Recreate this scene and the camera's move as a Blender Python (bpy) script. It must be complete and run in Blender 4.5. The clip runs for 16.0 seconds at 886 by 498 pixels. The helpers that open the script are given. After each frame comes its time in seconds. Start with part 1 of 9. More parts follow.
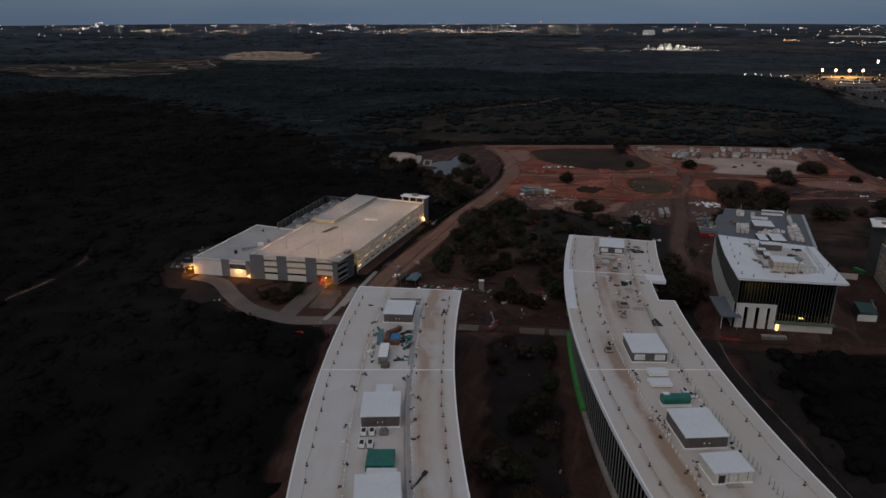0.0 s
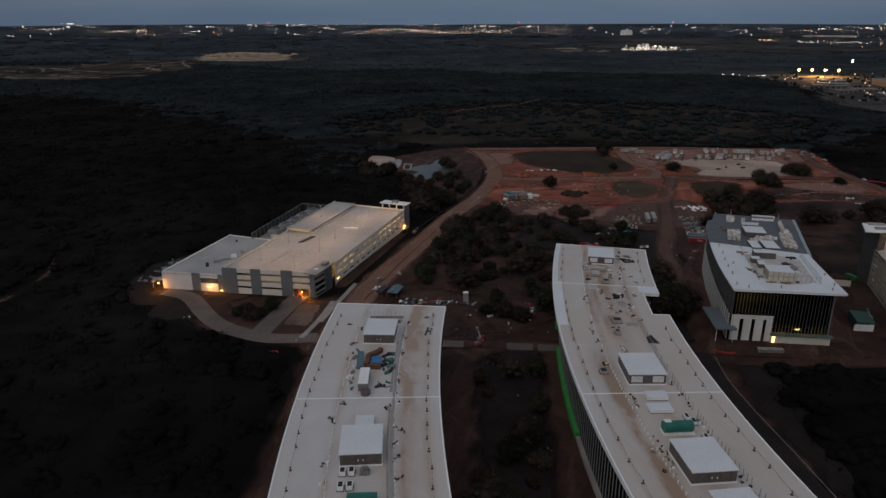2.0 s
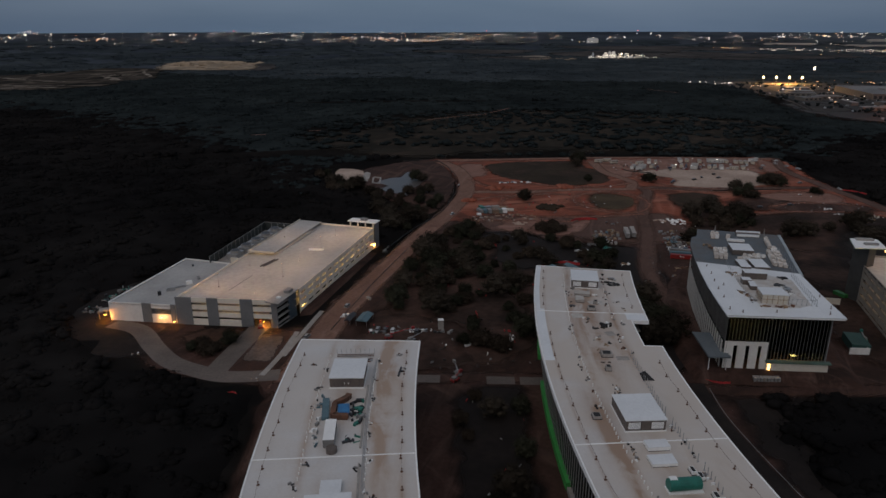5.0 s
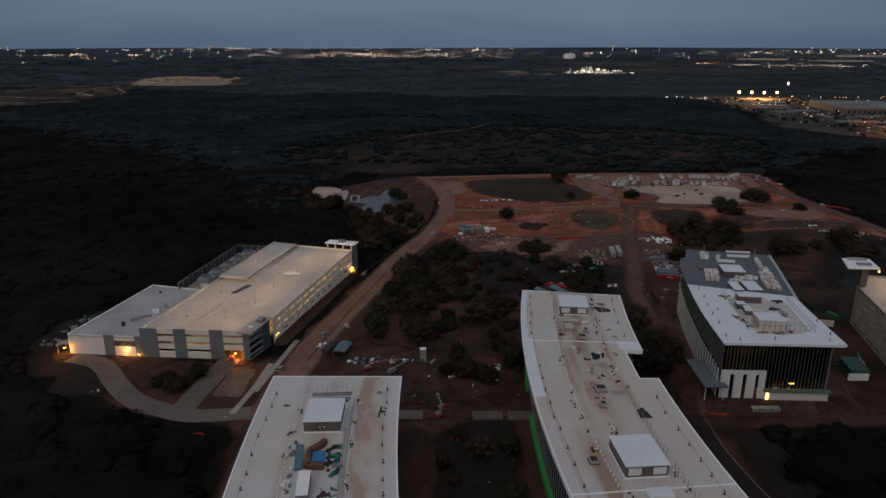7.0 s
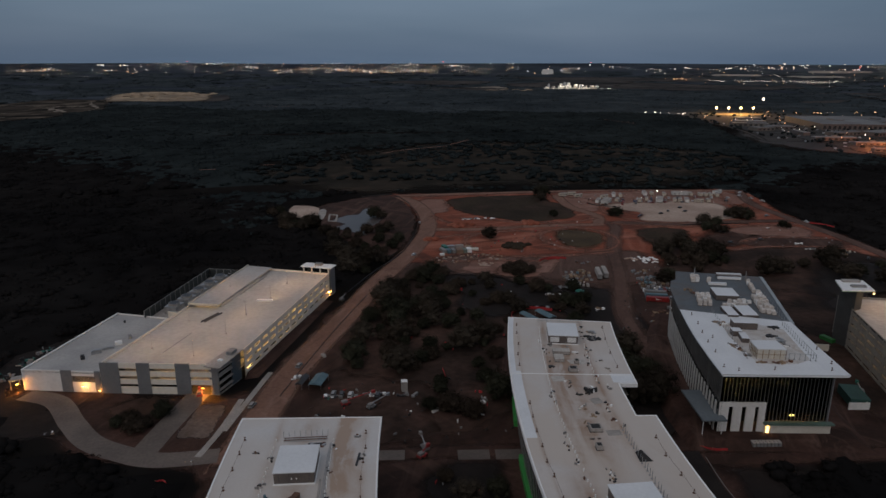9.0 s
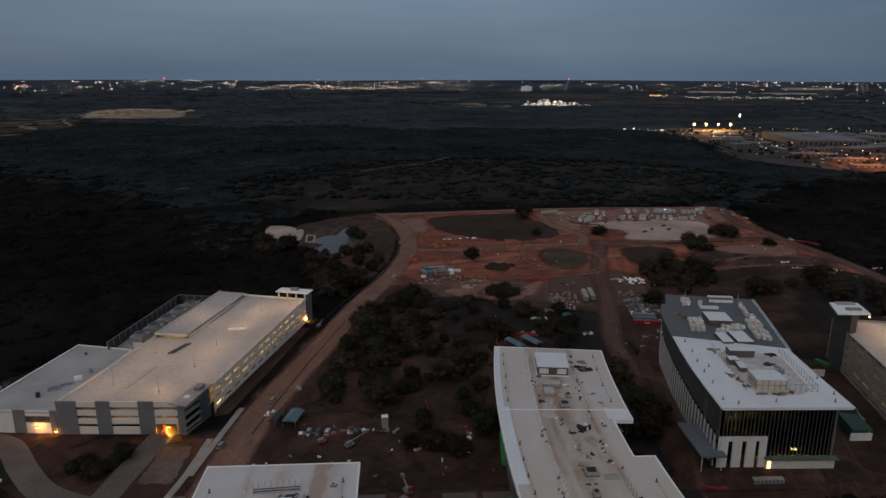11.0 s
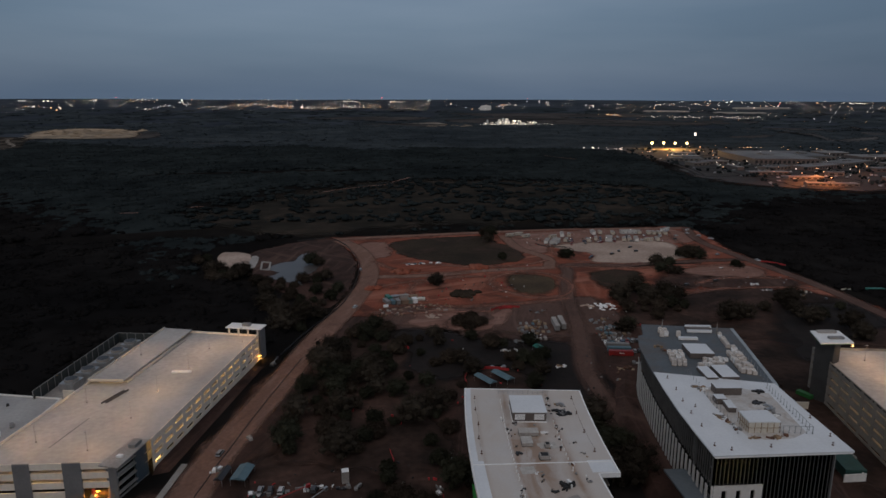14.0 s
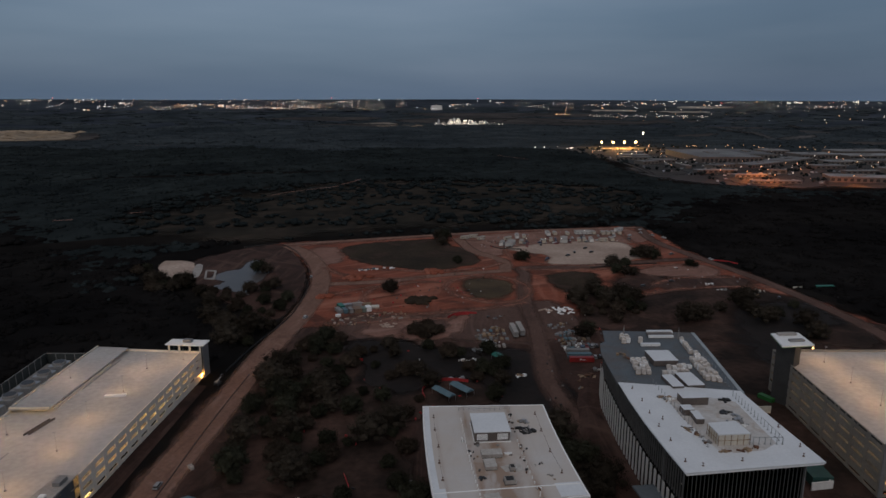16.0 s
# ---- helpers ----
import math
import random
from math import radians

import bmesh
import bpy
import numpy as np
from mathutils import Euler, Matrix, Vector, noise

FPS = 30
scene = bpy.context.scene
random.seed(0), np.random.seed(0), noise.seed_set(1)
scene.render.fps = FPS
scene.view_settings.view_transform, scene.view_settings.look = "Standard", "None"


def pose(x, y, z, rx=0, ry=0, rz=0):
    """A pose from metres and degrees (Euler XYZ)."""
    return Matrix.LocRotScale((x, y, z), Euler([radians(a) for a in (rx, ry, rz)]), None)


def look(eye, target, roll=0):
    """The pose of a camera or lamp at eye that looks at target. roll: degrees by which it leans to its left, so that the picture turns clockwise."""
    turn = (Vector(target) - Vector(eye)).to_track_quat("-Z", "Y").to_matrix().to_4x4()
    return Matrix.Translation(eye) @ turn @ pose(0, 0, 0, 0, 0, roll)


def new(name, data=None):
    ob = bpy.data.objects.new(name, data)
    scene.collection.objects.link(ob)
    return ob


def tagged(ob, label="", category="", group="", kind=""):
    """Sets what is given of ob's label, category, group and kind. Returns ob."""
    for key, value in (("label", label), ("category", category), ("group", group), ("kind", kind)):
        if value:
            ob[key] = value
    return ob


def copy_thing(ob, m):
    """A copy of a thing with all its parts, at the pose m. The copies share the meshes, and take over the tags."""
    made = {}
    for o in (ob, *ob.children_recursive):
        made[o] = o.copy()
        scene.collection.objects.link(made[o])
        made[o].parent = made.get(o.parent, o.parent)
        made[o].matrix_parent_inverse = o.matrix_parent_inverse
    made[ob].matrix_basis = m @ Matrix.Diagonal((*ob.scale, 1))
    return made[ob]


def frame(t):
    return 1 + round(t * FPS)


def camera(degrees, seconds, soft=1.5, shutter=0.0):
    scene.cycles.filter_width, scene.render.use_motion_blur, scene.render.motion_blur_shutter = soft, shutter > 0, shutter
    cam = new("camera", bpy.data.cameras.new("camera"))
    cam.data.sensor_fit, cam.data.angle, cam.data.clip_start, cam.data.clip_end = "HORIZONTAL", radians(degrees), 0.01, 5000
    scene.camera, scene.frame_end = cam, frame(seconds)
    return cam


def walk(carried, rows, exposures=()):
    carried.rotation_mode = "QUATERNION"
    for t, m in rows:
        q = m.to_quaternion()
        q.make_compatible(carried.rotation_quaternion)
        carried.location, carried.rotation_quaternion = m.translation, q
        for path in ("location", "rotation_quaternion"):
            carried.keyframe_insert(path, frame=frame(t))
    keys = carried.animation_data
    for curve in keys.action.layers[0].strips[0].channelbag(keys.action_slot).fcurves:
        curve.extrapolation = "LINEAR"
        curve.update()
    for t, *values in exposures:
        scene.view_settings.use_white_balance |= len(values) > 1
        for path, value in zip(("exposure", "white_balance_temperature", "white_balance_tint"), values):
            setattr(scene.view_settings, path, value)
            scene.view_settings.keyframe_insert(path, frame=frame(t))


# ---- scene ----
cam = camera(67.08, 16.0)
# seconds, place, yaw, pitch, roll
ROWS = [
    (0.0, -0.11, 0.11, 131.21, 0.005, -18.882, -0.058),
    (0.5, -0.45, 3.90, 131.35, -0.448, -18.878, -0.072),
    (1.0, -0.64, 7.92, 131.33, -0.884, -18.877, -0.071),
    (1.5, -0.90, 11.94, 131.31, -1.342, -18.875, -0.081),
    (2.0, -0.96, 15.87, 131.37, -1.761, -18.862, -0.097),
    (2.5, -1.14, 19.91, 131.29, -2.223, -18.860, -0.089),
    (3.0, -1.17, 23.80, 131.46, -2.651, -18.877, -0.101),
    (3.5, -1.20, 27.69, 131.44, -3.084, -18.796, -0.116),
    (4.0, -1.13, 31.60, 131.48, -3.515, -18.677, -0.120),
    (6.5, -0.89, 50.76, 131.72, -5.811, -17.332, -0.053),
    (7.0, -0.62, 54.61, 131.64, -6.246, -17.035, -0.061),
    (7.5, -0.36, 58.38, 131.86, -6.674, -16.755, -0.042),
    (8.0, -0.24, 62.35, 131.80, -7.144, -16.419, -0.009),
    (8.5, 0.13, 66.29, 131.85, -7.576, -16.110, -0.003),
    (9.0, 0.47, 70.21, 131.86, -8.021, -15.800, 0.045),
    (11.5, 2.40, 88.91, 132.05, -10.205, -14.069, 0.104),
    (12.0, 2.83, 92.90, 131.93, -10.663, -13.677, 0.138),
    (12.5, 3.32, 96.50, 132.12, -11.120, -13.307, 0.119),
    (13.0, 3.63, 100.21, 132.21, -11.676, -12.950, 0.144),
    (13.5, 4.30, 103.83, 132.08, -12.303, -12.884, 0.132),
    (14.0, 4.75, 107.16, 132.32, -13.170, -12.878, 0.143),
    (14.5, 5.71, 111.05, 132.25, -14.089, -12.870, 0.125),
    (15.0, 6.31, 114.49, 132.41, -15.159, -12.883, 0.104),
    (15.5, 6.93, 117.98, 132.46, -16.261, -12.875, 0.117),
    (16.0, 7.76, 121.53, 132.61, -17.283, -12.893, 0.084),
]
walk(cam, [(t, pose(x, y, z, 90 + pitch, 0, yaw) @ pose(0, 0, 0, 0, 0, roll)) for t, x, y, z, yaw, pitch, roll in ROWS])

# ---- light ----
world = bpy.data.worlds.new("dusk_sky")
scene.world = world
world.use_nodes = True
wn, wl = world.node_tree.nodes, world.node_tree.links
wn.clear()
SUN_AZ, SUN_EL = 168.0, 48.0
w_out = wn.new("ShaderNodeOutputWorld")
w_bg = wn.new("ShaderNodeBackground")
w_sky = wn.new("ShaderNodeTexSky")
w_sky.sky_type, w_sky.sun_disc = "NISHITA", False
w_sky.sun_elevation, w_sky.sun_rotation = radians(4.0), radians(SUN_AZ)
w_sky.altitude, w_sky.air_density, w_sky.dust_density, w_sky.ozone_density = 250, 1.0, 2.0, 3.0
w_bg.inputs["Strength"].default_value = 0.15
# thin cloud layer: grey-blue, a little uneven, darker towards the horizon
w_tc = wn.new("ShaderNodeTexCoord")
w_map = wn.new("ShaderNodeMapping")
w_map.inputs["Scale"].default_value = (1.0, 1.0, 7.0)
w_noise = wn.new("ShaderNodeTexNoise")
w_noise.inputs["Scale"].default_value = 2.2
w_noise.inputs["Detail"].default_value = 5
w_noise.inputs["Roughness"].default_value = 0.45
w_ramp = wn.new("ShaderNodeValToRGB")
w_ramp.color_ramp.elements[0].position, w_ramp.color_ramp.elements[0].color = 0.30, (0.77, 1.11, 1.62, 1)
w_ramp.color_ramp.elements[1].position, w_ramp.color_ramp.elements[1].color = 0.75, (1.14, 1.48, 2.02, 1)
w_sep = wn.new("ShaderNodeSeparateXYZ")
w_alt = wn.new("ShaderNodeValToRGB")
w_alt.color_ramp.elements[0].position, w_alt.color_ramp.elements[0].color = 0.0, (0.74, 0.78, 0.82, 1)
w_alt.color_ramp.elements[1].position, w_alt.color_ramp.elements[1].color = 0.20, (1.32, 1.28, 1.22, 1)
w_high = w_alt.color_ramp.elements.new(0.60)
w_high.color = (1.76, 1.37, 1.11, 1)
w_mul = wn.new("ShaderNodeMix")
w_mul.data_type, w_mul.blend_type = "RGBA", "MULTIPLY"
w_mul.inputs["Factor"].default_value = 1.0
w_mix = wn.new("ShaderNodeMix")
w_mix.data_type = "RGBA"
w_mix.inputs["Factor"].default_value = 0.9
wl.new(w_tc.outputs["Generated"], w_map.inputs["Vector"])
wl.new(w_map.outputs["Vector"], w_noise.inputs["Vector"])
wl.new(w_noise.outputs["Fac"], w_ramp.inputs["Fac"])
wl.new(w_tc.outputs["Generated"], w_sep.inputs["Vector"])
wl.new(w_sep.outputs["Z"], w_alt.inputs["Fac"])
wl.new(w_ramp.outputs["Color"], w_mul.inputs["A"])
wl.new(w_alt.outputs["Color"], w_mul.inputs["B"])
wl.new(w_sky.outputs["Color"], w_mix.inputs["A"])
w_dir = wn.new("ShaderNodeVectorMath")
w_dir.operation = "DOT_PRODUCT"
w_dir.inputs[1].default_value = (math.sin(radians(8)), math.cos(radians(8)), 0)
w_side = wn.new("ShaderNodeValToRGB")
w_side.color_ramp.elements[0].position, w_side.color_ramp.elements[0].color = 0.25, (1.0, 1.0, 1.0, 1)
w_side.color_ramp.elements[1].position, w_side.color_ramp.elements[1].color = 1.0, (1.06, 1.06, 1.06, 1)
w_dim = w_side.color_ramp.elements.new(0.80)
w_dim.color = (0.82, 0.83, 0.85, 1)
w_glow = wn.new("ShaderNodeMix")
w_glow.data_type, w_glow.blend_type = "RGBA", "MULTIPLY"
w_glow.inputs["Factor"].default_value = 1.0
wl.new(w_tc.outputs["Generated"], w_dir.inputs[0])
wl.new(w_dir.outputs["Value"], w_side.inputs["Fac"])
wl.new(w_mul.outputs["Result"], w_glow.inputs["A"])
wl.new(w_side.outputs["Color"], w_glow.inputs["B"])
wl.new(w_glow.outputs["Result"], w_mix.inputs["B"])
wl.new(w_mix.outputs["Result"], w_bg.inputs["Color"])
wl.new(w_bg.outputs["Background"], w_out.inputs["Surface"])

sun = new("sun", bpy.data.lights.new("sun", "SUN"))
sun.data.energy, sun.data.angle, sun.data.color = 0.55, radians(70), (1.0, 0.86, 0.76)
sun.matrix_world = look((-210, -260, 300), (0, 0, 0))


# ---- materials ----
def mat(name, col, col2=None, rough=0.8, metal=0.0, scale=0.2, fine=3.0, amount=0.6, bump=0.0, random_tint=0.0, spec=0.5, sheen=0.0, blot=None):
    m = bpy.data.materials.new(name)
    m.use_nodes = True
    n, l = m.node_tree.nodes, m.node_tree.links
    b = n["Principled BSDF"]
    b.inputs["Roughness"].default_value, b.inputs["Metallic"].default_value = rough, metal
    b.inputs["Specular IOR Level"].default_value = spec
    if sheen:
        b.inputs["Sheen Weight"].default_value, b.inputs["Sheen Roughness"].default_value = sheen, 0.35
        b.inputs["Sheen Tint"].default_value = (0.72, 0.86, 1.0, 1)
    col2 = col2 or tuple(c * 0.72 for c in col)
    tc = n.new("ShaderNodeTexCoord")
    n1, n2 = n.new("ShaderNodeTexNoise"), n.new("ShaderNodeTexNoise")
    n1.inputs["Scale"].default_value, n1.inputs["Detail"].default_value = scale, 6
    n2.inputs["Scale"].default_value, n2.inputs["Detail"].default_value = fine, 4
    l.new(tc.outputs["Object"], n1.inputs["Vector"])
    l.new(tc.outputs["Object"], n2.inputs["Vector"])
    ramp = n.new("ShaderNodeValToRGB")
    ramp.color_ramp.elements[0].position, ramp.color_ramp.elements[1].position = 0.36, 0.66
    ramp.color_ramp.elements[0].color, ramp.color_ramp.elements[1].color = (*col2, 1), (*col, 1)
    l.new(n1.outputs["Fac"], ramp.inputs["Fac"])
    tone = ramp.outputs["Color"]
    if blot:
        n3, m3, x3 = n.new("ShaderNodeTexNoise"), n.new("ShaderNodeMapRange"), n.new("ShaderNodeMix")
        n3.inputs["Scale"].default_value, n3.inputs["Detail"].default_value, n3.inputs["Distortion"].default_value = blot[1], 7, 1.2
        m3.inputs["From Min"].default_value, m3.inputs["From Max"].default_value = 0.5, 0.64
        x3.data_type = "RGBA"
        l.new(tc.outputs["Object"], n3.inputs["Vector"])
        l.new(n3.outputs["Fac"], m3.inputs["Value"])
        l.new(m3.outputs["Result"], x3.inputs["Factor"])
        l.new(tone, x3.inputs["A"])
        x3.inputs["B"].default_value = (*blot[0], 1)
        tone = x3.outputs["Result"]
    g = n.new("ShaderNodeMapRange")
    g.inputs["To Min"].default_value, g.inputs["To Max"].default_value = 1 - amount * 0.45, 1 + amount * 0.45
    g.inputs["From Min"].default_value, g.inputs["From Max"].default_value = 0.25, 0.75
    l.new(n2.outputs["Fac"], g.inputs["Value"])
    mul = n.new("ShaderNodeVectorMath")
    mul.operation = "SCALE"
    l.new(tone, mul.inputs[0])
    last = g.outputs["Result"]
    if random_tint:
        info, r = n.new("ShaderNodeObjectInfo"), n.new("ShaderNodeMapRange")
        r.inputs["To Min"].default_value, r.inputs["To Max"].default_value = 1 - random_tint, 1 + random_tint
        l.new(info.outputs["Random"], r.inputs["Value"])
        k = n.new("ShaderNodeMath")
        k.operation = "MULTIPLY"
        l.new(last, k.inputs[0])
        l.new(r.outputs["Result"], k.inputs[1])
        last = k.outputs["Value"]
    l.new(last, mul.inputs["Scale"])
    l.new(mul.outputs["Vector"], b.inputs["Base Color"])
    if bump:
        bp = n.new("ShaderNodeBump")
        bp.inputs["Strength"].default_value, bp.inputs["Distance"].default_value = 0.6, bump
        l.new(n2.outputs["Fac"], bp.inputs["Height"])
        l.new(bp.outputs["Normal"], b.inputs["Normal"])
    return m


def earth(name, red, pale, dark, spec=0.1, turn=12.0, stretch=7.0, streak=0.075, wet=0.5):
    """Scraped bare earth: blotches of dark soil, and pale streaks where machines have driven."""
    m = mat(name, red, tuple(0.62 * a + 0.38 * b for a, b in zip(red, dark)), rough=0.95, scale=0.045, fine=0.6, amount=0.55, bump=0.25, spec=spec)
    n, l = m.node_tree.nodes, m.node_tree.links
    b = n["Principled BSDF"]
    tone = b.inputs["Base Color"].links[0].from_socket
    tc = n.new("ShaderNodeTexCoord")
    for colour, ang, sx, sy, lo, hi, most, warp in ((dark, turn - 40, 0.020, 0.030, wet, wet + 0.16, 0.85, 1.6), (pale, turn, streak / stretch, streak, 0.52, 0.68, 0.85, 0.9), (pale, turn + 58, streak / stretch, streak, 0.57, 0.70, 0.7, 0.9), (dark, turn - 8, streak * 1.6 / stretch, streak * 1.6, 0.58, 0.68, 0.7, 0.7)):
        mp, ns, mr, mx = n.new("ShaderNodeMapping"), n.new("ShaderNodeTexNoise"), n.new("ShaderNodeMapRange"), n.new("ShaderNodeMix")
        mp.vector_type = "TEXTURE"
        mp.inputs["Rotation"].default_value = (0, 0, radians(ang))
        mp.inputs["Scale"].default_value = (1 / sx, 1 / sy, 10)
        mp.inputs["Location"].default_value = (ang * 3.1, ang * 1.7, 0)
        ns.inputs["Scale"].default_value, ns.inputs["Detail"].default_value, ns.inputs["Roughness"].default_value, ns.inputs["Distortion"].default_value = 1.0, 7, 0.6, warp
        mr.inputs["From Min"].default_value, mr.inputs["From Max"].default_value, mr.inputs["To Max"].default_value = lo, hi, most
        mx.data_type = "RGBA"
        l.new(tc.outputs["Object"], mp.inputs["Vector"])
        l.new(mp.outputs["Vector"], ns.inputs["Vector"])
        l.new(ns.outputs["Fac"], mr.inputs["Value"])
        l.new(mr.outputs["Result"], mx.inputs["Factor"])
        l.new(tone, mx.inputs["A"])
        mx.inputs["B"].default_value = (*colour, 1)
        tone = mx.outputs["Result"]
    l.new(tone, b.inputs["Base Color"])
    return m


_SOFT = {}


def soft(material, ragged, width):
    """The same material with a frayed edge: it thins out towards the border of its patch."""
    key = (material.name, ragged, width)
    if key in _SOFT:
        return _SOFT[key]
    m = material.copy()
    n, l = m.node_tree.nodes, m.node_tree.links
    at, geo, ns = n.new("ShaderNodeAttribute"), n.new("ShaderNodeNewGeometry"), n.new("ShaderNodeTexNoise")
    at.attribute_name = "edge"
    ns.inputs["Scale"].default_value, ns.inputs["Detail"].default_value = 0.22 / ragged, 4
    l.new(geo.outputs["Position"], ns.inputs["Vector"])
    k, r = n.new("ShaderNodeMath"), n.new("ShaderNodeMapRange")
    k.operation = "MULTIPLY_ADD"
    k.inputs[1].default_value = ragged * 5.0
    l.new(ns.outputs["Fac"], k.inputs[0])
    l.new(at.outputs["Fac"], k.inputs[2])
    r.inputs["From Min"].default_value, r.inputs["From Max"].default_value = ragged * 2.5 - width / 2, ragged * 2.5 + width / 2
    l.new(k.outputs["Value"], r.inputs["Value"])
    l.new(r.outputs["Result"], n["Principled BSDF"].inputs["Alpha"])
    _SOFT[key] = m
    return m


def set_edge(me, values):
    a = me.attributes.new("edge", "FLOAT", "POINT")
    a.data.foreach_set("value", [float(v) for v in values])


def glow(name, col, strength):
    m = bpy.data.materials.new(name)
    m.use_nodes = True
    b = m.node_tree.nodes["Principled BSDF"]
    b.inputs["Base Color"].default_value = (0.8, 0.8, 0.8, 1)
    b.inputs["Emission Color"].default_value = (*col, 1)
    b.inputs["Emission Strength"].default_value = strength
    return m


def roof_membrane(name, col, beige, dirt, x0, k, y0, lanes, haze=0.5):
    """White roof membrane weathered to beige in places, with rusty dirt tracked along lanes (offset, half width, strength, from y, to y) that follow the curved plan."""
    m = mat(name, col, tuple(c * 0.93 for c in col), rough=0.55, scale=0.09, fine=1.6, amount=0.14)
    n, l = m.node_tree.nodes, m.node_tree.links
    b = n["Principled BSDF"]
    base = b.inputs["Base Color"].links[0].from_socket
    geo = n.new("ShaderNodeNewGeometry")
    sep = n.new("ShaderNodeSeparateXYZ")
    l.new(geo.outputs["Position"], sep.inputs["Vector"])

    def mth(op, a, c=None):
        q = n.new("ShaderNodeMath")
        q.operation = op
        for i, v in enumerate((a, c)):
            if v is None:
                continue
            if isinstance(v, (int, float)):
                q.inputs[i].default_value = v
            else:
                l.new(v, q.inputs[i])
        return q.outputs["Value"]

    def cloud(vec, scale, detail, lo, hi, most, warp=0.0):
        ns, mr = n.new("ShaderNodeTexNoise"), n.new("ShaderNodeMapRange")
        ns.inputs["Scale"].default_value, ns.inputs["Detail"].default_value, ns.inputs["Roughness"].default_value, ns.inputs["Distortion"].default_value = scale, detail, 0.6, warp
        l.new(vec, ns.inputs["Vector"])
        mr.interpolation_type = "SMOOTHSTEP"
        mr.inputs["From Min"].default_value, mr.inputs["From Max"].default_value, mr.inputs["To Max"].default_value = lo, hi, most
        l.new(ns.outputs["Fac"], mr.inputs["Value"])
        return mr.outputs["Result"]

    def mixed(fac, a, tone):
        mx = n.new("ShaderNodeMix")
        mx.data_type = "RGBA"
        l.new(fac, mx.inputs["Factor"])
        l.new(a, mx.inputs["A"])
        mx.inputs["B"].default_value = (*tone, 1)
        return mx.outputs["Result"]

    dy = mth("SUBTRACT", sep.outputs["Y"], y0)
    u = mth("SUBTRACT", mth("SUBTRACT", sep.outputs["X"], x0), mth("MULTIPLY", mth("MULTIPLY", dy, dy), k))
    total = None
    for off, half, strength, ya, yb in lanes:
        d = mth("DIVIDE", mth("ABSOLUTE", mth("SUBTRACT", u, off)), half)
        v = mth("MAXIMUM", mth("SUBTRACT", 1.0, d), 0.0)
        v = mth("MULTIPLY", mth("MULTIPLY", v, v), strength)
        for sign, y_end in ((1, ya), (-1, yb)):
            ramp_in = mth("MULTIPLY", mth("SUBTRACT", sep.outputs["Y"], y_end), sign / 22.0)
            v = mth("MULTIPLY", v, mth("MINIMUM", mth("MAXIMUM", ramp_in, 0.0), 1.0))
        total = v if total is None else mth("ADD", total, v)
    comb = n.new("ShaderNodeCombineXYZ")
    l.new(mth("MULTIPLY", u, 0.20), comb.inputs["X"])
    l.new(mth("MULTIPLY", dy, 0.055), comb.inputs["Y"])
    tone = mixed(cloud(geo.outputs["Position"], 0.030, 4, 0.25, 0.62, haze, 0.6), base, beige)
    tone = mixed(cloud(comb.outputs["Vector"], 1.0, 7, 0.52, 0.80, 0.35, 0.5), tone, tuple(0.5 * a + 0.5 * c for a, c in zip(beige, dirt)))
    fac = mth("MINIMUM", mth("MULTIPLY", total, mth("ADD", cloud(comb.outputs["Vector"], 0.7, 6, 0.22, 0.78, 0.85, 0.8), cloud(geo.outputs["Position"], 0.22, 5, 0.45, 0.72, 0.22, 0.6))), 0.82)
    l.new(mixed(fac, tone, dirt), b.inputs["Base Color"])
    return m


def glass(name, tint, clear=0.35):
    m = bpy.data.materials.new(name)
    m.use_nodes = True
    n, l = m.node_tree.nodes, m.node_tree.links
    n.remove(n["Principled BSDF"])
    t, g, fr, mx = n.new("ShaderNodeBsdfTransparent"), n.new("ShaderNodeBsdfGlossy"), n.new("ShaderNodeFresnel"), n.new("ShaderNodeMixShader")
    t.inputs["Color"].default_value = (*[c * clear for c in tint], 1)
    g.inputs["Color"].default_value, g.inputs["Roughness"].default_value = (0.5, 0.56, 0.6, 1), 0.06
    fr.inputs["IOR"].default_value = 1.5
    l.new(fr.outputs["Fac"], mx.inputs["Fac"])
    l.new(t.outputs["BSDF"], mx.inputs[1])
    l.new(g.outputs["BSDF"], mx.inputs[2])
    l.new(mx.outputs["Shader"], n["Material Output"].inputs["Surface"])
    return m


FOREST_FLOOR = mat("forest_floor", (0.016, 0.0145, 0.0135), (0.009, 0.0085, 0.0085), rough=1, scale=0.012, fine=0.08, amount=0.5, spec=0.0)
DIRT = earth("red_dirt", (0.258, 0.078, 0.047), (0.375, 0.155, 0.105), (0.068, 0.031, 0.023), spec=0.1, streak=0.055)
DIRT_ROAD = earth("packed_dirt_road", (0.210, 0.118, 0.088), (0.27, 0.168, 0.132), (0.115, 0.066, 0.052), turn=66, streak=0.25, wet=0.56)
NEAR_DIRT = earth("trodden_brown_dirt", (0.072, 0.039, 0.031), (0.115, 0.070, 0.056), (0.028, 0.018, 0.015), spec=0.1, turn=70, streak=0.10, wet=0.46)
TRACK = earth("worn_brown_track", (0.112, 0.066, 0.053), (0.150, 0.094, 0.077), (0.068, 0.041, 0.033), turn=70, streak=0.2, wet=0.52)
SCRAPED = earth("scraped_pale_dirt", (0.24, 0.130, 0.100), (0.33, 0.21, 0.172), (0.12, 0.062, 0.049), turn=5, streak=0.16, wet=0.55)
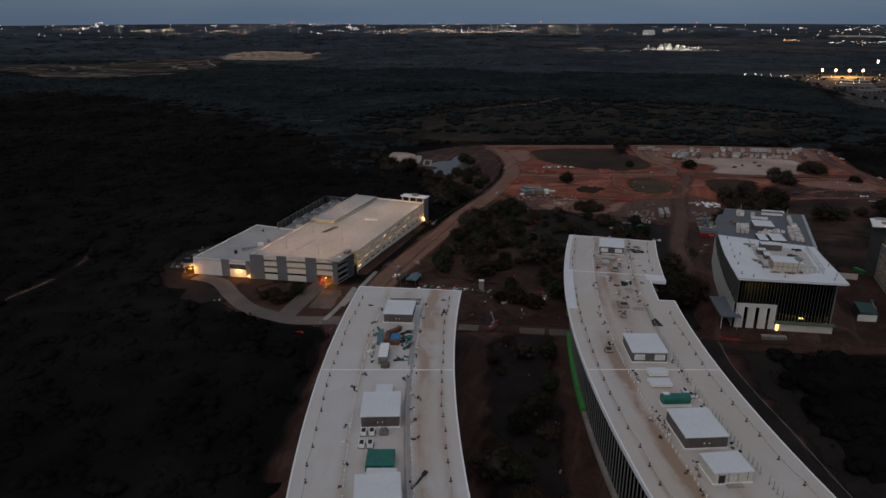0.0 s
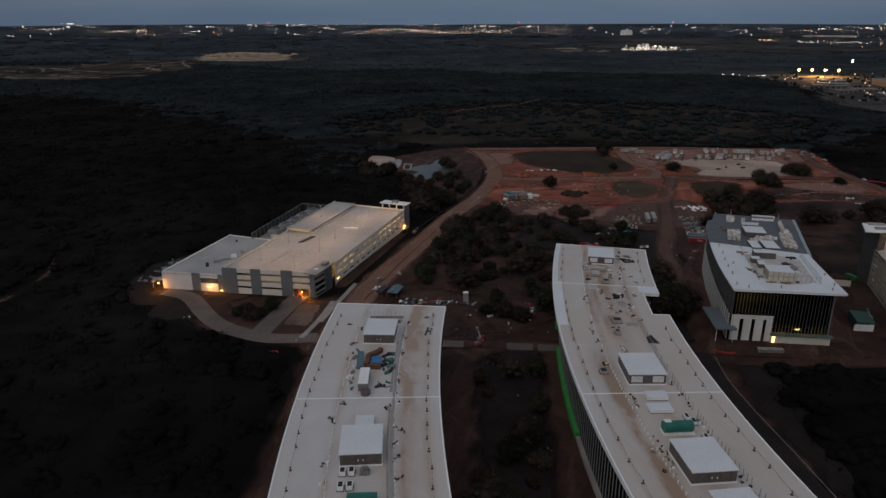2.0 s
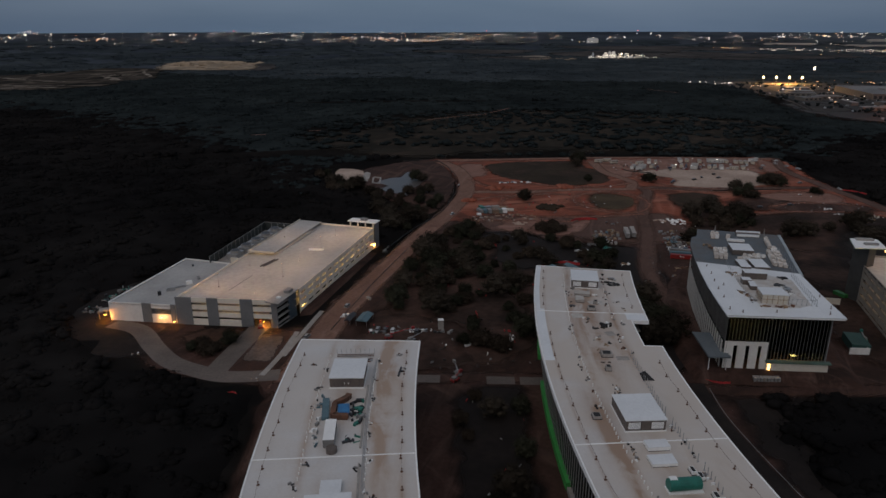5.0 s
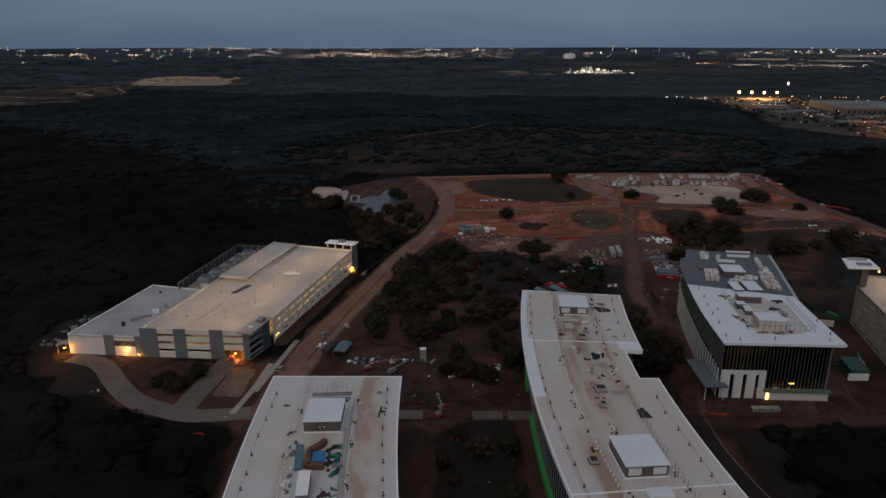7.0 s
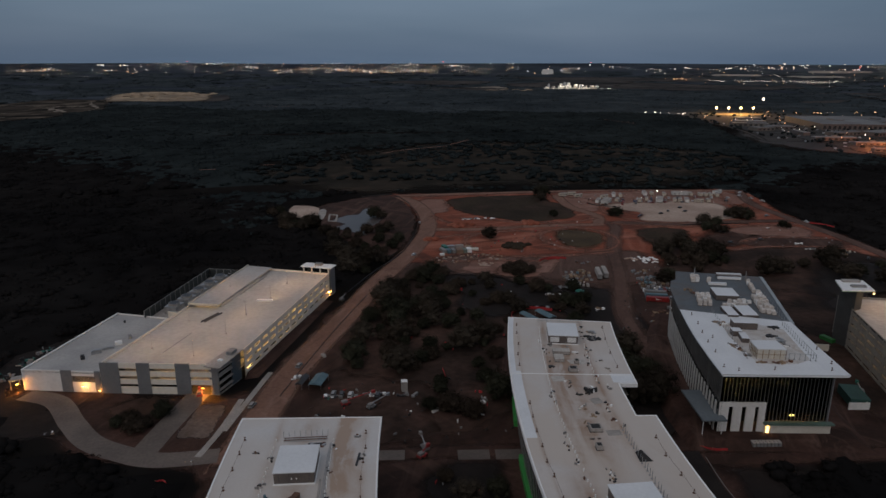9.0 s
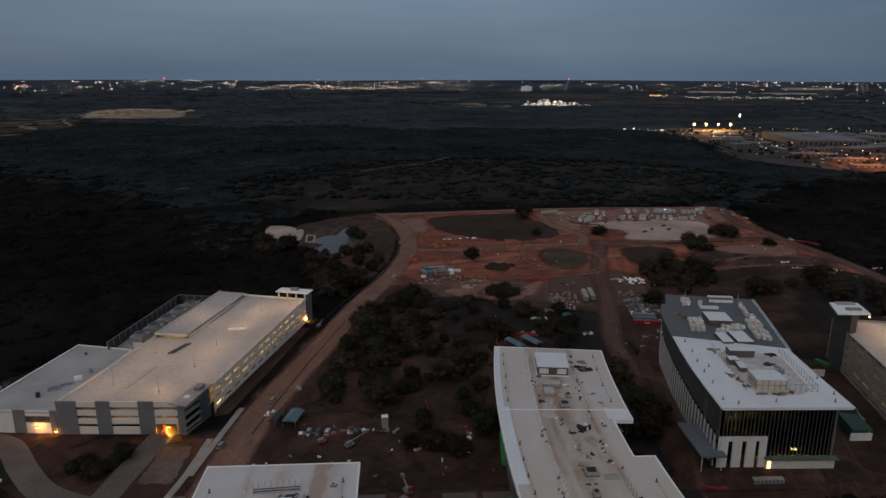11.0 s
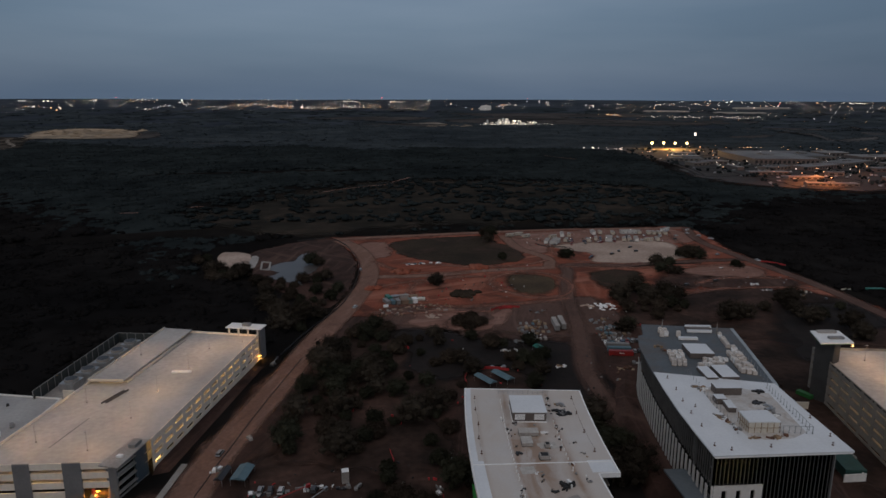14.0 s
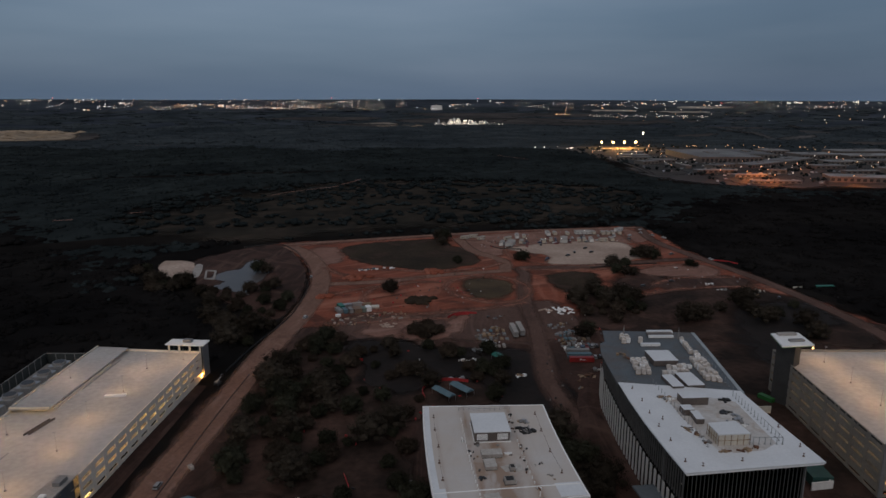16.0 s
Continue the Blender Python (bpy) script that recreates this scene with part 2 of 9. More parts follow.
DARK_SOIL = mat("dark_soil", (0.046, 0.033, 0.022), (0.026, 0.0195, 0.014), rough=1, scale=0.03, fine=0.35, amount=0.6, spec=0.1, blot=((0.060, 0.036, 0.027), 0.025))
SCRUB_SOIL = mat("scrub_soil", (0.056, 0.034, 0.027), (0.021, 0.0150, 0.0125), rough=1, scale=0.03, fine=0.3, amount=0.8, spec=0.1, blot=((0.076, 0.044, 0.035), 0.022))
DRY_GRASS = mat("dry_grass", (0.095, 0.068, 0.042), (0.056, 0.041, 0.028), rough=1, scale=0.06, fine=0.8, amount=0.8, spec=0.1)
CALICHE = mat("pale_caliche", (0.47, 0.365, 0.30), (0.32, 0.235, 0.19), rough=0.95, scale=0.03, fine=0.4, amount=0.5, spec=0.2)
QUARRY = mat("quarry_stone", (0.42, 0.32, 0.22), (0.22, 0.17, 0.12), rough=1, scale=0.006, fine=0.05, amount=0.5, spec=0.1, blot=((0.15, 0.115, 0.085), 0.012))
CONCRETE = mat("concrete", (0.36, 0.335, 0.31), (0.27, 0.25, 0.23), rough=0.85, scale=0.15, fine=1.2, amount=0.35)
DRIVE = mat("drive_concrete", (0.145, 0.118, 0.103), (0.098, 0.08, 0.07), rough=0.9, scale=0.08, fine=1.0, amount=0.4)
ASPHALT = mat("asphalt", (0.030, 0.025, 0.023), (0.019, 0.016, 0.015), rough=0.95, scale=0.1, fine=1.5, amount=0.4, spec=0.1)
POND = mat("pond_water", (0.085, 0.075, 0.07), (0.06, 0.055, 0.055), rough=0.35, scale=0.05, fine=0.5, amount=0.2, spec=0.25)
WHITE_WALL = mat("white_panel", (0.74, 0.73, 0.70), (0.66, 0.64, 0.61), rough=0.6, scale=0.1, fine=0.9, amount=0.15)
CREAM_WALL = mat("cream_precast", (0.62, 0.58, 0.50), (0.54, 0.50, 0.43), rough=0.75, scale=0.1, fine=0.9, amount=0.2)
GREY_WALL = mat("grey_precast", (0.17, 0.17, 0.172), (0.145, 0.145, 0.147), rough=0.75, scale=0.1, fine=0.9, amount=0.2)
DARK_METAL = mat("dark_metal", (0.055, 0.055, 0.06), rough=0.45, metal=0.5, fine=2.0, amount=0.3)
MULLION = mat("aluminium_fin", (0.26, 0.26, 0.26), rough=0.6, metal=0.0, fine=2.0, amount=0.2)
TRIM_WHITE = mat("white_coping", (0.86, 0.86, 0.85), (0.80, 0.80, 0.79), rough=0.45, scale=0.3, fine=2, amount=0.1)
BLUE_ROOF = mat("grey_roof_underlay", (0.135, 0.158, 0.175), (0.10, 0.12, 0.135), rough=0.6, scale=0.06, fine=0.8, amount=0.3)
GALV = mat("galvanised_steel", (0.42, 0.43, 0.44), (0.33, 0.34, 0.35), rough=0.4, metal=0.7, scale=0.5, fine=3, amount=0.3)
GREY_PAINT = mat("grey_paint", (0.24, 0.235, 0.23), rough=0.6, fine=2, amount=0.3)
BROWN_PANEL = mat("brown_panel", (0.13, 0.105, 0.092), (0.10, 0.083, 0.075), rough=0.65, scale=0.3, fine=2, amount=0.3)
RUST = mat("rusty_steel", (0.16, 0.075, 0.045), (0.09, 0.05, 0.035), rough=0.9, scale=0.5, fine=3, amount=0.6)
TEAL = mat("teal_paint", (0.016, 0.165, 0.125), (0.012, 0.12, 0.092), rough=0.5, scale=0.4, fine=2, amount=0.3)
GREEN_SHEATH = mat("green_sheathing", (0.05, 0.34, 0.07), (0.035, 0.26, 0.05), rough=0.6, scale=0.15, fine=1.5, amount=0.3)
BLUE_TARP = mat("blue_tarp", (0.03, 0.19, 0.42), (0.025, 0.14, 0.32), rough=0.45, scale=0.6, fine=3, amount=0.3)
BLUE_CANVAS = mat("blue_grey_canvas", (0.10, 0.17, 0.20), (0.08, 0.14, 0.17), rough=0.7, scale=0.4, fine=2, amount=0.3)
RED_PAINT = mat("red_paint", (0.34, 0.025, 0.022), (0.24, 0.02, 0.02), rough=0.5, scale=0.4, fine=2, amount=0.3, random_tint=0.2)
ORANGE_NET = mat("red_netting", (0.46, 0.030, 0.034), (0.32, 0.024, 0.026), rough=0.8, scale=0.4, fine=4, amount=0.5)
BLACK_RUBBER = mat("black_rubber", (0.025, 0.025, 0.026), rough=0.8, fine=3, amount=0.3)
WOOD = mat("bare_timber", (0.30, 0.21, 0.13), (0.22, 0.15, 0.095), rough=0.85, scale=0.6, fine=4, amount=0.5, random_tint=0.25)
CAR_PAINT = [mat("car_paint", c, rough=0.3, fine=2, amount=0.15) for c in ((0.62, 0.62, 0.62), (0.06, 0.06, 0.065), (0.3, 0.31, 0.32), (0.25, 0.03, 0.03), (0.05, 0.08, 0.16))]
BARK = mat("bark", (0.075, 0.06, 0.048), rough=1, scale=0.8, fine=5, amount=0.6, spec=0.1)
LEAF = [mat("leaves", c, tuple(v * 0.5 for v in c), rough=0.95, scale=0.25, fine=1.5, amount=0.9, random_tint=0.35, spec=0.02) for c in ((0.040, 0.041, 0.028), (0.058, 0.045, 0.034), (0.047, 0.039, 0.030))]
# distance haze is painted into these two: bluer and paler foliage farther out
WOODS_MID_HAZED = mat("hazed_brushy_foliage", (0.0268, 0.0334, 0.0343), (0.0157, 0.0199, 0.0211), rough=1, scale=0.006, fine=0.03, amount=0.7, spec=0.0)
WOODS_FAR_HAZED = mat("hazed_far_foliage", (0.050, 0.060, 0.066), (0.031, 0.039, 0.045), rough=1, scale=0.003, fine=0.012, amount=0.5, spec=0.0)
BRUSH = mat("dry_brush", (0.041, 0.036, 0.030), (0.022, 0.021, 0.019), rough=1, scale=0.012, fine=0.05, amount=0.7, spec=0.0, blot=((0.050, 0.040, 0.033), 0.02))
# blue-grey of the far ground is distance haze put into its colour
FAR_LAND_HAZED = mat("hazed_far_land", (0.058, 0.069, 0.084), (0.032, 0.039, 0.050), rough=1, scale=0.0025, fine=0.012, amount=0.4, spec=0.0)
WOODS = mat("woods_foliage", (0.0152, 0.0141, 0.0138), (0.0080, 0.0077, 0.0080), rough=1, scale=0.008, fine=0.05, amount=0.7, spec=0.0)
DARK_GLASS = glass("tinted_glass", (0.55, 0.62, 0.58), 0.45)
WARM_LAMP = glow("warm_lamp", (1.0, 0.62, 0.22), 26.0)
SODIUM = glow("sodium_lamp", (1.0, 0.40, 0.07), 40.0)
DOOR_GLOW = glow("lit_doorway", (1.0, 0.56, 0.16), 4.0)
STRIP = glow("garage_strip_light", (1.0, 0.60, 0.19), 11.0)
DIM_STRIP = glow("dim_strip_light", (1.0, 0.60, 0.22), 6.0)
SLOT_STRIP = glow("faint_strip_light", (1.0, 0.60, 0.22), 3.2)
COOL_LAMP = glow("cool_lamp", (1.0, 0.93, 0.82), 30.0)


# ---- mesh helpers ----
class Solid:
    """A list of vertices and faces that grows box by box."""

    def __init__(self):
        self.v, self.f = [], []

    def add(self, verts, faces):
        o = len(self.v)
        self.v += [tuple(p) for p in verts]
        self.f += [tuple(i + o for i in q) for q in faces]
        return self

    def hexa(self, low, high):
        """Eight corners: four below and four above, both counter-clockwise."""
        return self.add([*low, *high], [(3, 2, 1, 0), (4, 5, 6, 7), (0, 1, 5, 4), (1, 2, 6, 5), (2, 3, 7, 6), (3, 0, 4, 7)])

    def box(self, x, y, z0, z1, lx, ly, turn=0.0):
        c, s = math.cos(radians(turn)), math.sin(radians(turn))
        q = [(x + c * a - s * b, y + s * a + c * b) for a, b in ((-lx / 2, -ly / 2), (lx / 2, -ly / 2), (lx / 2, ly / 2), (-lx / 2, ly / 2))]
        return self.hexa([(*p, z0) for p in q], [(*p, z1) for p in q])

    def prism(self, poly, z0, z1):
        n = len(poly)
        return self.add([(*p, z0) for p in poly] + [(*p, z1) for p in poly],
                        [tuple(range(n))[::-1], tuple(range(n, 2 * n))] + [(i, (i + 1) % n, n + (i + 1) % n, n + i) for i in range(n)])

    def tube(self, p, q, r0, r1, n=6):
        p, q = Vector(p), Vector(q)
        d = (q - p).normalized()
        a = d.orthogonal().normalized()
        b = d.cross(a)
        ring = [(math.cos(2 * math.pi * i / n), math.sin(2 * math.pi * i / n)) for i in range(n)]
        vs = [p + (a * c + b * s) * r0 for c, s in ring] + [q + (a * c + b * s) * r1 for c, s in ring]
        return self.add(vs, [tuple(range(n))[::-1], tuple(range(n, 2 * n))] + [(i, (i + 1) % n, n + (i + 1) % n, n + i) for i in range(n)])

    def bar(self, p, q, w, h):
        """A bar of width w and height h whose underside runs from p to q."""
        p, q = Vector(p), Vector(q)
        d = q - p
        s = Vector((-d.y, d.x, 0)).normalized() * (w / 2) if abs(d.x) + abs(d.y) > 1e-6 else Vector((w / 2, 0, 0))
        up = Vector((0, 0, h))
        return self.hexa([p - s, q - s, q + s, p + s], [p - s + up, q - s + up, q + s + up, p + s + up])

    def blob(self, c, r, rng, squash=0.7):
        """An uneven low lump."""
        vs, fs = LUMP
        return self.add([(c[0] + x * r * (1 + rng.uniform(-.28, .28)), c[1] + y * r * (1 + rng.uniform(-.28, .28)), c[2] + z * r * squash * (1 + rng.uniform(-.25, .25))) for x, y, z in vs], fs)

    def mesh(self, name, material, origin=(0, 0, 0)):
        me = bpy.data.meshes.new(name)
        o = origin
        me.from_pydata([(x - o[0], y - o[1], z - o[2]) for x, y, z in self.v], [], self.f)
        me.materials.append(material)
        me.update()
        return me


def _lump():
    bm = bmesh.new()
    bmesh.ops.create_icosphere(bm, subdivisions=1, radius=1)
    vs, fs = [tuple(v.co) for v in bm.verts], [tuple(v.index for v in f.verts) for f in bm.faces]
    bm.free()
    return vs, fs


LUMP = _lump()


def thing(name, at, label, category, group="", kind=""):
    ob = new(name)
    ob.location = at
    ob.empty_display_size = 0.5
    return tagged(ob, label, category, group, kind)


def place_of(ob):
    p = Vector((0, 0, 0))
    while ob:
        p, ob = p + ob.location, ob.parent
    return p


def part(name, solid, material, parent, label=""):
    """One mesh object under a thing or part, from world coordinates."""
    ob = new(name, solid.mesh(name, material, place_of(parent)))
    ob.parent = parent
    return tagged(ob, label) if label else ob


def whole(name, solid, material, label, category, group="", kind="", at=(0, 0, 0)):
    ob = new(name, solid.mesh(name, material, at))
    ob.location = at
    return tagged(ob, label, category, group, kind)


def smooth_loop(pts, per=6, rough=0.0, seed=1, closed=True):
    """A rounded line through points, its edge frayed by rough metres."""
    rng, out, n = random.Random(seed), [], len(pts)
    for i in range(n if closed else n - 1):
        p0, p1, p2, p3 = [Vector(pts[j % n] if closed else pts[min(max(j, 0), n - 1)]) for j in (i - 1, i, i + 1, i + 2)]
        for k in range(per):
            t = k / per
            p = 0.5 * (2 * p1 + (p2 - p0) * t + (2 * p0 - 5 * p1 + 4 * p2 - p3) * t * t + (3 * p1 - p0 - 3 * p2 + p3) * t ** 3)
            out.append((p.x + rng.uniform(-rough, rough), p.y + rng.uniform(-rough, rough)))
    if not closed:
        out.append(tuple(pts[-1]))
    return out


def patch(name, pts, z, material, label, category, per=6, rough=0.6, seed=1, fray=1.4):
    """A piece of ground laid on the sheet; with fray (metres) its edge thins out unevenly."""
    loop = smooth_loop(pts, per, rough, seed)
    high = z if callable(z) else (lambda x, y: z)
    if fray:
        P = np.array(loop)
        lo, hi = P.min(0) - 4 * fray, P.max(0) + 4 * fray
        cell = max(1.2, math.sqrt((hi[0] - lo[0]) * (hi[1] - lo[1])) / 75)
        nx, ny = int((hi[0] - lo[0]) / cell) + 2, int((hi[1] - lo[1]) / cell) + 2
        X, Y = np.meshgrid(lo[0] + cell * np.arange(nx), lo[1] + cell * np.arange(ny), indexing="ij")
        X, Y = X.ravel(), Y.ravel()
        dist, inside = np.full(X.shape, 1e9), np.zeros(X.shape, bool)
        for (ax, ay), (bx, by) in zip(P, np.roll(P, -1, 0)):
            dx, dy = bx - ax, by - ay
            u = np.clip(((X - ax) * dx + (Y - ay) * dy) / (dx * dx + dy * dy + 1e-9), 0, 1)
            dist = np.minimum(dist, np.hypot(X - ax - u * dx, Y - ay - u * dy))
            if ay != by:
                inside ^= ((ay > Y) != (by > Y)) & (X < dx * (Y - ay) / dy + ax)
        sd = np.where(inside, dist, -dist)
        keep, faces = {}, []
        for i in range(nx - 1):
            for j in range(ny - 1):
                q = (i * ny + j, (i + 1) * ny + j, (i + 1) * ny + j + 1, i * ny + j + 1)
                if max(sd[k] for k in q) > -3.2 * fray:
                    faces.append(tuple(keep.setdefault(k, len(keep)) for k in q))
        me = bpy.data.meshes.new(name)
        me.from_pydata([(X[k], Y[k], high(X[k], Y[k])) for k in keep], [], faces)
        set_edge(me, [sd[k] for k in keep])
        me.materials.append(soft(material, fray, fray * 1.8))
        me.update()
        return tagged(new(name, me), label, category, kind="structure")
    bm = bmesh.new()
    vs = [bm.verts.new((x, y, high(x, y))) for x, y in loop]
    es = [bm.edges.new((vs[i], vs[(i + 1) % len(vs)])) for i in range(len(vs))]
    bmesh.ops.triangle_fill(bm, use_beauty=True, use_dissolve=False, edges=es, normal=(0, 0, 1))
    me = bpy.data.meshes.new(name)
    bm.to_mesh(me)
    bm.free()
    me.materials.append(material)
    return tagged(new(name, me), label, category, kind="structure")


def lane(name, pts, width, z, material, label, category, per=8, rough=0.3, seed=1, fray=0.0):
    """A road of given width along a line."""
    line = smooth_loop(pts, per, 0, seed, closed=False)
    rng, left, right = random.Random(seed), [], []
    for i, p in enumerate(line):
        a, b = Vector(line[max(i - 1, 0)]), Vector(line[min(i + 1, len(line) - 1)])
        d = (b - a).normalized()
        w = width / 2
        left.append((p[0] - d.y * (w + rng.uniform(-rough, rough)), p[1] + d.x * (w + rng.uniform(-rough, rough)), z))
        right.append((p[0] + d.y * (w + rng.uniform(-rough, rough)), p[1] - d.x * (w + rng.uniform(-rough, rough)), z))
    n = len(line)
    if fray:
        offs = [-width / 2 - 4 * fray, -width / 4, 0.0, width / 4, width / 2 + 4 * fray]
        vs, es = [], []
        for i, p in enumerate(line):
            a, b = Vector(line[max(i - 1, 0)]), Vector(line[min(i + 1, n - 1)])
            d = (b - a).normalized()
            for o in offs:
                vs.append((p[0] - d.y * o, p[1] + d.x * o, z))
                es.append(width / 2 - abs(o))
        s = Solid().add(vs, [(5 * i + k, 5 * i + 5 + k, 5 * i + 6 + k, 5 * i + 1 + k)[::-1] for i in range(n - 1) for k in range(4)])
        ob = whole(name, s, soft(material, fray * 0.6, fray * 4.0), label, category, kind="structure")
        set_edge(ob.data, es)
        return ob
    s = Solid().add(left + right, [(i, n + i, n + i + 1, i + 1) for i in range(n - 1)])
    return whole(name, s, material, label, category, kind="structure")


# ---- ground ----
def rise(r):
    """Height of the far land: flat for two and a half kilometres, then a slow swell to the skyline."""
    return 0.0 if r < 2500 else 107.0 * ((r - 2500) / 2350) ** 2.1


def land(x, y):
    """Height of the ground sheet, with the low swells of the far land."""
    r = math.hypot(x, y - 60)
    return rise(r) + (6 * noise.noise((r / 900, (math.atan2(y - 60, x) % (2 * math.pi)) * 144 / (14 * math.pi), 0)) if r > 2700 else 0.0)


def build_ground():
    radii = [0, 60, 120, 200, 300, 420, 560, 720, 900, 1150, 1500, 1900, 2300, 2600, 2900, 3200, 3500, 3800, 4100, 4350, 4550, 4700, 4850]
    n, s = 144, Solid()
    verts = [(0, 60, 0)]
    for r in radii[1:]:
        ring = [(r * math.cos(2 * math.pi * i / n), 60 + r * math.sin(2 * math.pi * i / n)) for i in range(n)]
        verts += [(x, y, land(x, y)) for x, y in ring]
    faces = [(0, 1 + i, 1 + (i + 1) % n) for i in range(n)]
    for k in range(len(radii) - 2):
        a, b = 1 + k * n, 1 + (k + 1) * n
        faces += [(a + i, b + i, b + (i + 1) % n, a + (i + 1) % n) for i in range(n)]
    ob = whole("ground", s.add(verts, faces), FOREST_FLOOR, "dark scrub and forest floor reaching the horizon, its far part tinted for haze", "ground", kind="structure")
    ob.data.materials.append(FAR_LAND_HAZED)
    # far faces take the haze-tinted colour
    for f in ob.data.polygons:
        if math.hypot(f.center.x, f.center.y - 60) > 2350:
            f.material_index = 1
    return ob


build_ground()
patch("dirt_clearing", [(36, 737), (60, 741), (118, 737), (255, 735), (330, 724), (405, 714), (385, 616), (378, 517), (372, 447), (366, 400), (330, 385), (250, 420), (170, 440), (110, 470), (60, 470), (24, 440), (8, 430), (14, 466), (32, 505), (52, 560), (58, 640), (50, 700)], 0.03, DIRT, "red bare earth of the building site", "bare earth", per=7, rough=1.6, seed=3, fray=3.0)
patch("site_ground", [(4, 440), (30, 500), (75, 488), (120, 482), (190, 452), (260, 432), (330, 398), (372, 405), (362, 380), (300, 345), (255, 300), (235, 262), (205, 247), (160, 252), (144, 254), (139, 235), (137, 200), (138, 150), (142, 60), (-53, 60), (-53, 160), (-51, 262), (-62, 276), (-92, 286), (-118, 306), (-142, 330), (-128, 345), (-100, 336), (-46, 326), (-14, 412)], 0.045, NEAR_DIRT, "trodden brown earth round the buildings", "bare earth", per=7, rough=1.4, seed=4, fray=2.5)
patch("worn_ground", [(62, 478), (58, 512), (96, 508), (150, 504), (192, 512), (204, 480), (196, 448), (160, 436), (128, 446), (96, 470)], 0.049, TRACK, "worn brown ground below the red clearing", "bare earth", per=8, rough=1.6, seed=64, fray=7.0)
patch("scrub_ground", [(205, 438), (212, 476), (246, 506), (276, 500), (300, 512), (340, 500), (362, 470), (368, 410), (335, 380), (255, 410)], 0.05, SCRUB_SOIL, "dark scrubby ground behind the glass office", "scrub ground", per=8, rough=1.6, seed=61, fray=5.0)
patch("scrub_ground", [(286, 520), (318, 538), (352, 530), (366, 505), (340, 498), (300, 506)], 0.052, NEAR_DIRT, "trodden brown ground among site clutter", "bare earth", per=8, rough=1.6, seed=62, fray=5.0)
patch("scrub_ground", [(216, 500), (232, 520), (262, 528), (290, 560), (330, 556), (320, 530), (270, 505), (230, 486)], 0.051, NEAR_DIRT, "trodden brown ground beside the grass strip", "bare earth", per=8, rough=1.6, seed=63, fray=6.0)
patch("brush_clearing", [(-60, 800), (40, 770), (200, 775), (380, 790), (520, 860), (560, 960), (480, 1060), (330, 1130), (180, 1160), (60, 1090), (-40, 980), (-110, 880)], 0.02, BRUSH, "thin dry brush between scattered trees", "brush", per=6, rough=4, seed=44, fray=22)
patch("basin_floor", [(-30, 690), (-8, 712), (14, 730), (42, 734), (53, 690), (55, 630), (50, 590), (40, 548), (22, 520), (0, 560), (-20, 600), (-34, 640)], 0.05, NEAR_DIRT, "dark muddy floor of the drainage basin", "bare earth", rough=1.0, seed=5)
patch("pond", [(-14, 605), (-5, 618), (-15, 633), (-3, 650), (7, 654), (14, 677), (23, 676), (28, 648), (24, 621), (18, 610), (10, 603), (12, 579), (6, 585), (-3, 595)], 0.07, POND, "shallow still pond in the drainage basin", "pond", rough=0.5, seed=6, fray=1.0)
patch("riprap_apron", [(-55, 684), (-49, 699), (-29, 685), (-31, 637), (-49, 645)], 0.08, CALICHE, "pale stone apron beside the drainage basin", "stone apron", per=4, rough=0.8, seed=7, fray=0.6)
patch("concrete_chute", [(-27, 678), (-21.4, 674), (-23.6, 639), (-28.7, 640.5)], 0.10, CONCRETE, "pale concrete chute into the basin", "chute", per=2, rough=0.1, seed=8, fray=0)
patch("topsoil_field", [(92, 695), (102, 710), (125, 718), (158, 719), (192, 715), (191, 684), (203, 670), (200, 644), (194, 620), (177, 610), (148, 606), (125, 624), (105, 640), (96, 663)], 0.06, DARK_SOIL, "dark levelled topsoil field", "field", rough=0.8, seed=9, fray=1.8)
patch("grass_island", [(162, 569), (178, 574), (194, 563), (191, 542), (180, 525), (168, 521), (158, 526), (158, 545)], 0.06, DRY_GRASS, "dry grass island ringed by dirt track", "grass", rough=0.6, seed=10, fray=3.0)
patch("grass_strip", [(228, 567), (246, 571), (265, 562), (257, 537), (238, 516), (221, 522), (222, 545)], 0.06, DARK_SOIL, "dark grassy strip beside the gravel lot", "grass", rough=0.6, seed=11, fray=3.0)
patch("gravel_lot", [(236, 660), (290, 668), (334, 668), (346, 640), (338, 604), (322, 592), (278, 586), (252, 592), (247, 602), (258, 624)], 0.07, CALICHE, "pale gravel parking lot", "parking lot", per=5, rough=0.8, seed=12, fray=2.6)
patch("trailer_yard", [(206, 716), (300, 722), (385, 706), (372, 650), (318, 655), (258, 652), (232, 664)], 0.06, SCRAPED, "pale packed dirt yard under the site trailers", "yard", rough=1.2, seed=13)
BLACKISH_GROUND = mat("blackish_ground", (0.020, 0.0150, 0.0135), (0.011, 0.0088, 0.0082), rough=0.95, scale=0.05, fine=0.3, amount=0.7, spec=0.2)
for k, (pts, fr) in enumerate((([(70, 482), (84, 500), (100, 506), (106, 492), (96, 476), (86, 468)], 3.0), ([(92, 468), (104, 460), (121, 464), (134, 480), (140, 494), (126, 490), (120, 478), (112, 486), (98, 484)], 2.5), ([(206, 706), (232, 690), (236, 670), (222, 640), (206, 650), (202, 680)], 3.5), ([(64, 700), (84, 712), (92, 690), (86, 660), (70, 640), (62, 660)], 3.5), ([(300, 556), (340, 566), (366, 548), (352, 528), (316, 534)], 4.0))):
    patch("scraped_patch", pts, 0.062 + 0.001 * k, SCRAPED, "pale scraped patch of bare earth", "bare earth", rough=1.0, seed=140 + k, fray=fr)
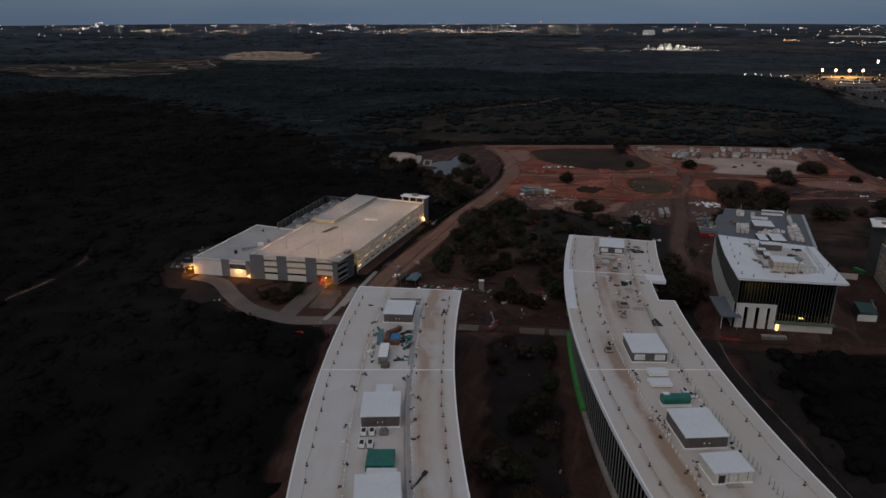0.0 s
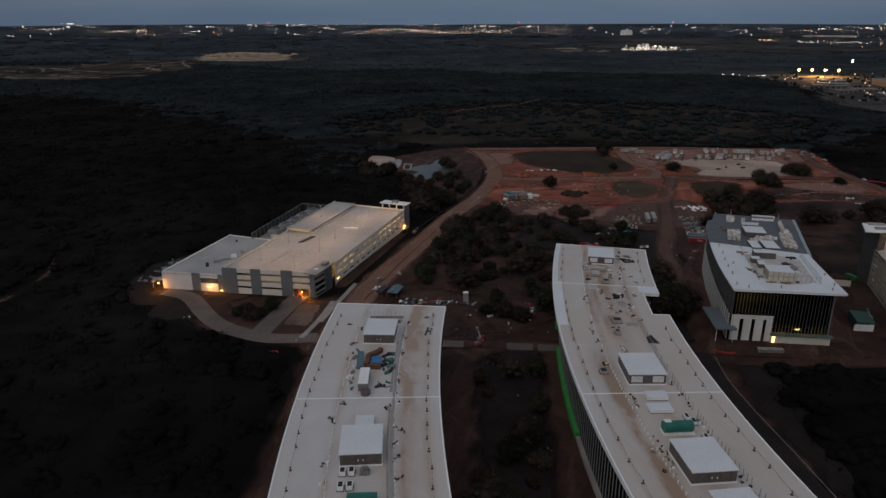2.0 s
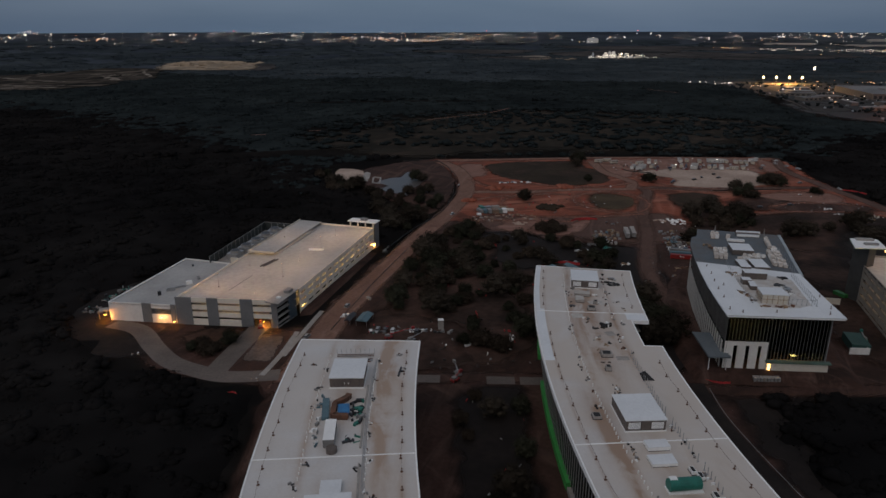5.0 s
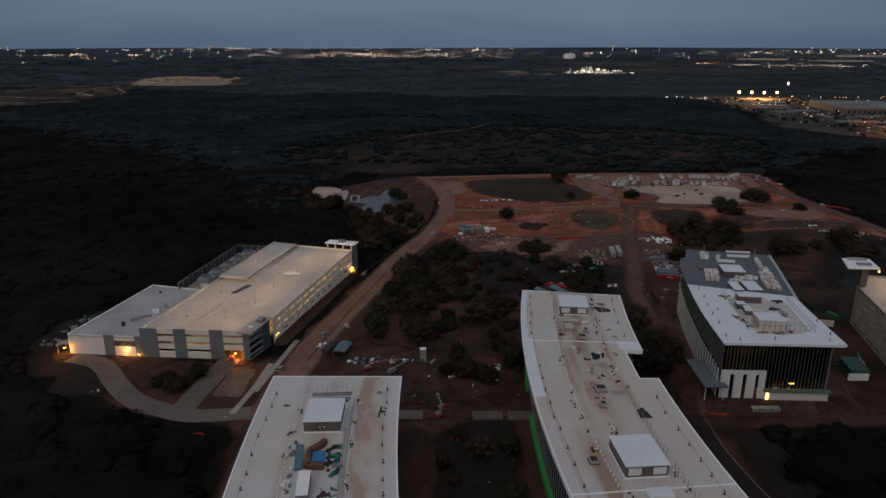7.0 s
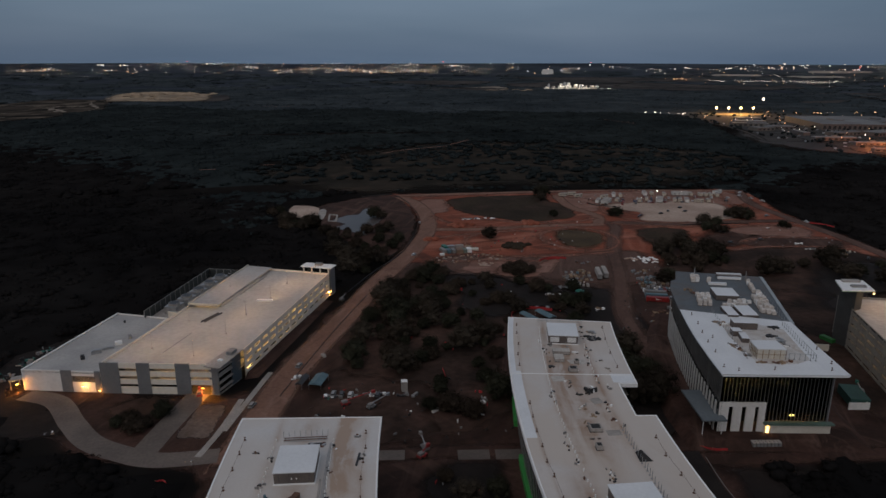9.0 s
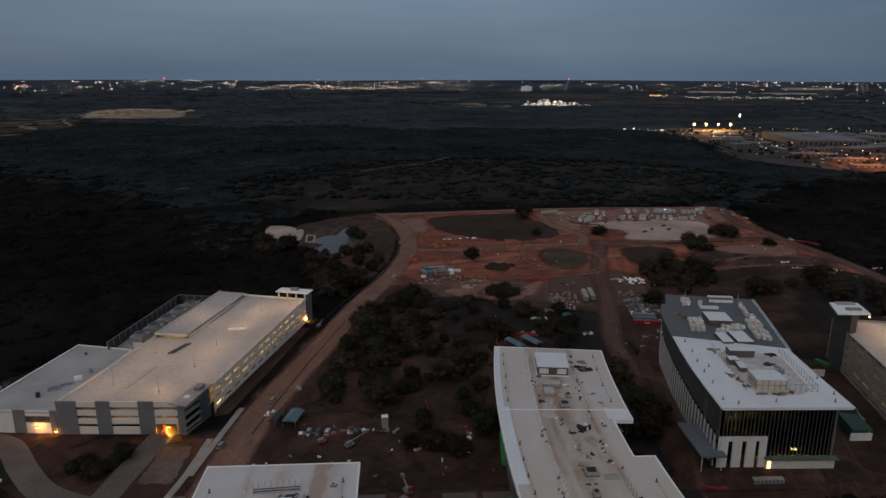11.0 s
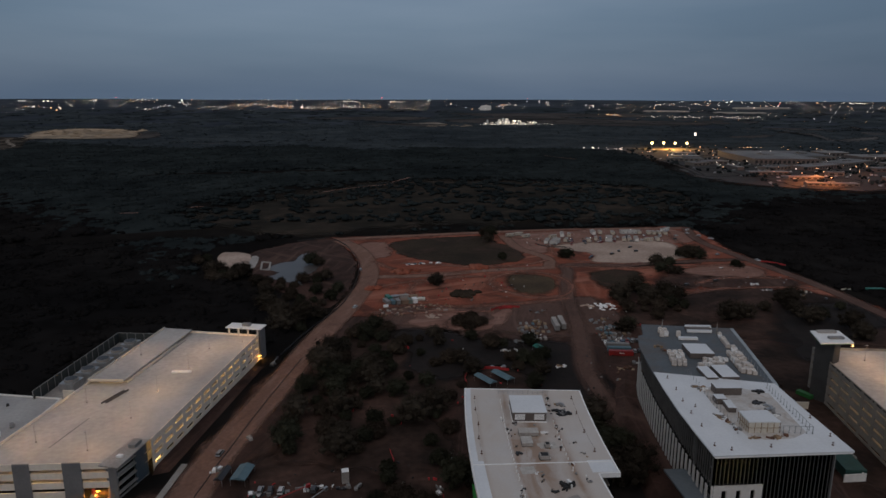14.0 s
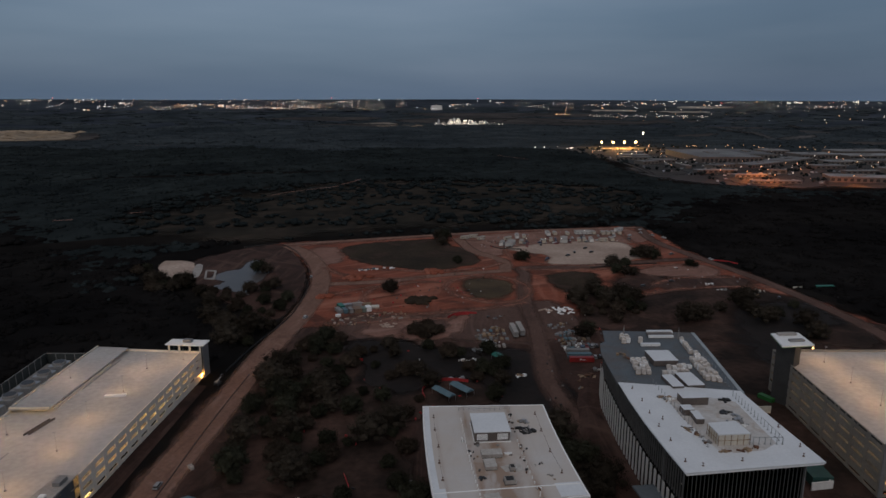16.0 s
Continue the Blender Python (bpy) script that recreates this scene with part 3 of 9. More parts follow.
patch("damp_hollow", [(56, 462), (70, 470), (84, 466), (103, 450), (121, 438), (128, 415), (116, 398), (100, 408), (78, 396), (60, 408), (62, 438)], 0.066, BLACKISH_GROUND, "near-black ground patch under the site trees", "bare earth", rough=1.2, seed=150, fray=3.5)
patch("damp_hollow", [(116, 420), (132, 436), (150, 430), (152, 396), (140, 352), (118, 350), (112, 386)], 0.068, BLACKISH_GROUND, "near-black ground patch beside the site track", "bare earth", rough=1.2, seed=151, fray=3.5)
patch("scrub_ground", [(122, 246), (128, 250), (150, 246), (150, 200), (150, 60), (124, 60), (121, 110), (118.5, 160), (118, 200), (119, 230)], 0.07, BLACKISH_GROUND, "dark brushy ground beside the service road", "scrub ground", per=8, rough=1.2, seed=71, fray=3.5)
# blackish ground laid here to paint the shade among the notch trees
patch("scrub_ground", [(112, 272), (119, 276), (124, 300), (130, 330), (124, 345), (112, 320), (106, 290)], 0.075, BLACKISH_GROUND, "dark ground painted in for shade beside the office notch", "scrub ground", per=8, rough=1.2, seed=72, fray=2.5)
patch("scrub_ground", [(190, 292), (214, 330), (224, 380), (230, 425), (262, 408), (300, 380), (270, 330), (235, 290), (205, 270)], 0.075, SCRUB_SOIL, "dark scrubby ground behind the glass office", "scrub ground", per=8, rough=1.4, seed=73, fray=6.0)
patch("scrub_ground", [(-98, 322), (-90, 312), (-78, 304), (-72, 312), (-70, 326), (-84, 330)], 0.075, SCRUB_SOIL, "dark planted ground before the car park", "scrub ground", per=8, rough=0.8, seed=74, fray=2.0)
patch("scrub_ground", [(-128, 402), (-138, 350), (-140, 339), (-128, 335), (-112, 318), (-108, 306), (-122, 300), (-150, 318), (-162, 345), (-158, 380)], 0.075, BLACKISH_GROUND, "dark brushy ground outside the driveway", "scrub ground", per=8, rough=1.0, seed=75, fray=2.5)
patch("scrub_ground", [(262, 376), (276, 374), (296, 392), (345, 412), (362, 440), (345, 462), (310, 458), (292, 440), (282, 424), (268, 404)], 0.077, BLACKISH_GROUND, "dark brushy ground behind the glass office", "scrub ground", per=8, rough=1.4, seed=76, fray=6.0)
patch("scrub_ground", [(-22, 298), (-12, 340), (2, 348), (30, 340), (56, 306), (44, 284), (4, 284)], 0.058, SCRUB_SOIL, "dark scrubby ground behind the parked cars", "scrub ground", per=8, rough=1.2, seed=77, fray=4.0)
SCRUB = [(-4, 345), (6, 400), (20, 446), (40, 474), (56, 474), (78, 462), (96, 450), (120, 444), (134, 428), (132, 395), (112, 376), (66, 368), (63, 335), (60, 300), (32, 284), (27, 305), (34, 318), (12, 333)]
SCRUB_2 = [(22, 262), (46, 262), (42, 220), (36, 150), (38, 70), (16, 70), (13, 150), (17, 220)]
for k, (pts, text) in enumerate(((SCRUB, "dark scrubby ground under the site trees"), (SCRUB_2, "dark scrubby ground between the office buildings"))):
    patch("soil_bank", pts, 0.06, (SCRUB_SOIL, BLACKISH_GROUND)[k], text, "scrub ground", per=9, rough=0.8, seed=14 + k, fray=2.6)
lane("side_road", [(-47, 60), (-48.5, 150), (-47.5, 230), (-44, 275), (-40, 300)], 7, 0.085, NEAR_DIRT, "narrow brown dirt road beside the office", "dirt road", seed=22, fray=0.7)
lane("haul_road", [(-44, 270), (-38, 300), (-28.5, 340), (-16, 376), (-1, 416), (15, 462), (42, 528), (60, 585), (66, 640), (62, 690), (50, 727)], 14, 0.09, DIRT_ROAD, "packed red dirt haul road", "dirt road", seed=2, fray=0.7)
lane("site_track", [(134, 300), (142, 380), (157, 425), (172, 466), (184, 505), (200, 545), (213, 572), (222, 592), (270, 580), (330, 582), (376, 577)], 10, 0.10, TRACK, "packed dirt site track", "dirt road", seed=4, fray=1.2)
lane("site_track", [(205, 590), (214, 620), (203, 660), (207, 715)], 10, 0.095, DIRT_ROAD, "packed dirt site track", "dirt road", seed=5, fray=0.7)
lane("site_track", [(66, 590), (110, 585), (150, 590), (208, 588)], 9, 0.085, DIRT_ROAD, "packed dirt site track", "dirt road", seed=6, fray=0.7)
RUT = mat("pale_wheel_ruts", (0.31, 0.145, 0.105), (0.18, 0.085, 0.062), rough=0.95, scale=0.1, fine=0.6, amount=0.5, spec=0.1)
for k, (pts, w) in enumerate((([(150, 530), (163, 514), (184, 514), (199, 532), (201, 556), (190, 576), (168, 578), (149, 566), (145, 545), (150, 530)], 3.5), ([(70, 520), (110, 506), (150, 503), (186, 508)], 3.0), ([(92, 628), (120, 616), (150, 602), (190, 602), (212, 612)], 3.5),
                              ([(60, 560), (90, 572), (130, 576), (148, 570)], 3.0), ([(215, 590), (250, 577), (300, 569), (372, 566)], 3.2), ([(70, 640), (82, 610), (100, 596), (140, 588)], 2.6), ([(232, 655), (226, 628), (240, 600), (280, 582)], 2.6), ([(375, 700), (360, 660), (354, 610), (340, 585)], 3.0),
                              ([(52, 725), (90, 726), (180, 728), (300, 727)], 3.0), ([(90, 520), (84, 545), (98, 570), (130, 578)], 2.4), ([(52, 505), (72, 500), (100, 497), (128, 492)], 2.8), ([(290, 520), (320, 530), (360, 520)], 2.6), ([(265, 500), (300, 505), (340, 500), (368, 490)], 2.6))):
    lane("wheel_track", pts, w, 0.13 + 0.002 * k, RUT, "pale wheel ruts worn into red earth", "dirt track", seed=90 + k, fray=1.5)
lane("perimeter_road", [(405, 714), (380, 650), (376, 577), (375, 517), (367, 450), (352, 385), (320, 330)], 10, 0.11, TRACK, "packed dirt perimeter road", "dirt road", seed=7, fray=0.7)
lane("perimeter_road", [(46, 733), (118, 734), (255, 732), (400, 712)], 9, 0.12, DIRT_ROAD, "packed dirt perimeter road", "dirt road", seed=8, fray=0.7)
lane("cross_road", [(-50, 272), (-20, 272), (20, 274), (60, 270), (112, 258), (140, 254), (200, 250), (235, 240)], 8, 0.10, NEAR_DIRT, "packed dirt road crossing the site", "dirt road", seed=9, fray=0.7)
lane("service_road", [(114, 262), (111.4, 238), (111.5, 215), (112.4, 192), (113.6, 160), (117.5, 100)], 8.0, 0.12, ASPHALT, "dark asphalt service road beside the office", "road", seed=10, rough=0.05)
lane("kerb", [(118.5, 258), (116, 240), (115.9, 221), (116.8, 201), (117.4, 190), (118.4, 160), (122, 100)], 0.25, 0.22, GREY_PAINT, "thin pale kerb beside the service road", "kerb", seed=41, rough=0.02)
lane("driveway", [(-134, 338), (-119, 330), (-106, 311), (-95, 297), (-82, 288), (-68, 282), (-48, 282)], 9, 0.14, DRIVE, "curving concrete driveway to the car park", "driveway", seed=11, rough=0.05)
lane("driveway", [(-64, 329), (-70, 306), (-74, 288)], 9.5, 0.15, DRIVE, "concrete driveway to the car park entrance", "driveway", seed=12, rough=0.05)
lane("footpath", [(-49, 298), (-43.5, 320), (-37.0, 345)], 2.4, 0.17, CONCRETE, "pale concrete footpath", "footpath", seed=23, rough=0.05)
lane("footpath", [(-46, 322), (-50, 300), (-55, 282)], 2.4, 0.16, CONCRETE, "pale concrete footpath", "footpath", seed=13, rough=0.02)
lane("woodland_path", [(-230, 285), (-214, 318), (-207, 351), (-210, 375), (-221, 398), (-222, 440)], 2.2, 0.10, TRACK, "dim unlit path through the woods", "path", seed=14, fray=0.7)
for k, (a, b) in enumerate((((6.8, 274.5), (15.8, 273.5)), ((34, 271), (45, 269.8)), ((47, 269.5), (57, 268.3)))):
    lane("pavement", [a, b], 6, 0.16, DRIVE, "freshly poured pale concrete slab", "pavement", per=2, seed=20 + k, rough=0.02)


# ---- curved offices ----
class Bow:
    """A plan that bows gently: centre line x = x0 + k (y - y0)^2."""

    def __init__(self, x0, k, y0):
        self.x0, self.k, self.y0 = x0, k, y0

    def at(self, y, off=0.0):
        s = 2 * self.k * (y - self.y0)
        q = math.hypot(1, s)
        return self.x0 + self.k * (y - self.y0) ** 2 + off / q, y - off * s / q

    def turn(self, y):
        return -math.degrees(math.atan(2 * self.k * (y - self.y0)))

    def band(self, solid, ya, yb, oa, ob, za, zb, step=8.0):
        n = max(1, round(abs(yb - ya) / step))
        ys = [ya + (yb - ya) * i / n for i in range(n + 1)]
        poly = [self.at(y, ob) for y in ys] + [self.at(y, oa) for y in reversed(ys)]
        m = len(poly)
        v = [(*p, za) for p in poly] + [(*p, zb) for p in poly]
        f = []
        for i in range(n):
            a, b, c, d = i, i + 1, m - 2 - i, m - 1 - i
            f += [(a + m, b + m, c + m, d + m), (d, c, b, a)]
        f += [(i, (i + 1) % m, m + (i + 1) % m, m + i) for i in range(m)]
        return solid.add(v, f)


BOW_A, BOW_B = Bow(-17.95, 0.0008, 186), Bow(67.1, 0.00097, 185)
ROOF = 25.5
ROOF_A = roof_membrane("roof_membrane_dusty", (0.60, 0.597, 0.597), (0.56, 0.495, 0.435), (0.345, 0.225, 0.145), BOW_A.x0, BOW_A.k, BOW_A.y0, [(11.5, 6.5, 1.5, 175, 290), (9.6, 2.4, 1.1, 190, 280), (-8.5, 3.0, 0.9, 60, 270), (0, 10.0, 0.8, 185, 272), (5, 7, 0.6, 60, 190), (17.0, 2.6, 0.7, 60, 270), (10.4, 4.5, 0.9, 40, 185), (13, 9, 0.5, 60, 280), (-3, 6, 0.7, 120, 190)], 0.6)
ROOF_B = roof_membrane("roof_membrane_stained", (0.575, 0.553, 0.538), (0.535, 0.472, 0.415), (0.285, 0.170, 0.100), BOW_B.x0, BOW_B.k, BOW_B.y0, [(-10.2, 3.4, 3.0, 40, 212), (-10.0, 5.5, 0.7, 40, 225), (-7.5, 3.4, 1.1, 200, 345), (0, 10.0, 1.2, 210, 300), (8.5, 3.4, 1.0, 205, 345), (0, 8, 0.6, 50, 205), (-12, 7, 0.5, 50, 230), (5.5, 4.0, 1.0, 225, 275), (0, 10, 1.7, 262, 318), (-4, 5, 0.8, 225, 300), (-17.4, 1.2, 0.6, 60, 330)], 0.9)
ROOF_C = mat("roof_membrane_clean", (0.72, 0.74, 0.76), (0.66, 0.68, 0.70), rough=0.4, scale=0.08, fine=1.2, amount=0.12)
# white panels greyed to paint in west-side shade; also the grey trailer's paint
GREYED_PANEL = mat("greyed_panel", (0.52, 0.51, 0.49), (0.46, 0.45, 0.43), rough=0.7, scale=0.1, fine=0.9, amount=0.15)
DULL_FIN = mat("dull_fin", (0.11, 0.11, 0.11), rough=0.7, fine=2.0, amount=0.2)
FIN = Solid().box(0, 0, 0, 21.2, 0.55, 0.14).mesh("fin", MULLION)


def office(name, bow, ya, yb, notch, label, roof_mat):
    """A bowed office bar: slabs, glass walls with fins, and a broad flat roof. notch: a stretch of y where the east side steps in."""
    H = 21.5
    at = (*bow.at((ya + yb) / 2), 0)
    ob = thing(name, at, label, "office building")
    runs = [(ya, yb, H)] if not notch else [(ya, notch[0], H), (notch[0], notch[1], 15.3), (notch[1], yb, H)]
    deck, soffit, edge, glz, slab = Solid(), Solid(), Solid(), Solid(), Solid()
    for a, b, h in runs:
        bow.band(deck, a, b, -H + 0.45, h - 0.45, ROOF - 0.5, ROOF)
        bow.band(soffit, a, b, -H + 0.2, h - 0.2, ROOF - 1.3, ROOF - 0.5)
        bow.band(edge, a, b, -H, -H + 0.45, ROOF - 1.3, ROOF + 0.14)
        bow.band(edge, a, b, h - 0.45, h, ROOF - 1.3, ROOF + 0.14)
        bow.band(glz, a + 1.5, b - (1.5 if b == yb else 0), -H + 4.1, -H + 4.2, 0.0, ROOF - 1.3)
        bow.band(glz, a + 1.5, b - (1.5 if b == yb else 0), h - 2.1, h - 2.0, 0.0, ROOF - 1.3)
        for z in (0.0, 5.0, 10.0, 15.0, 20.0):
            bow.band(slab, a + 2, b - 2, -H + 4.5, h - 2.3, z, z + 0.45)
        bow.band(slab, a + 2, b - 2, -1.0, 1.0, 0.45, 24.0)
    for y in (ya, yb):
        bow.band(edge, y - 0.22, y + 0.22, -H, H, ROOF - 1.3, ROOF + 0.142)
        bow.band(glz, y - 1.6 if y == yb else y + 1.5, y - 1.5 if y == yb else y + 1.6, -H + 4.2, H - 2, 0, ROOF - 1.3)
    if notch:
        for y in notch:
            bow.band(edge, y - 0.22, y + 0.22, 15.3, H, ROOF - 1.3, ROOF + 0.142)
    part("roof_membrane", deck, roof_mat, ob, "dusty white roof membrane with brown tracked dirt")
    part("soffit", soffit, GREY_WALL, ob)
    part("roof_edge", edge, TRIM_WHITE, ob, "bright white metal coping")
    part("curtain_wall", glz, DARK_GLASS, ob, "dark glass curtain wall")
    part("floor_slabs", slab, CONCRETE, ob)
    y = ya + 3
    while y < yb - 2:
        x, yy = bow.at(y, -H + 3.6)
        f = new("fin", FIN)
        f.parent = ob
        f.matrix_basis = Matrix.Translation(Vector((x, yy, 2.8)) - Vector(at)) @ Matrix.Rotation(radians(bow.turn(y) + 90), 4, "Z")
        y += 2.4
    return ob


office_a = office("office_building", BOW_A, 62, 258.2, None, "long bowed office building with dusty white flat roof", ROOF_A)
office_b = office("office_building", BOW_B, 62, 326.0, (247.5, 269.5), "long bowed office building with stained white roof and notched side", ROOF_B)
# seams across the roofs, and the clean strips along the west edge
for ob, bow, ys in ((office_a, BOW_A, (189.8, 100)), (office_b, BOW_B, (189.7, 276.0, 110))):
    for y in ys:
        s = Solid()
        bow.band(s, y - 0.22, y + 0.22, -21.0, 21.0, ROOF, ROOF + 0.10)
        part("roof_seam", s, TRIM_WHITE, ob, "raised white expansion joint")
s = Solid()
BOW_B.band(s, 236, 278, -21.0, -17.6, ROOF, ROOF + 0.012)
BOW_B.band(s, 262, 326, -21.0, -19.2, ROOF, ROOF + 0.010)
part("new_membrane_strip", s, ROOF_C, office_b, "clean bluish-white strip of new membrane")
s = Solid()
BOW_B.band(s, 270.2, 277, 13.5, 21.0, ROOF, ROOF + 0.012)
part("new_membrane_strip", s, ROOF_C, office_b, "clean bluish-white strip of new membrane")
s = Solid()
BOW_B.band(s, 203, 262, -19.0, -17.5, 0.0, 2.6)
BOW_B.band(s, 283, 313, -19.0, -17.5, 0.0, 2.6)
part("sheathed_wall", s, GREEN_SHEATH, office_b, "bright green sheathed low wall")
s = Solid()
BOW_B.band(s, 128, 202.5, -18.8, -17.5, 0.0, 1.6)
part("plinth", s, CONCRETE, office_b, "pale concrete plinth")

# ---- glass office with white base ----
C_L = [(125.7, 265.6), (128.6, 280), (132.2, 296), (136.4, 311.5), (141.0, 326.5)]
C_R = [(169.2, 258.5), (171.6, 270), (174.1, 282), (176.8, 294), (179.8, 306.5)]
C_L2 = [(141.0, 326.5), (145.4, 340), (150.4, 354.6), (156.2, 366.0), (159.6, 367.6), (166.0, 380.5)]
C_R2 = [(179.8, 306.5), (187.5, 326), (195.2, 345), (203.5, 366)]


def inset(line, d):
    out = []
    for i, p in enumerate(line):
        a, b = Vector(line[max(i - 1, 0)]), Vector(line[min(i + 1, len(line) - 1)])
        t = (b - a).normalized()
        out.append((p[0] + t.y * d, p[1] - t.x * d))
    return out


def wall_run(solid, line, thick, z0, z1s):
    """A wall along a line, its top given point by point."""
    other = inset(line, thick)
    for i in range(len(line) - 1):
        a, b, c, d = line[i], line[i + 1], other[i + 1], other[i]
        solid.hexa([(*a, z0), (*d, z0), (*c, z0), (*b, z0)], [(*a, z1s[i]), (*d, z1s[i]), (*c, z1s[i + 1]), (*b, z1s[i + 1])])
    return solid


def along(line, step):
    """Points every step metres along a line, with the heading there."""
    out, left = [], step / 2
    for a, b in zip(line, line[1:]):
        a, b = Vector(a), Vector(b)
        n, d = (b - a).length, (b - a).normalized()
        while left < n:
            p = a + d * left
            out.append((p.x, p.y, math.degrees(math.atan2(d.y, d.x))))
            left += step
        left -= n
    return out


def glass_office():
    ob = thing("glass_office", (150, 300, 0), "office with white roof, dark glass front and white panelled base", "office building")
    RZ = 27.2
    part("roof_membrane", Solid().prism(C_L + C_R[::-1], RZ - 0.5, RZ), ROOF_C, ob, "clean bluish-white roof membrane")
    part("fascia", Solid().prism(inset(C_L, 0.4) + inset(C_R, -0.4)[::-1], RZ - 0.9, RZ - 0.5), TRIM_WHITE, ob)
    part("unfinished_roof", Solid().prism(C_L2 + C_R2[::-1], RZ - 1.5, RZ - 0.7), mat("slate_roof_underlay", (0.098, 0.117, 0.132), (0.075, 0.086, 0.096), rough=0.6, scale=0.06, fine=0.8, amount=0.35, blot=((0.095, 0.090, 0.088), 0.06)), ob, "slate-blue roof underlay without membrane")
    part("edge_strip", Solid().prism([(x + 0.05, y) for x, y in C_R2] + inset(C_R2, 1.5)[::-1], RZ - 1.1, RZ - 0.6), mat("pale_edge_flashing", (0.34, 0.38, 0.40), (0.26, 0.29, 0.31), rough=0.5, fine=1.5, amount=0.2), ob, "pale blue-grey flashing along the roof edge")
    west = inset(C_L, 2.4)[:-1] + inset(C_L2, 2.0)
    east = inset(C_R, -2.6)[:-1] + inset(C_R2, -2.4)
    k = len(west)
    front_w, front_e = Vector(west[0]) + Vector((0.7, 4.2)), Vector(east[0]) + Vector((0.9, 4.2))
    west[0], east[0] = tuple(front_w), tuple(front_e)
    d = (front_e - front_w).normalized()
    W = (front_e - front_w).length
    heading = math.degrees(math.atan2(d.y, d.x))
    split = 0.42

    def f(u, back=0.0):
        p = front_w + d * (u * W) + Vector((-d.y, d.x)) * back
        return p.x, p.y

    # west side: white panels between tall dark slots, greyed to paint in this side's shade
    wall = Solid()
    pts = along(inset(west, -1.0), 3.4)
    for x, y, h in pts:
        u = (y - west[0][1]) / (west[-1][1] - west[0][1])
        top = 14.0 + 3.0 * max(0.0, u)
        s = Solid().box(x, y, 0, top, 1.6, 0.25, h)
        part("wall_panel", s, GREYED_PANEL, ob)
    part("west_glazing", wall_run(Solid(), inset(west, 0.5), 0.1, 0, [RZ - 1.3] * (k - 3) + [RZ - 1.5] * 3), DARK_GLASS, ob, "dark glass behind the white panels")
    for x, y, h in along(inset(west, -0.15), 1.7):
        u = (y - west[0][1]) / (west[-1][1] - west[0][1])
        part("fin", Solid().box(x, y, 14.0 + 3.0 * max(0.0, u), RZ - 1.6, 0.16, 0.5, h), DULL_FIN, ob)
    band = wall_run(Solid(), inset(west, 0.2), 0.3, 0, [0.4] * k)
    part("wall_base", band, CONCRETE, ob)
    part("east_wall", wall_run(Solid(), east, -0.4, 0, [RZ - 1.5] * len(east)), GREY_WALL, ob)
    back = Solid().hexa([(*west[-1], 0), (*east[-1], 0), (east[-1][0] - 0.2, east[-1][1] - 0.4, 0), (west[-1][0] - 0.2, west[-1][1] - 0.4, 0)],
                        [(*west[-1], RZ - 1.5), (*east[-1], RZ - 1.5), (east[-1][0] - 0.2, east[-1][1] - 0.4, RZ - 1.5), (west[-1][0] - 0.2, west[-1][1] - 0.4, RZ - 1.5)])
    part("back_wall", back, GREY_WALL, ob)
    # front: white slotted base on the west half, glass above and beside
    for a, b in ((0.0, 0.085), (0.125, 0.205), (0.245, 0.325), (0.36, split)):
        x, y = f((a + b) / 2, 0.3)
        part("wall_panel", Solid().box(x, y, 0, 14, (b - a) * W, 0.6, heading), WHITE_WALL, ob)
    x, y = f(split / 2, 0.3)
    part("wall_band", Solid().box(x, y, 12.4, 14.004, split * W + 0.02, 0.64, heading), WHITE_WALL, ob)
    x, y = f((split + 1.02) / 2, -0.4)
    part("plinth", Solid().box(x, y, 0, 6.0, (1.02 - split) * W, 1.2, heading), CREAM_WALL, ob, "white plinth wall")
    part("ledge", Solid().box(*f((split + 1.03) / 2, -0.7), 6.0, 6.5, (1.05 - split) * W, 2.4, heading), mat("green_grey_ledge", (0.10, 0.16, 0.13), rough=0.6, amount=0.3), ob, "grey-green ledge above the plinth")
    part("front_glazing", Solid().box(*f(0.5, 0.9), 6.5, RZ - 1.3, W, 0.08, heading), DARK_GLASS, ob, "dark tinted glass wall")
    n = 30
    for i in range(n + 1):
        u = i / n
        x, y = f(u, 0.6)
        z = 14.0 if u < split else 6.5
        part("fin", Solid().box(x, y, z, RZ - 3.4, 0.10, 0.35, heading), DULL_FIN, ob)
    for z in (9.4, 14.0, 19.0, 23.5):
        part("floor_slab", Solid().prism([f(0.01, 1.6), f(0.99, 1.6), f(1.1, 60), f(0.25, 60)], z, z + 0.4), CONCRETE, ob)
    part("core_wall", Solid().prism([f(0.02, 15), f(0.98, 15), f(0.98, 15.4), f(0.02, 15.4)], 0, 25.5), GREY_WALL, ob)
    for u, z, wd in ((0.10, 24.6, 2.4), (0.17, 24.6, 1.2), (0.60, 8.4, 1.0), (0.70, 8.6, 1.2), (0.76, 8.6, 3.6), (0.60, 22.8, 0.6), (0.2, 18.0, 1.6), (0.73, 6.4, 2.0)):
        x, y = f(u, 4.5)
        part("work_light", Solid().box(x, y, z, z + 0.5, wd, 0.5, heading), WARM_LAMP, ob, "warm work light behind the glass")
    for u, bk, z, e in ((0.12, 5.0, 23.2, 800), (0.32, 6.0, 22.4, 200), (0.74, 8.0, 9.0, 2600), (0.60, 6.0, 7.0, 900)):
        lamp = new("work_lamp", bpy.data.lights.new("work_lamp", "POINT"))
        lamp.data.energy, lamp.data.color, lamp.data.shadow_soft_size, lamp.location = e, (1.0, 0.60, 0.24), 0.5, (*f(u, bk), z)
    x, y = f(split + 0.025, -1.12)
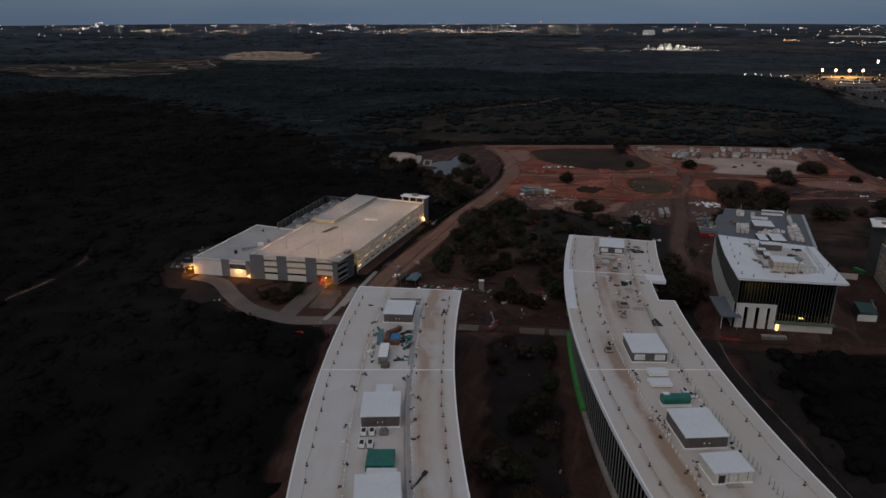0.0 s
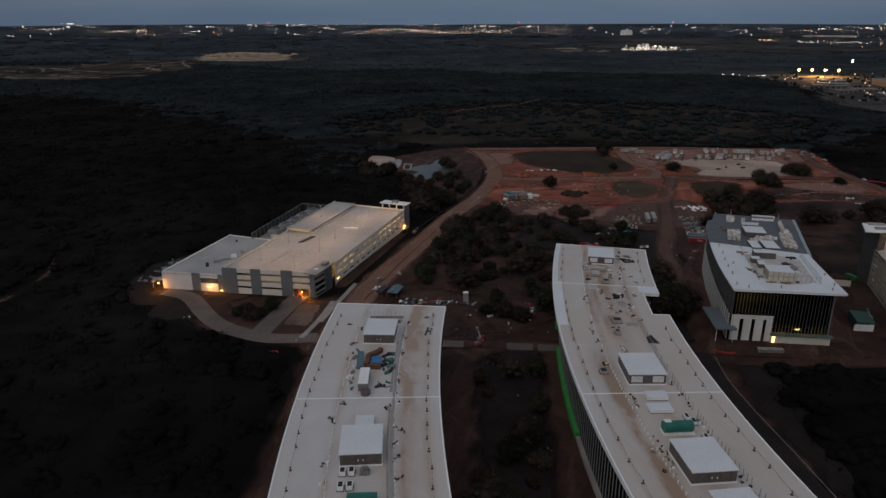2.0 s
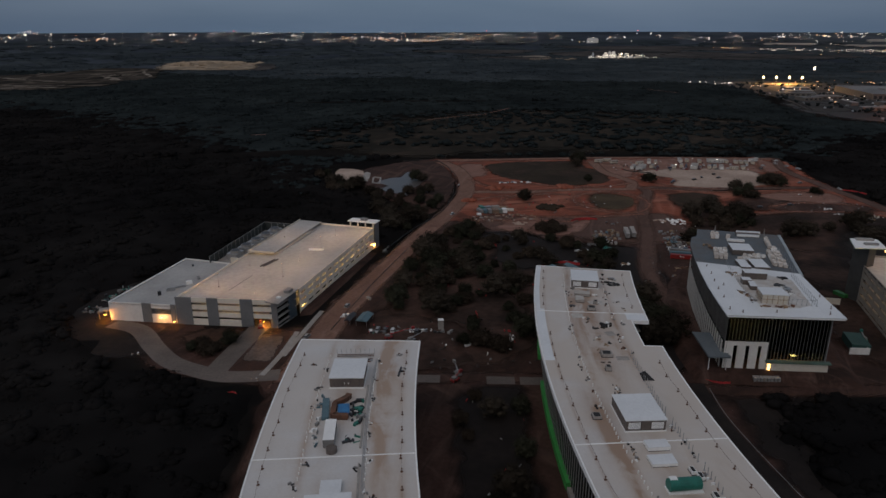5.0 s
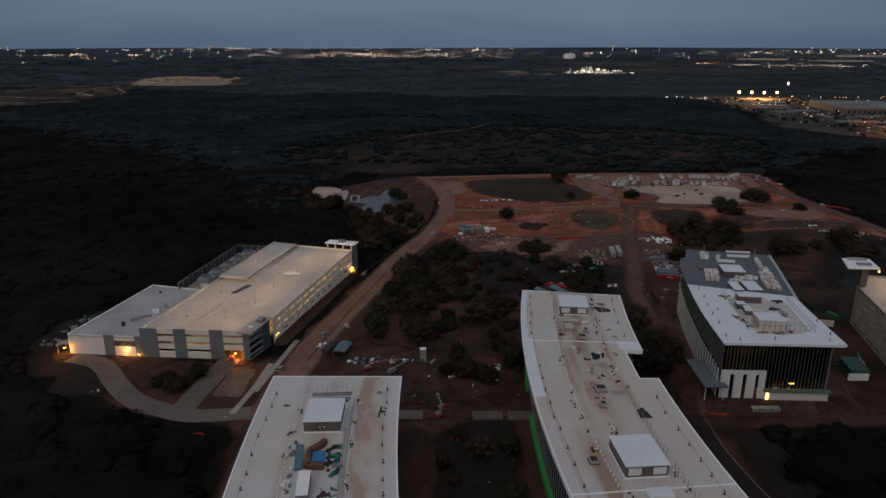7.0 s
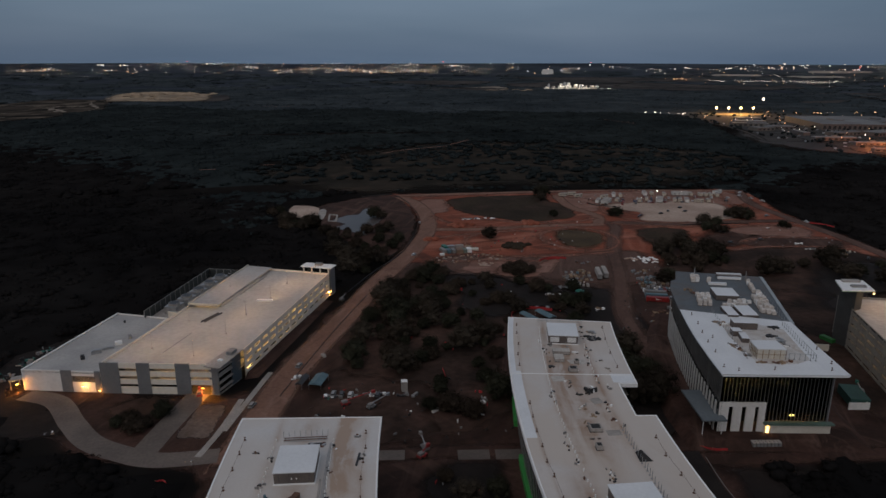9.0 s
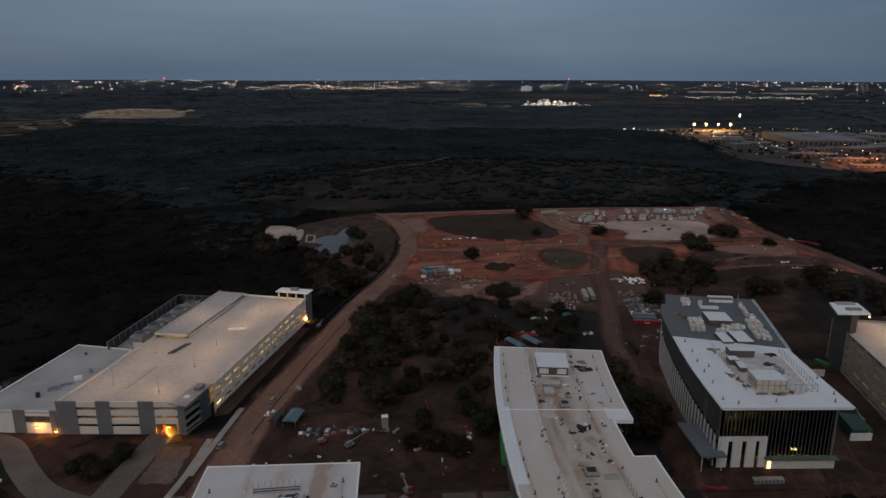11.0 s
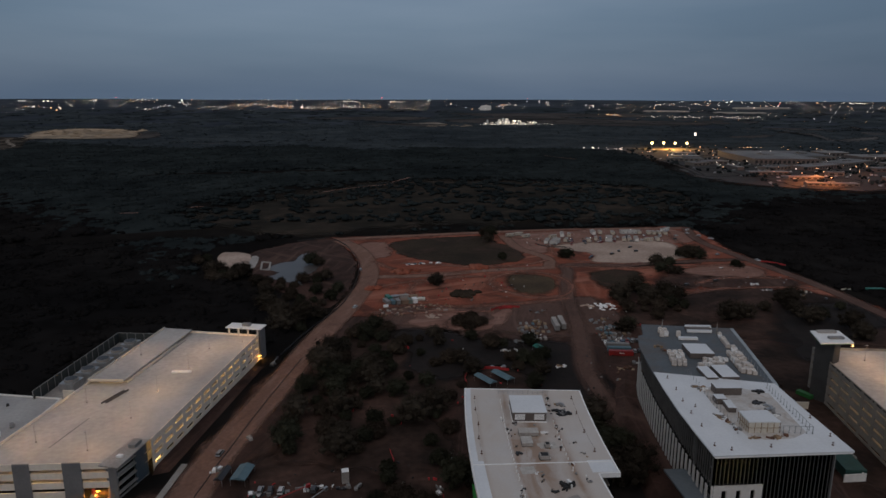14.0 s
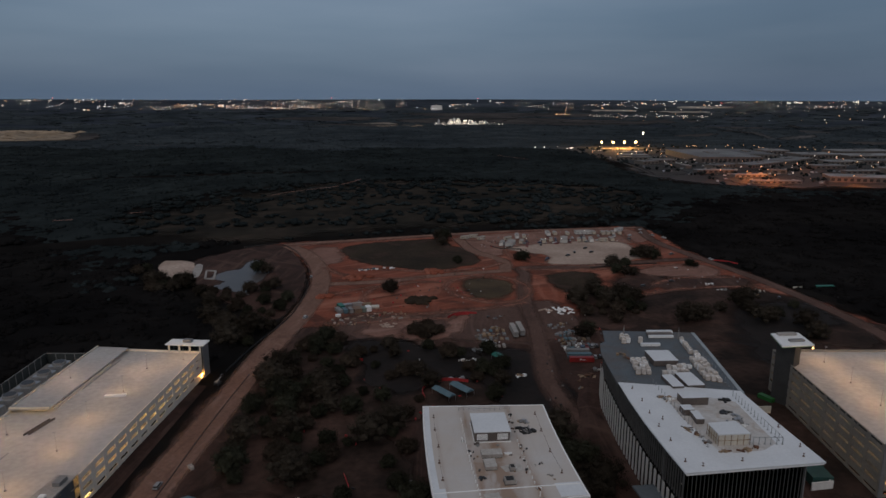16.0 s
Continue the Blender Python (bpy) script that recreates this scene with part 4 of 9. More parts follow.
    part("entrance_light", Solid().box(x, y, 2.7, 5.4, 1.0, 0.2, heading), DOOR_GLOW, ob, "glowing warm doorway")
    can = Solid().prism([(121.3, 266.9), (129.9, 265.6), (132.0, 288.0), (124.6, 289.4)], 8.4, 9.0)
    part("canopy", can, BLUE_ROOF, ob, "grey flat entrance canopy")
    for p in ((122.4, 268.1), (129.2, 267.2)):
        part("canopy_post", Solid().tube((*p, 0), (*p, 8.4), 0.14, 0.14), TRIM_WHITE, ob)
    return ob


glass_office()
low = [(115, 262.5), (179, 251.5), (185, 275), (193, 300), (207, 340), (216, 372), (160, 388), (146, 366), (133, 338), (123, 310), (117, 286)]
high = [(119.5, 266.2), (174.5, 257.0), (181, 278), (189, 302), (202, 340), (209, 367), (161, 383), (149, 362), (136.5, 336), (127, 308), (121, 286)]
whole("earth_terrace", Solid().add([(*p, -0.1) for p in low] + [(*p, 2.5) for p in high], [(i, (i + 1) % 11, 11 + (i + 1) % 11, 11 + i) for i in range(11)] + [tuple(range(11, 22))]), NEAR_DIRT, "low trodden earth terrace under the glass office", "earth terrace", kind="structure")

# ---- car park ----
G = {"FL": (-103.0, 335.5), "FR": (-51.7, 326.7), "BR": (-13.5, 443.0), "BL": (-61.0, 462.5)}
LEVELS = (5.4, 8.9, 12.4)


def mixp(a, b, u):
    return a[0] + (b[0] - a[0]) * u, a[1] + (b[1] - a[1]) * u


def quad_uv(c00, c10, c11, c01):
    def p(u, v):
        return mixp(mixp(c00, c10, u), mixp(c01, c11, u), v)
    return p


def strip_wall(solid, p, q, u0, u1, z0, z1, thick=0.35, out=0.0):
    """A box standing on the line p to q between the fractions u0 and u1; out: metres to its right."""
    d = (Vector(q) - Vector(p)).normalized()
    n = Vector((d.y, -d.x))
    a, b = Vector(mixp(p, q, u0)) + n * out, Vector(mixp(p, q, u1)) + n * out
    c, e = b - n * thick, a - n * thick
    return solid.hexa([(*a, z0), (*b, z0), (*c, z0), (*e, z0)], [(*a, z1), (*b, z1), (*c, z1), (*e, z1)])


def car_park(name, FL, FR, BR, BL, label, levels, front_bays, east_bays, deck_mat, side="east", low=0.95, strip=None, wall=None, base=1.05, corner=None):
    """front_bays: (u0, u1, kind) along the front, kind grey or open. The long open side has east_bays bays. corner: two points that cut off the corner FR, and where the long side then begins."""
    wall = wall or CREAM_WALL
    uv = quad_uv(FL, FR, BR, BL)
    mid = uv(0.5, 0.5)
    ob = thing(name, (*mid, 0), label, "car park")
    top = levels[-1]
    begin = corner[2] if corner else 0.0
    cut = list(corner[:2]) if corner else [uv(0.995, 0.004)]
    part("deck", Solid().prism([uv(0.004, 0.003)] + cut + [uv(0.996, 0.997), uv(0.004, 0.997)], top - 0.5, top), deck_mat, ob, "pale concrete top deck")
    for z in levels[:-1]:
        part("floor_slab", Solid().prism([uv(0.006, 0.004)] + cut + [uv(0.994, 0.996), uv(0.006, 0.996)], z - 0.45, z), CONCRETE, ob)
    for u0, u1, kind in front_bays:
        if kind == "grey":
            part("pilaster", strip_wall(Solid(), FL, FR, u0, u1, 0, top + 1.25, 0.6, 0.35), GREY_WALL, ob, "dark grey wall panel")
        else:
            for i, z in enumerate((0.0,) + tuple(levels)):
                lo = z - 1.15 if i else 0.0
                hi = z + 1.15 if i else base
                if kind == "entry" and i == 0:
                    continue
                part("spandrel", strip_wall(Solid(), FL, FR, u0, u1, lo, hi, 0.35, 0.12), wall, ob)
    a, b = (FR, BR) if side == "east" else (BL, FL)
    for i, z in enumerate((0.0,) + tuple(levels)):
        lo, hi = (z - low if i else 0.0), (z + 1.0 if i else base)
        part("spandrel", strip_wall(Solid(), a, b, begin, 1, lo, hi, 0.35, 0.05), wall, ob)
    n = east_bays
    for i in range(n + 1):
        u = begin + (1 - begin) * i / n
        part("pier", strip_wall(Solid(), a, b, max(begin, u - 0.010), min(1, u + 0.010), 0, top + 1.02, 0.45, 0.12), wall, ob)
    c, d = (BL, FL) if side == "east" else (FR, BR)
    part("side_wall", strip_wall(Solid(), c, d, 0, 1, 0, top + 1.0, 0.35), wall, ob)
    part("rear_wall", strip_wall(Solid(), BR, BL, 0, 1, 0, top + 1.0, 0.35), wall, ob)
    for z in levels:
        for u in ((0.93, 0.66) if side == "east" else (0.07, 0.34)):
            s = Solid()
            p, q = uv(u, 0.03 + begin), uv(u, 0.97)
            s.bar((*p, z - 0.72), (*q, z - 0.72), 0.35, 0.2)
            part("strip_light", s, strip or STRIP, ob, "warm strip light under the slab")
        for u0, u1, kind in front_bays:
            if kind != "grey":
                p, q = uv(u0 + 0.01, 0.022), uv(u1 - 0.01, 0.022)
                part("strip_light", Solid().bar((*p, z - 0.62), (*q, z - 0.62), 0.3, 0.12), DIM_STRIP, ob, "warm strip light under the slab")
    core = [uv(0.35, 0.12), uv(0.39, 0.12), uv(0.39, 0.9), uv(0.35, 0.9)]
    part("core_wall", Solid().prism(core, 0, top - 0.5), CREAM_WALL, ob)
    return ob, uv


DECK = mat("deck_concrete", (0.465, 0.448, 0.43), (0.36, 0.345, 0.33), rough=0.8, scale=0.03, fine=0.5, amount=0.3, blot=((0.41, 0.385, 0.365), 0.04))
garage, GUV = car_park("car_park", G["FL"], G["FR"], G["BR"], G["BL"], "lit multi-storey car park with pale deck and grey-cream front",
                       LEVELS, [(0, 0.149, "grey"), (0.149, 0.289, "open"), (0.289, 0.393, "grey"), (0.393, 0.595, "open"), (0.595, 0.71, "grey"), (0.71, 0.879, "entry"), (0.879, 0.932, "grey")], 13, DECK, low=1.2, base=3.1, wall=mat("warm_cream_wall", (0.80, 0.735, 0.63), (0.72, 0.65, 0.55), rough=0.75, scale=0.1, fine=0.9, amount=0.18), corner=((-55.3, 327.5), (-48.4, 341.5), 0.128))


# ---- parts of the car park that stand off its plan ----
def stair_tower(parent, p, q, depth, z, roof_over, screens, roof_mat):
    """A stair tower on the line p to q, with a flat oversailing roof."""
    d = (Vector(q) - Vector(p)).normalized()
    n = Vector((-d.y, d.x))
    P, Q = Vector(p), Vector(q)
    body = [tuple(P), tuple(Q), tuple(Q + n * depth), tuple(P + n * depth)]
    t = part("stair_tower", Solid().prism(body, 0, 0.4), CONCRETE, parent, "glazed corner stair tower")
    for z0 in (2.6, 5.4, 7.1, 8.9, 10.6, 12.4):
        part("landing", Solid().prism(body, z0 - 0.3, z0), GREY_WALL, t)
    part("stair_wall", Solid().prism([tuple(Q - d * 0.4), tuple(Q), tuple(Q + n * depth), tuple(Q - d * 0.4 + n * depth)], 0.4, z - 0.4), screens, t)
    part("stair_wall", Solid().prism([tuple(P + n * (depth - 0.4)), tuple(Q - d * 0.4 + n * (depth - 0.4)), tuple(Q - d * 0.4 + n * depth), tuple(P + n * depth)], 0.4, z - 0.4), screens, t)
    part("stair_glazing", Solid().prism([tuple(P + n * 0.3 + d * 0.3), tuple(Q - d * 0.5 + n * 0.3), tuple(Q - d * 0.5 + n * 0.38), tuple(P + n * 0.38 + d * 0.3)], 0.4, z - 0.4), DARK_GLASS, t, "dark stair glazing")
    o = roof_over
    part("tower_roof", Solid().prism([tuple(P - d * o - n * o), tuple(Q + d * o - n * o), tuple(Q + d * o + n * (depth + o)), tuple(P - d * o + n * (depth + o))], z - 0.4, z), roof_mat, t, "flat oversailing roof")
    c = (P + Q) / 2 + n * depth * 0.6
    part("roof_hatch", Solid().box(c.x, c.y, z, z + 1.3, 4.0, 2.6, math.degrees(math.atan2(d.y, d.x))), GREY_PAINT, t)
    return t


def corner_tower(parent):
    """The stair in the cut corner: grey front panel, open landings behind glass, slate wall, oversailing roof."""
    slate = mat("slate_panel", (0.075, 0.105, 0.13), rough=0.5, amount=0.2)
    A, B, C, D = Vector((-59.2, 328.1)), Vector((-55.3, 326.6)), Vector((-48.5, 341.4)), Vector((-52.6, 343.2))
    d = (C - B).normalized()
    n = Vector((-d.y, d.x))
    M = B + (C - B) * 0.60
    t = part("stair_tower", Solid().prism([tuple(A), tuple(B), tuple(C), tuple(D)], 0, 0.3), CONCRETE, parent, "glazed corner stair tower")
    part("stair_wall", Solid().prism([tuple(M), tuple(C), tuple(C + n * 0.4), tuple(M + n * 0.4)], 0.3, 13.2), slate, t, "slate-blue wall panel")
    part("stair_wall", Solid().prism([tuple(B + n * 3.6), tuple(C + n * 3.6), tuple(C + n * 3.9), tuple(B + n * 3.9)], 0.3, 13.2), slate, t)
    part("stair_wall", Solid().prism([tuple(B), tuple(B + d * 0.5), tuple(B + d * 0.5 + n * 3.6), tuple(B + n * 3.6)], 0.3, 13.2), GREY_WALL, t)
    part("stair_glazing", Solid().prism([tuple(B + d * 0.5 + n * 0.7), tuple(M + n * 0.7), tuple(M + n * 0.78), tuple(B + d * 0.5 + n * 0.78)], 0.3, 13.2), DARK_GLASS, t, "dark stair glazing")
    for z in (2.3, 5.3, 8.3, 11.0):
        part("landing", Solid().prism([tuple(B - n * 0.5 + d * 0.2), tuple(M - n * 0.5), tuple(M + n * 3.5), tuple(B + n * 3.5 + d * 0.2)], z - 0.35, z), CONCRETE, t)
    for z in (2.3, 5.3, 8.3):
        a, b = B + n * 2.0 + d * 1.5, M + n * 2.0
        part("stair_flight", Solid().bar((*a, z), (*b, z + 2.8), 1.3, 0.25), GREY_WALL, t)
    roof = [(-60.4, 326.0), (-53.6, 322.9), (-47.2, 340.6), (-53.0, 342.8)]
    part("tower_roof", Solid().prism(roof, 13.3, 13.75), CONCRETE, t, "flat oversailing roof")
    part("roof_hatch", Solid().box(-51.2, 337.3, 13.75, 15.0, 2.4, 4.2, -20).box(-51.2, 337.3, 15.0, 15.1, 2.7, 4.5, -20), GREY_PAINT, t)
    part("roof_cap", Solid().box(-54.6, 330.4, 13.75, 14.3, 1.8, 1.5, -20), TRIM_WHITE, t, "small white roof cap")
    return t


corner_tower(garage)
# lit bay beside the stair
part("bay_light", strip_wall(Solid(), G["FR"], G["BR"], 0.145, 0.175, 3.25, 4.1, 0.1, -0.5), DOOR_GLOW, garage, "bright pale lamp band in the lowest opening")
stair_tower(garage, mixp(G["BL"], G["BR"], 0.68), mixp(G["BL"], G["BR"], 1.02), 6.0, 16.6, 0.8, GREY_WALL, TRIM_WHITE)
for k in range(4):
    p = mixp(mixp(G["BL"], G["BR"], 0.70), mixp(G["BL"], G["BR"], 1.0), k / 3)
    part("portico_pier", Solid().box(p[0] - 0.2, p[1] - 0.5, 12.4, 16.2, 0.8, 0.6, -22), CREAM_WALL, garage)
# raised end of the west bay, with an opening below its lip
raised = [GUV(0.0, 0.50), GUV(0.30, 0.50), GUV(0.30, 0.995), GUV(0.0, 0.995)]
part("ramp_deck", Solid().prism(raised, 13.7, 14.2), DECK, garage, "raised ramp deck")
part("ramp_wall", strip_wall(Solid(), raised[3], raised[0], 0, 1, 12.4, 14.9, 0.35), CREAM_WALL, garage)
part("ramp_wall", strip_wall(Solid(), raised[0], raised[1], 0, 1, 14.2, 14.9, 0.35), CREAM_WALL, garage)
part("ramp_back", Solid().prism([GUV(0.0, 0.56), GUV(0.30, 0.56), GUV(0.30, 0.565), GUV(0.0, 0.565)], 12.4, 13.7), CREAM_WALL, garage)
part("ramp_light", Solid().bar((*GUV(0.05, 0.53), 13.5), (*GUV(0.28, 0.53), 13.5), 0.3, 0.15), STRIP, garage, "warm strip light under the ramp")
part("deck_upstand", Solid().bar((*GUV(0.31, 0.52), 12.4), (*GUV(0.31, 0.86), 12.4), 0.5, 1.0), CREAM_WALL, garage)


for p, q in (((-80.7, 344.4), (-73.1, 365.5)), ((-59.1, 415.0), (-48.8, 445.5))):
    part("deck_gutter", Solid().bar((*p, 12.404), (*q, 12.404), 0.7, 0.03), GREY_PAINT, garage, "dark drain line along the deck")
for dx in (-0.8, 0.8):
    part("deck_upstand", Solid().bar((-70.8 + dx, 377.5, 12.4), (-64.7 + dx, 388.5, 12.4), 0.3, 0.7), BROWN_PANEL, garage, "brown kerb round the ramp slot")
whole("deck_bench", Solid().box(-45.0, 403.4, 12.4, 13.1, 8.2, 1.2, -8).box(-45.0, 403.4, 13.1, 13.2, 8.4, 1.4, -8), TRIM_WHITE, "long low white box on the deck", "deck box", at=(-45, 403.4, 12.4))


def deck_lamps(uv, z, spots, power):
    for u, v in spots:
        x, y = uv(u, v)
        ob = thing("deck_lamp", (x, y, z), "slim deck lamp post with warm light", "lamp post", "deck lamps")
        part("base", Solid().tube((x, y, z), (x, y, z + 0.5), 0.3, 0.3, 8), CONCRETE, ob)
        part("pole", Solid().tube((x, y, z + 0.5), (x, y, z + 7.2), 0.05, 0.035), CONCRETE, ob)
        head = part("lamp_head", Solid().box(x, y, z + 7.2, z + 7.3, 1.2, 0.5), GALV, ob)
        part("lens", Solid().box(x, y, z + 7.15, z + 7.196, 0.6, 0.3), DOOR_GLOW, head, "warm glowing lens")
        lamp = new("deck_light", bpy.data.lights.new("deck_light", "POINT"))
        lamp.data.energy, lamp.data.color, lamp.data.shadow_soft_size = power, (1.0, 0.56, 0.24), 0.12
        lamp.location = (x, y, z + 7.0)


deck_lamps(GUV, 12.4, [(0.64, 0.08), (0.68, 0.27), (0.64, 0.46), (0.68, 0.65), (0.66, 0.84), (0.22, 0.13), (0.2, 0.37), (0.90, 0.93)], 2000)
deck_lamps(GUV, 14.2, [(0.15, 0.72)], 1500)

# ---- low wing and cooling yard beside the car park ----
wing = thing("plant_wing", (-115, 365, 0), "low white-walled wing with grey flat roof", "utility building")
WG = {"FL": (-136.2, 342.5), "FR": (-103.6, 335.8), "BR": (-91.0, 394.0), "BL": (-117.6, 404.3)}
wuv = quad_uv(WG["FL"], WG["FR"], WG["BR"], WG["BL"])
part("roof", Solid().prism([wuv(0, 0), wuv(1, 0), wuv(1, 1), wuv(0, 1)], 8.4, 8.8), mat("grey_roof", (0.40, 0.395, 0.385), (0.31, 0.305, 0.30), rough=0.7, scale=0.08, fine=0.8, amount=0.25), wing, "grey flat roof")
for a, b in (("FR", "BR"), ("BR", "BL"), ("BL", "FL")):
    part("wall", strip_wall(Solid(), WG[a], WG[b], 0, 1, 0, 9.4, 0.45), WHITE_WALL, wing)
for u0, u1, z0, z1, m in ((0, 0.5, 0, 9.4, WHITE_WALL), (0.5, 0.64, 0, 9.6, GREY_WALL), (0.64, 0.93, 7.2, 9.4, WHITE_WALL), (0.64, 0.93, 0, 4.4, WHITE_WALL), (0.93, 1.0, 0, 9.5, GREY_WALL)):
    part("wall", strip_wall(Solid(), WG["FL"], WG["FR"], u0, u1, z0, z1, 0.45, 0.15 if m is GREY_WALL else 0.0), m, wing)
part("louvre_panel", strip_wall(Solid(), WG["FL"], WG["FR"], 0.64, 0.93, 4.4, 7.2, 0.2, -0.3), DARK_METAL, wing, "dark louvre band")
for i in range(18):
    u = 0.645 + 0.28 * i / 17
    part("louvre", strip_wall(Solid(), WG["FL"], WG["FR"], u, u + 0.004, 4.4, 7.2, 0.2, -0.1), MULLION, wing)
part("parapet_cap", strip_wall(Solid(), WG["BL"], WG["FL"], 0, 1, 9.4, 9.5, 0.6, 0.05), TRIM_WHITE, wing)
for u, v, lx, ly, h, m in ((0.62, 0.30, 4, 1.6, 1.6, GALV), (0.70, 0.38, 5, 1.0, 0.8, GALV), (0.75, 0.47, 3, 2.2, 1.4, TRIM_WHITE), (0.55, 0.2, 1.6, 1.6, 1.8, DARK_METAL), (0.78, 0.6, 1.4, 4.0, 0.7, GREY_PAINT), (0.35, 0.86, 1.0, 1.0, 0.8, DARK_METAL)):
    x, y = wuv(u, v)
    ob = whole("rooftop_unit", Solid().box(x, y, 8.8, 8.8 + h, lx, ly, 20).box(x, y, 8.8 + h, 9.0 + h, lx * 0.7, ly * 0.6, 20), m, "small metal ventilation unit on the wing roof", "rooftop unit", "wing rooftop units", at=(x, y, 8.8))

yard = thing("cooling_yard_screen", (-90, 425, 0), "tall dark mesh screen round the cooling yard", "screen fence")
SC = [(-102.5, 396.5), (-84.2, 464.5), (-62.5, 457.5)]
for a, b in zip(SC, SC[1:]):
    part("mesh_panel", strip_wall(Solid(), a, b, 0, 1, 2.0, 12.4, 0.08), mat("screen_mesh", (0.030, 0.038, 0.038), rough=0.7, fine=4, amount=0.4), yard, "dark green-grey mesh")
    n = round((Vector(b) - Vector(a)).length / 5)
    for i in range(n + 1):
        p = mixp(a, b, i / n)
        part("post", Solid().box(*p, 0, 12.6, 0.3, 0.3), GREY_PAINT, yard)
    part("top_rail", strip_wall(Solid(), a, b, 0, 1, 12.4, 12.6, 0.25, 0.05), GREY_PAINT, yard)
part("yard_slab", Solid().prism([(-102, 398), (-83, 392), (-62.5, 457), (-84, 463.5)], 7.0, 7.5), CONCRETE, yard)
part("yard_wall", Solid().box(-88, 396, 7.5, 11.5, 7, 0.5, -20), CREAM_WALL, yard)
for i in range(5):
    x, y = mixp((-91, 408), (-76, 452), i / 4)
    ct = thing("cooling_tower", (x, y, 7.5), "galvanised cooling tower with round fan stack", "cooling tower", "cooling towers")
    part("casing", Solid().box(x, y, 7.5, 11.2, 6.6, 8, -18), GALV, ct)
    part("fan_shroud", Solid().tube((x, y, 11.2), (x, y, 12.3), 3.0, 2.8, 16), GREY_PAINT, ct)
    part("fan_guard", Solid().tube((x, y, 12.3), (x, y, 12.36), 2.5, 2.5, 16), DARK_METAL, ct)

# ---- second car park ----
D_FL, D_FR, D_BR, D_BL = (208.5, 271.0), (262.0, 254.0), (292.0, 335.0), (238.0, 352.0)
garage_2, DUV = car_park("car_park", D_FL, D_FR, D_BR, D_BL, "five-level car park with warm light in its slots", (3.7, 7.5, 11.3, 15.1, 18.6),
                         [(0, 0.03, "grey"), (0.03, 0.2, "open"), (0.2, 0.3, "grey"), (0.3, 0.5, "open"), (0.5, 0.6, "grey"), (0.6, 1.0, "open")], 9, DECK, side="west", low=1.75, strip=SLOT_STRIP, wall=mat("drab_precast", (0.27, 0.245, 0.21), (0.215, 0.195, 0.168), rough=0.8, scale=0.1, fine=0.9, amount=0.25))
deck_lamps(DUV, 18.6, [(0.3, 0.12), (0.3, 0.36), (0.3, 0.6), (0.3, 0.85), (0.75, 0.2), (0.75, 0.5), (0.75, 0.8)], 2400)
for k in range(11):
    part("parapet_slot", strip_wall(Solid(), D_BL, D_FL, 0.02 + 0.089 * k, 0.095 + 0.089 * k, 18.62, 19.25, 0.1, 0.10), BLACK_RUBBER, garage_2, "dark open slot below the parapet cap")
TOWER_GREY = mat("dark_grey_render", (0.046, 0.048, 0.049), rough=0.8, scale=0.2, fine=1.0, amount=0.25)
tw = part("stair_tower", Solid().box(233.5, 339.0, 0, 29.0, 5.5, 8, 20), TOWER_GREY, garage_2, "tall grey stair tower")
part("tower_roof", Solid().prism([(230.3, 346.6), (242.8, 343.8), (237.4, 329.6), (223.0, 332.2)], 29.6, 30.1), TRIM_WHITE, tw, "thin oversailing white roof")
part("tower_column", Solid().box(233.5, 339, 29.0, 29.6, 4, 6, 20), GREY_WALL, tw)
part("roof_hatch", Solid().box(235.5, 343.0, 30.1, 31.0, 8, 2.4, -12), CONCRETE, tw)
part("roof_hatch", Solid().box(233.5, 335.4, 30.1, 31.0, 6.4, 2.0, -12), GREY_PAINT, tw)
# greenish light under the roof edge, painted as a coloured band
part("roof_edge", Solid().prism([(230.3, 346.6), (242.8, 343.8), (237.4, 329.6), (223.0, 332.2)], 29.3, 29.6), mat("lit_edge_green", (0.16, 0.26, 0.12), rough=0.6, amount=0.3), tw, "roof edge with greenish lamplight painted on")
part("wall_light", Solid().box(238.5, 331.2, 27.6, 28.3, 0.8, 0.4, 20), DOOR_GLOW, tw)


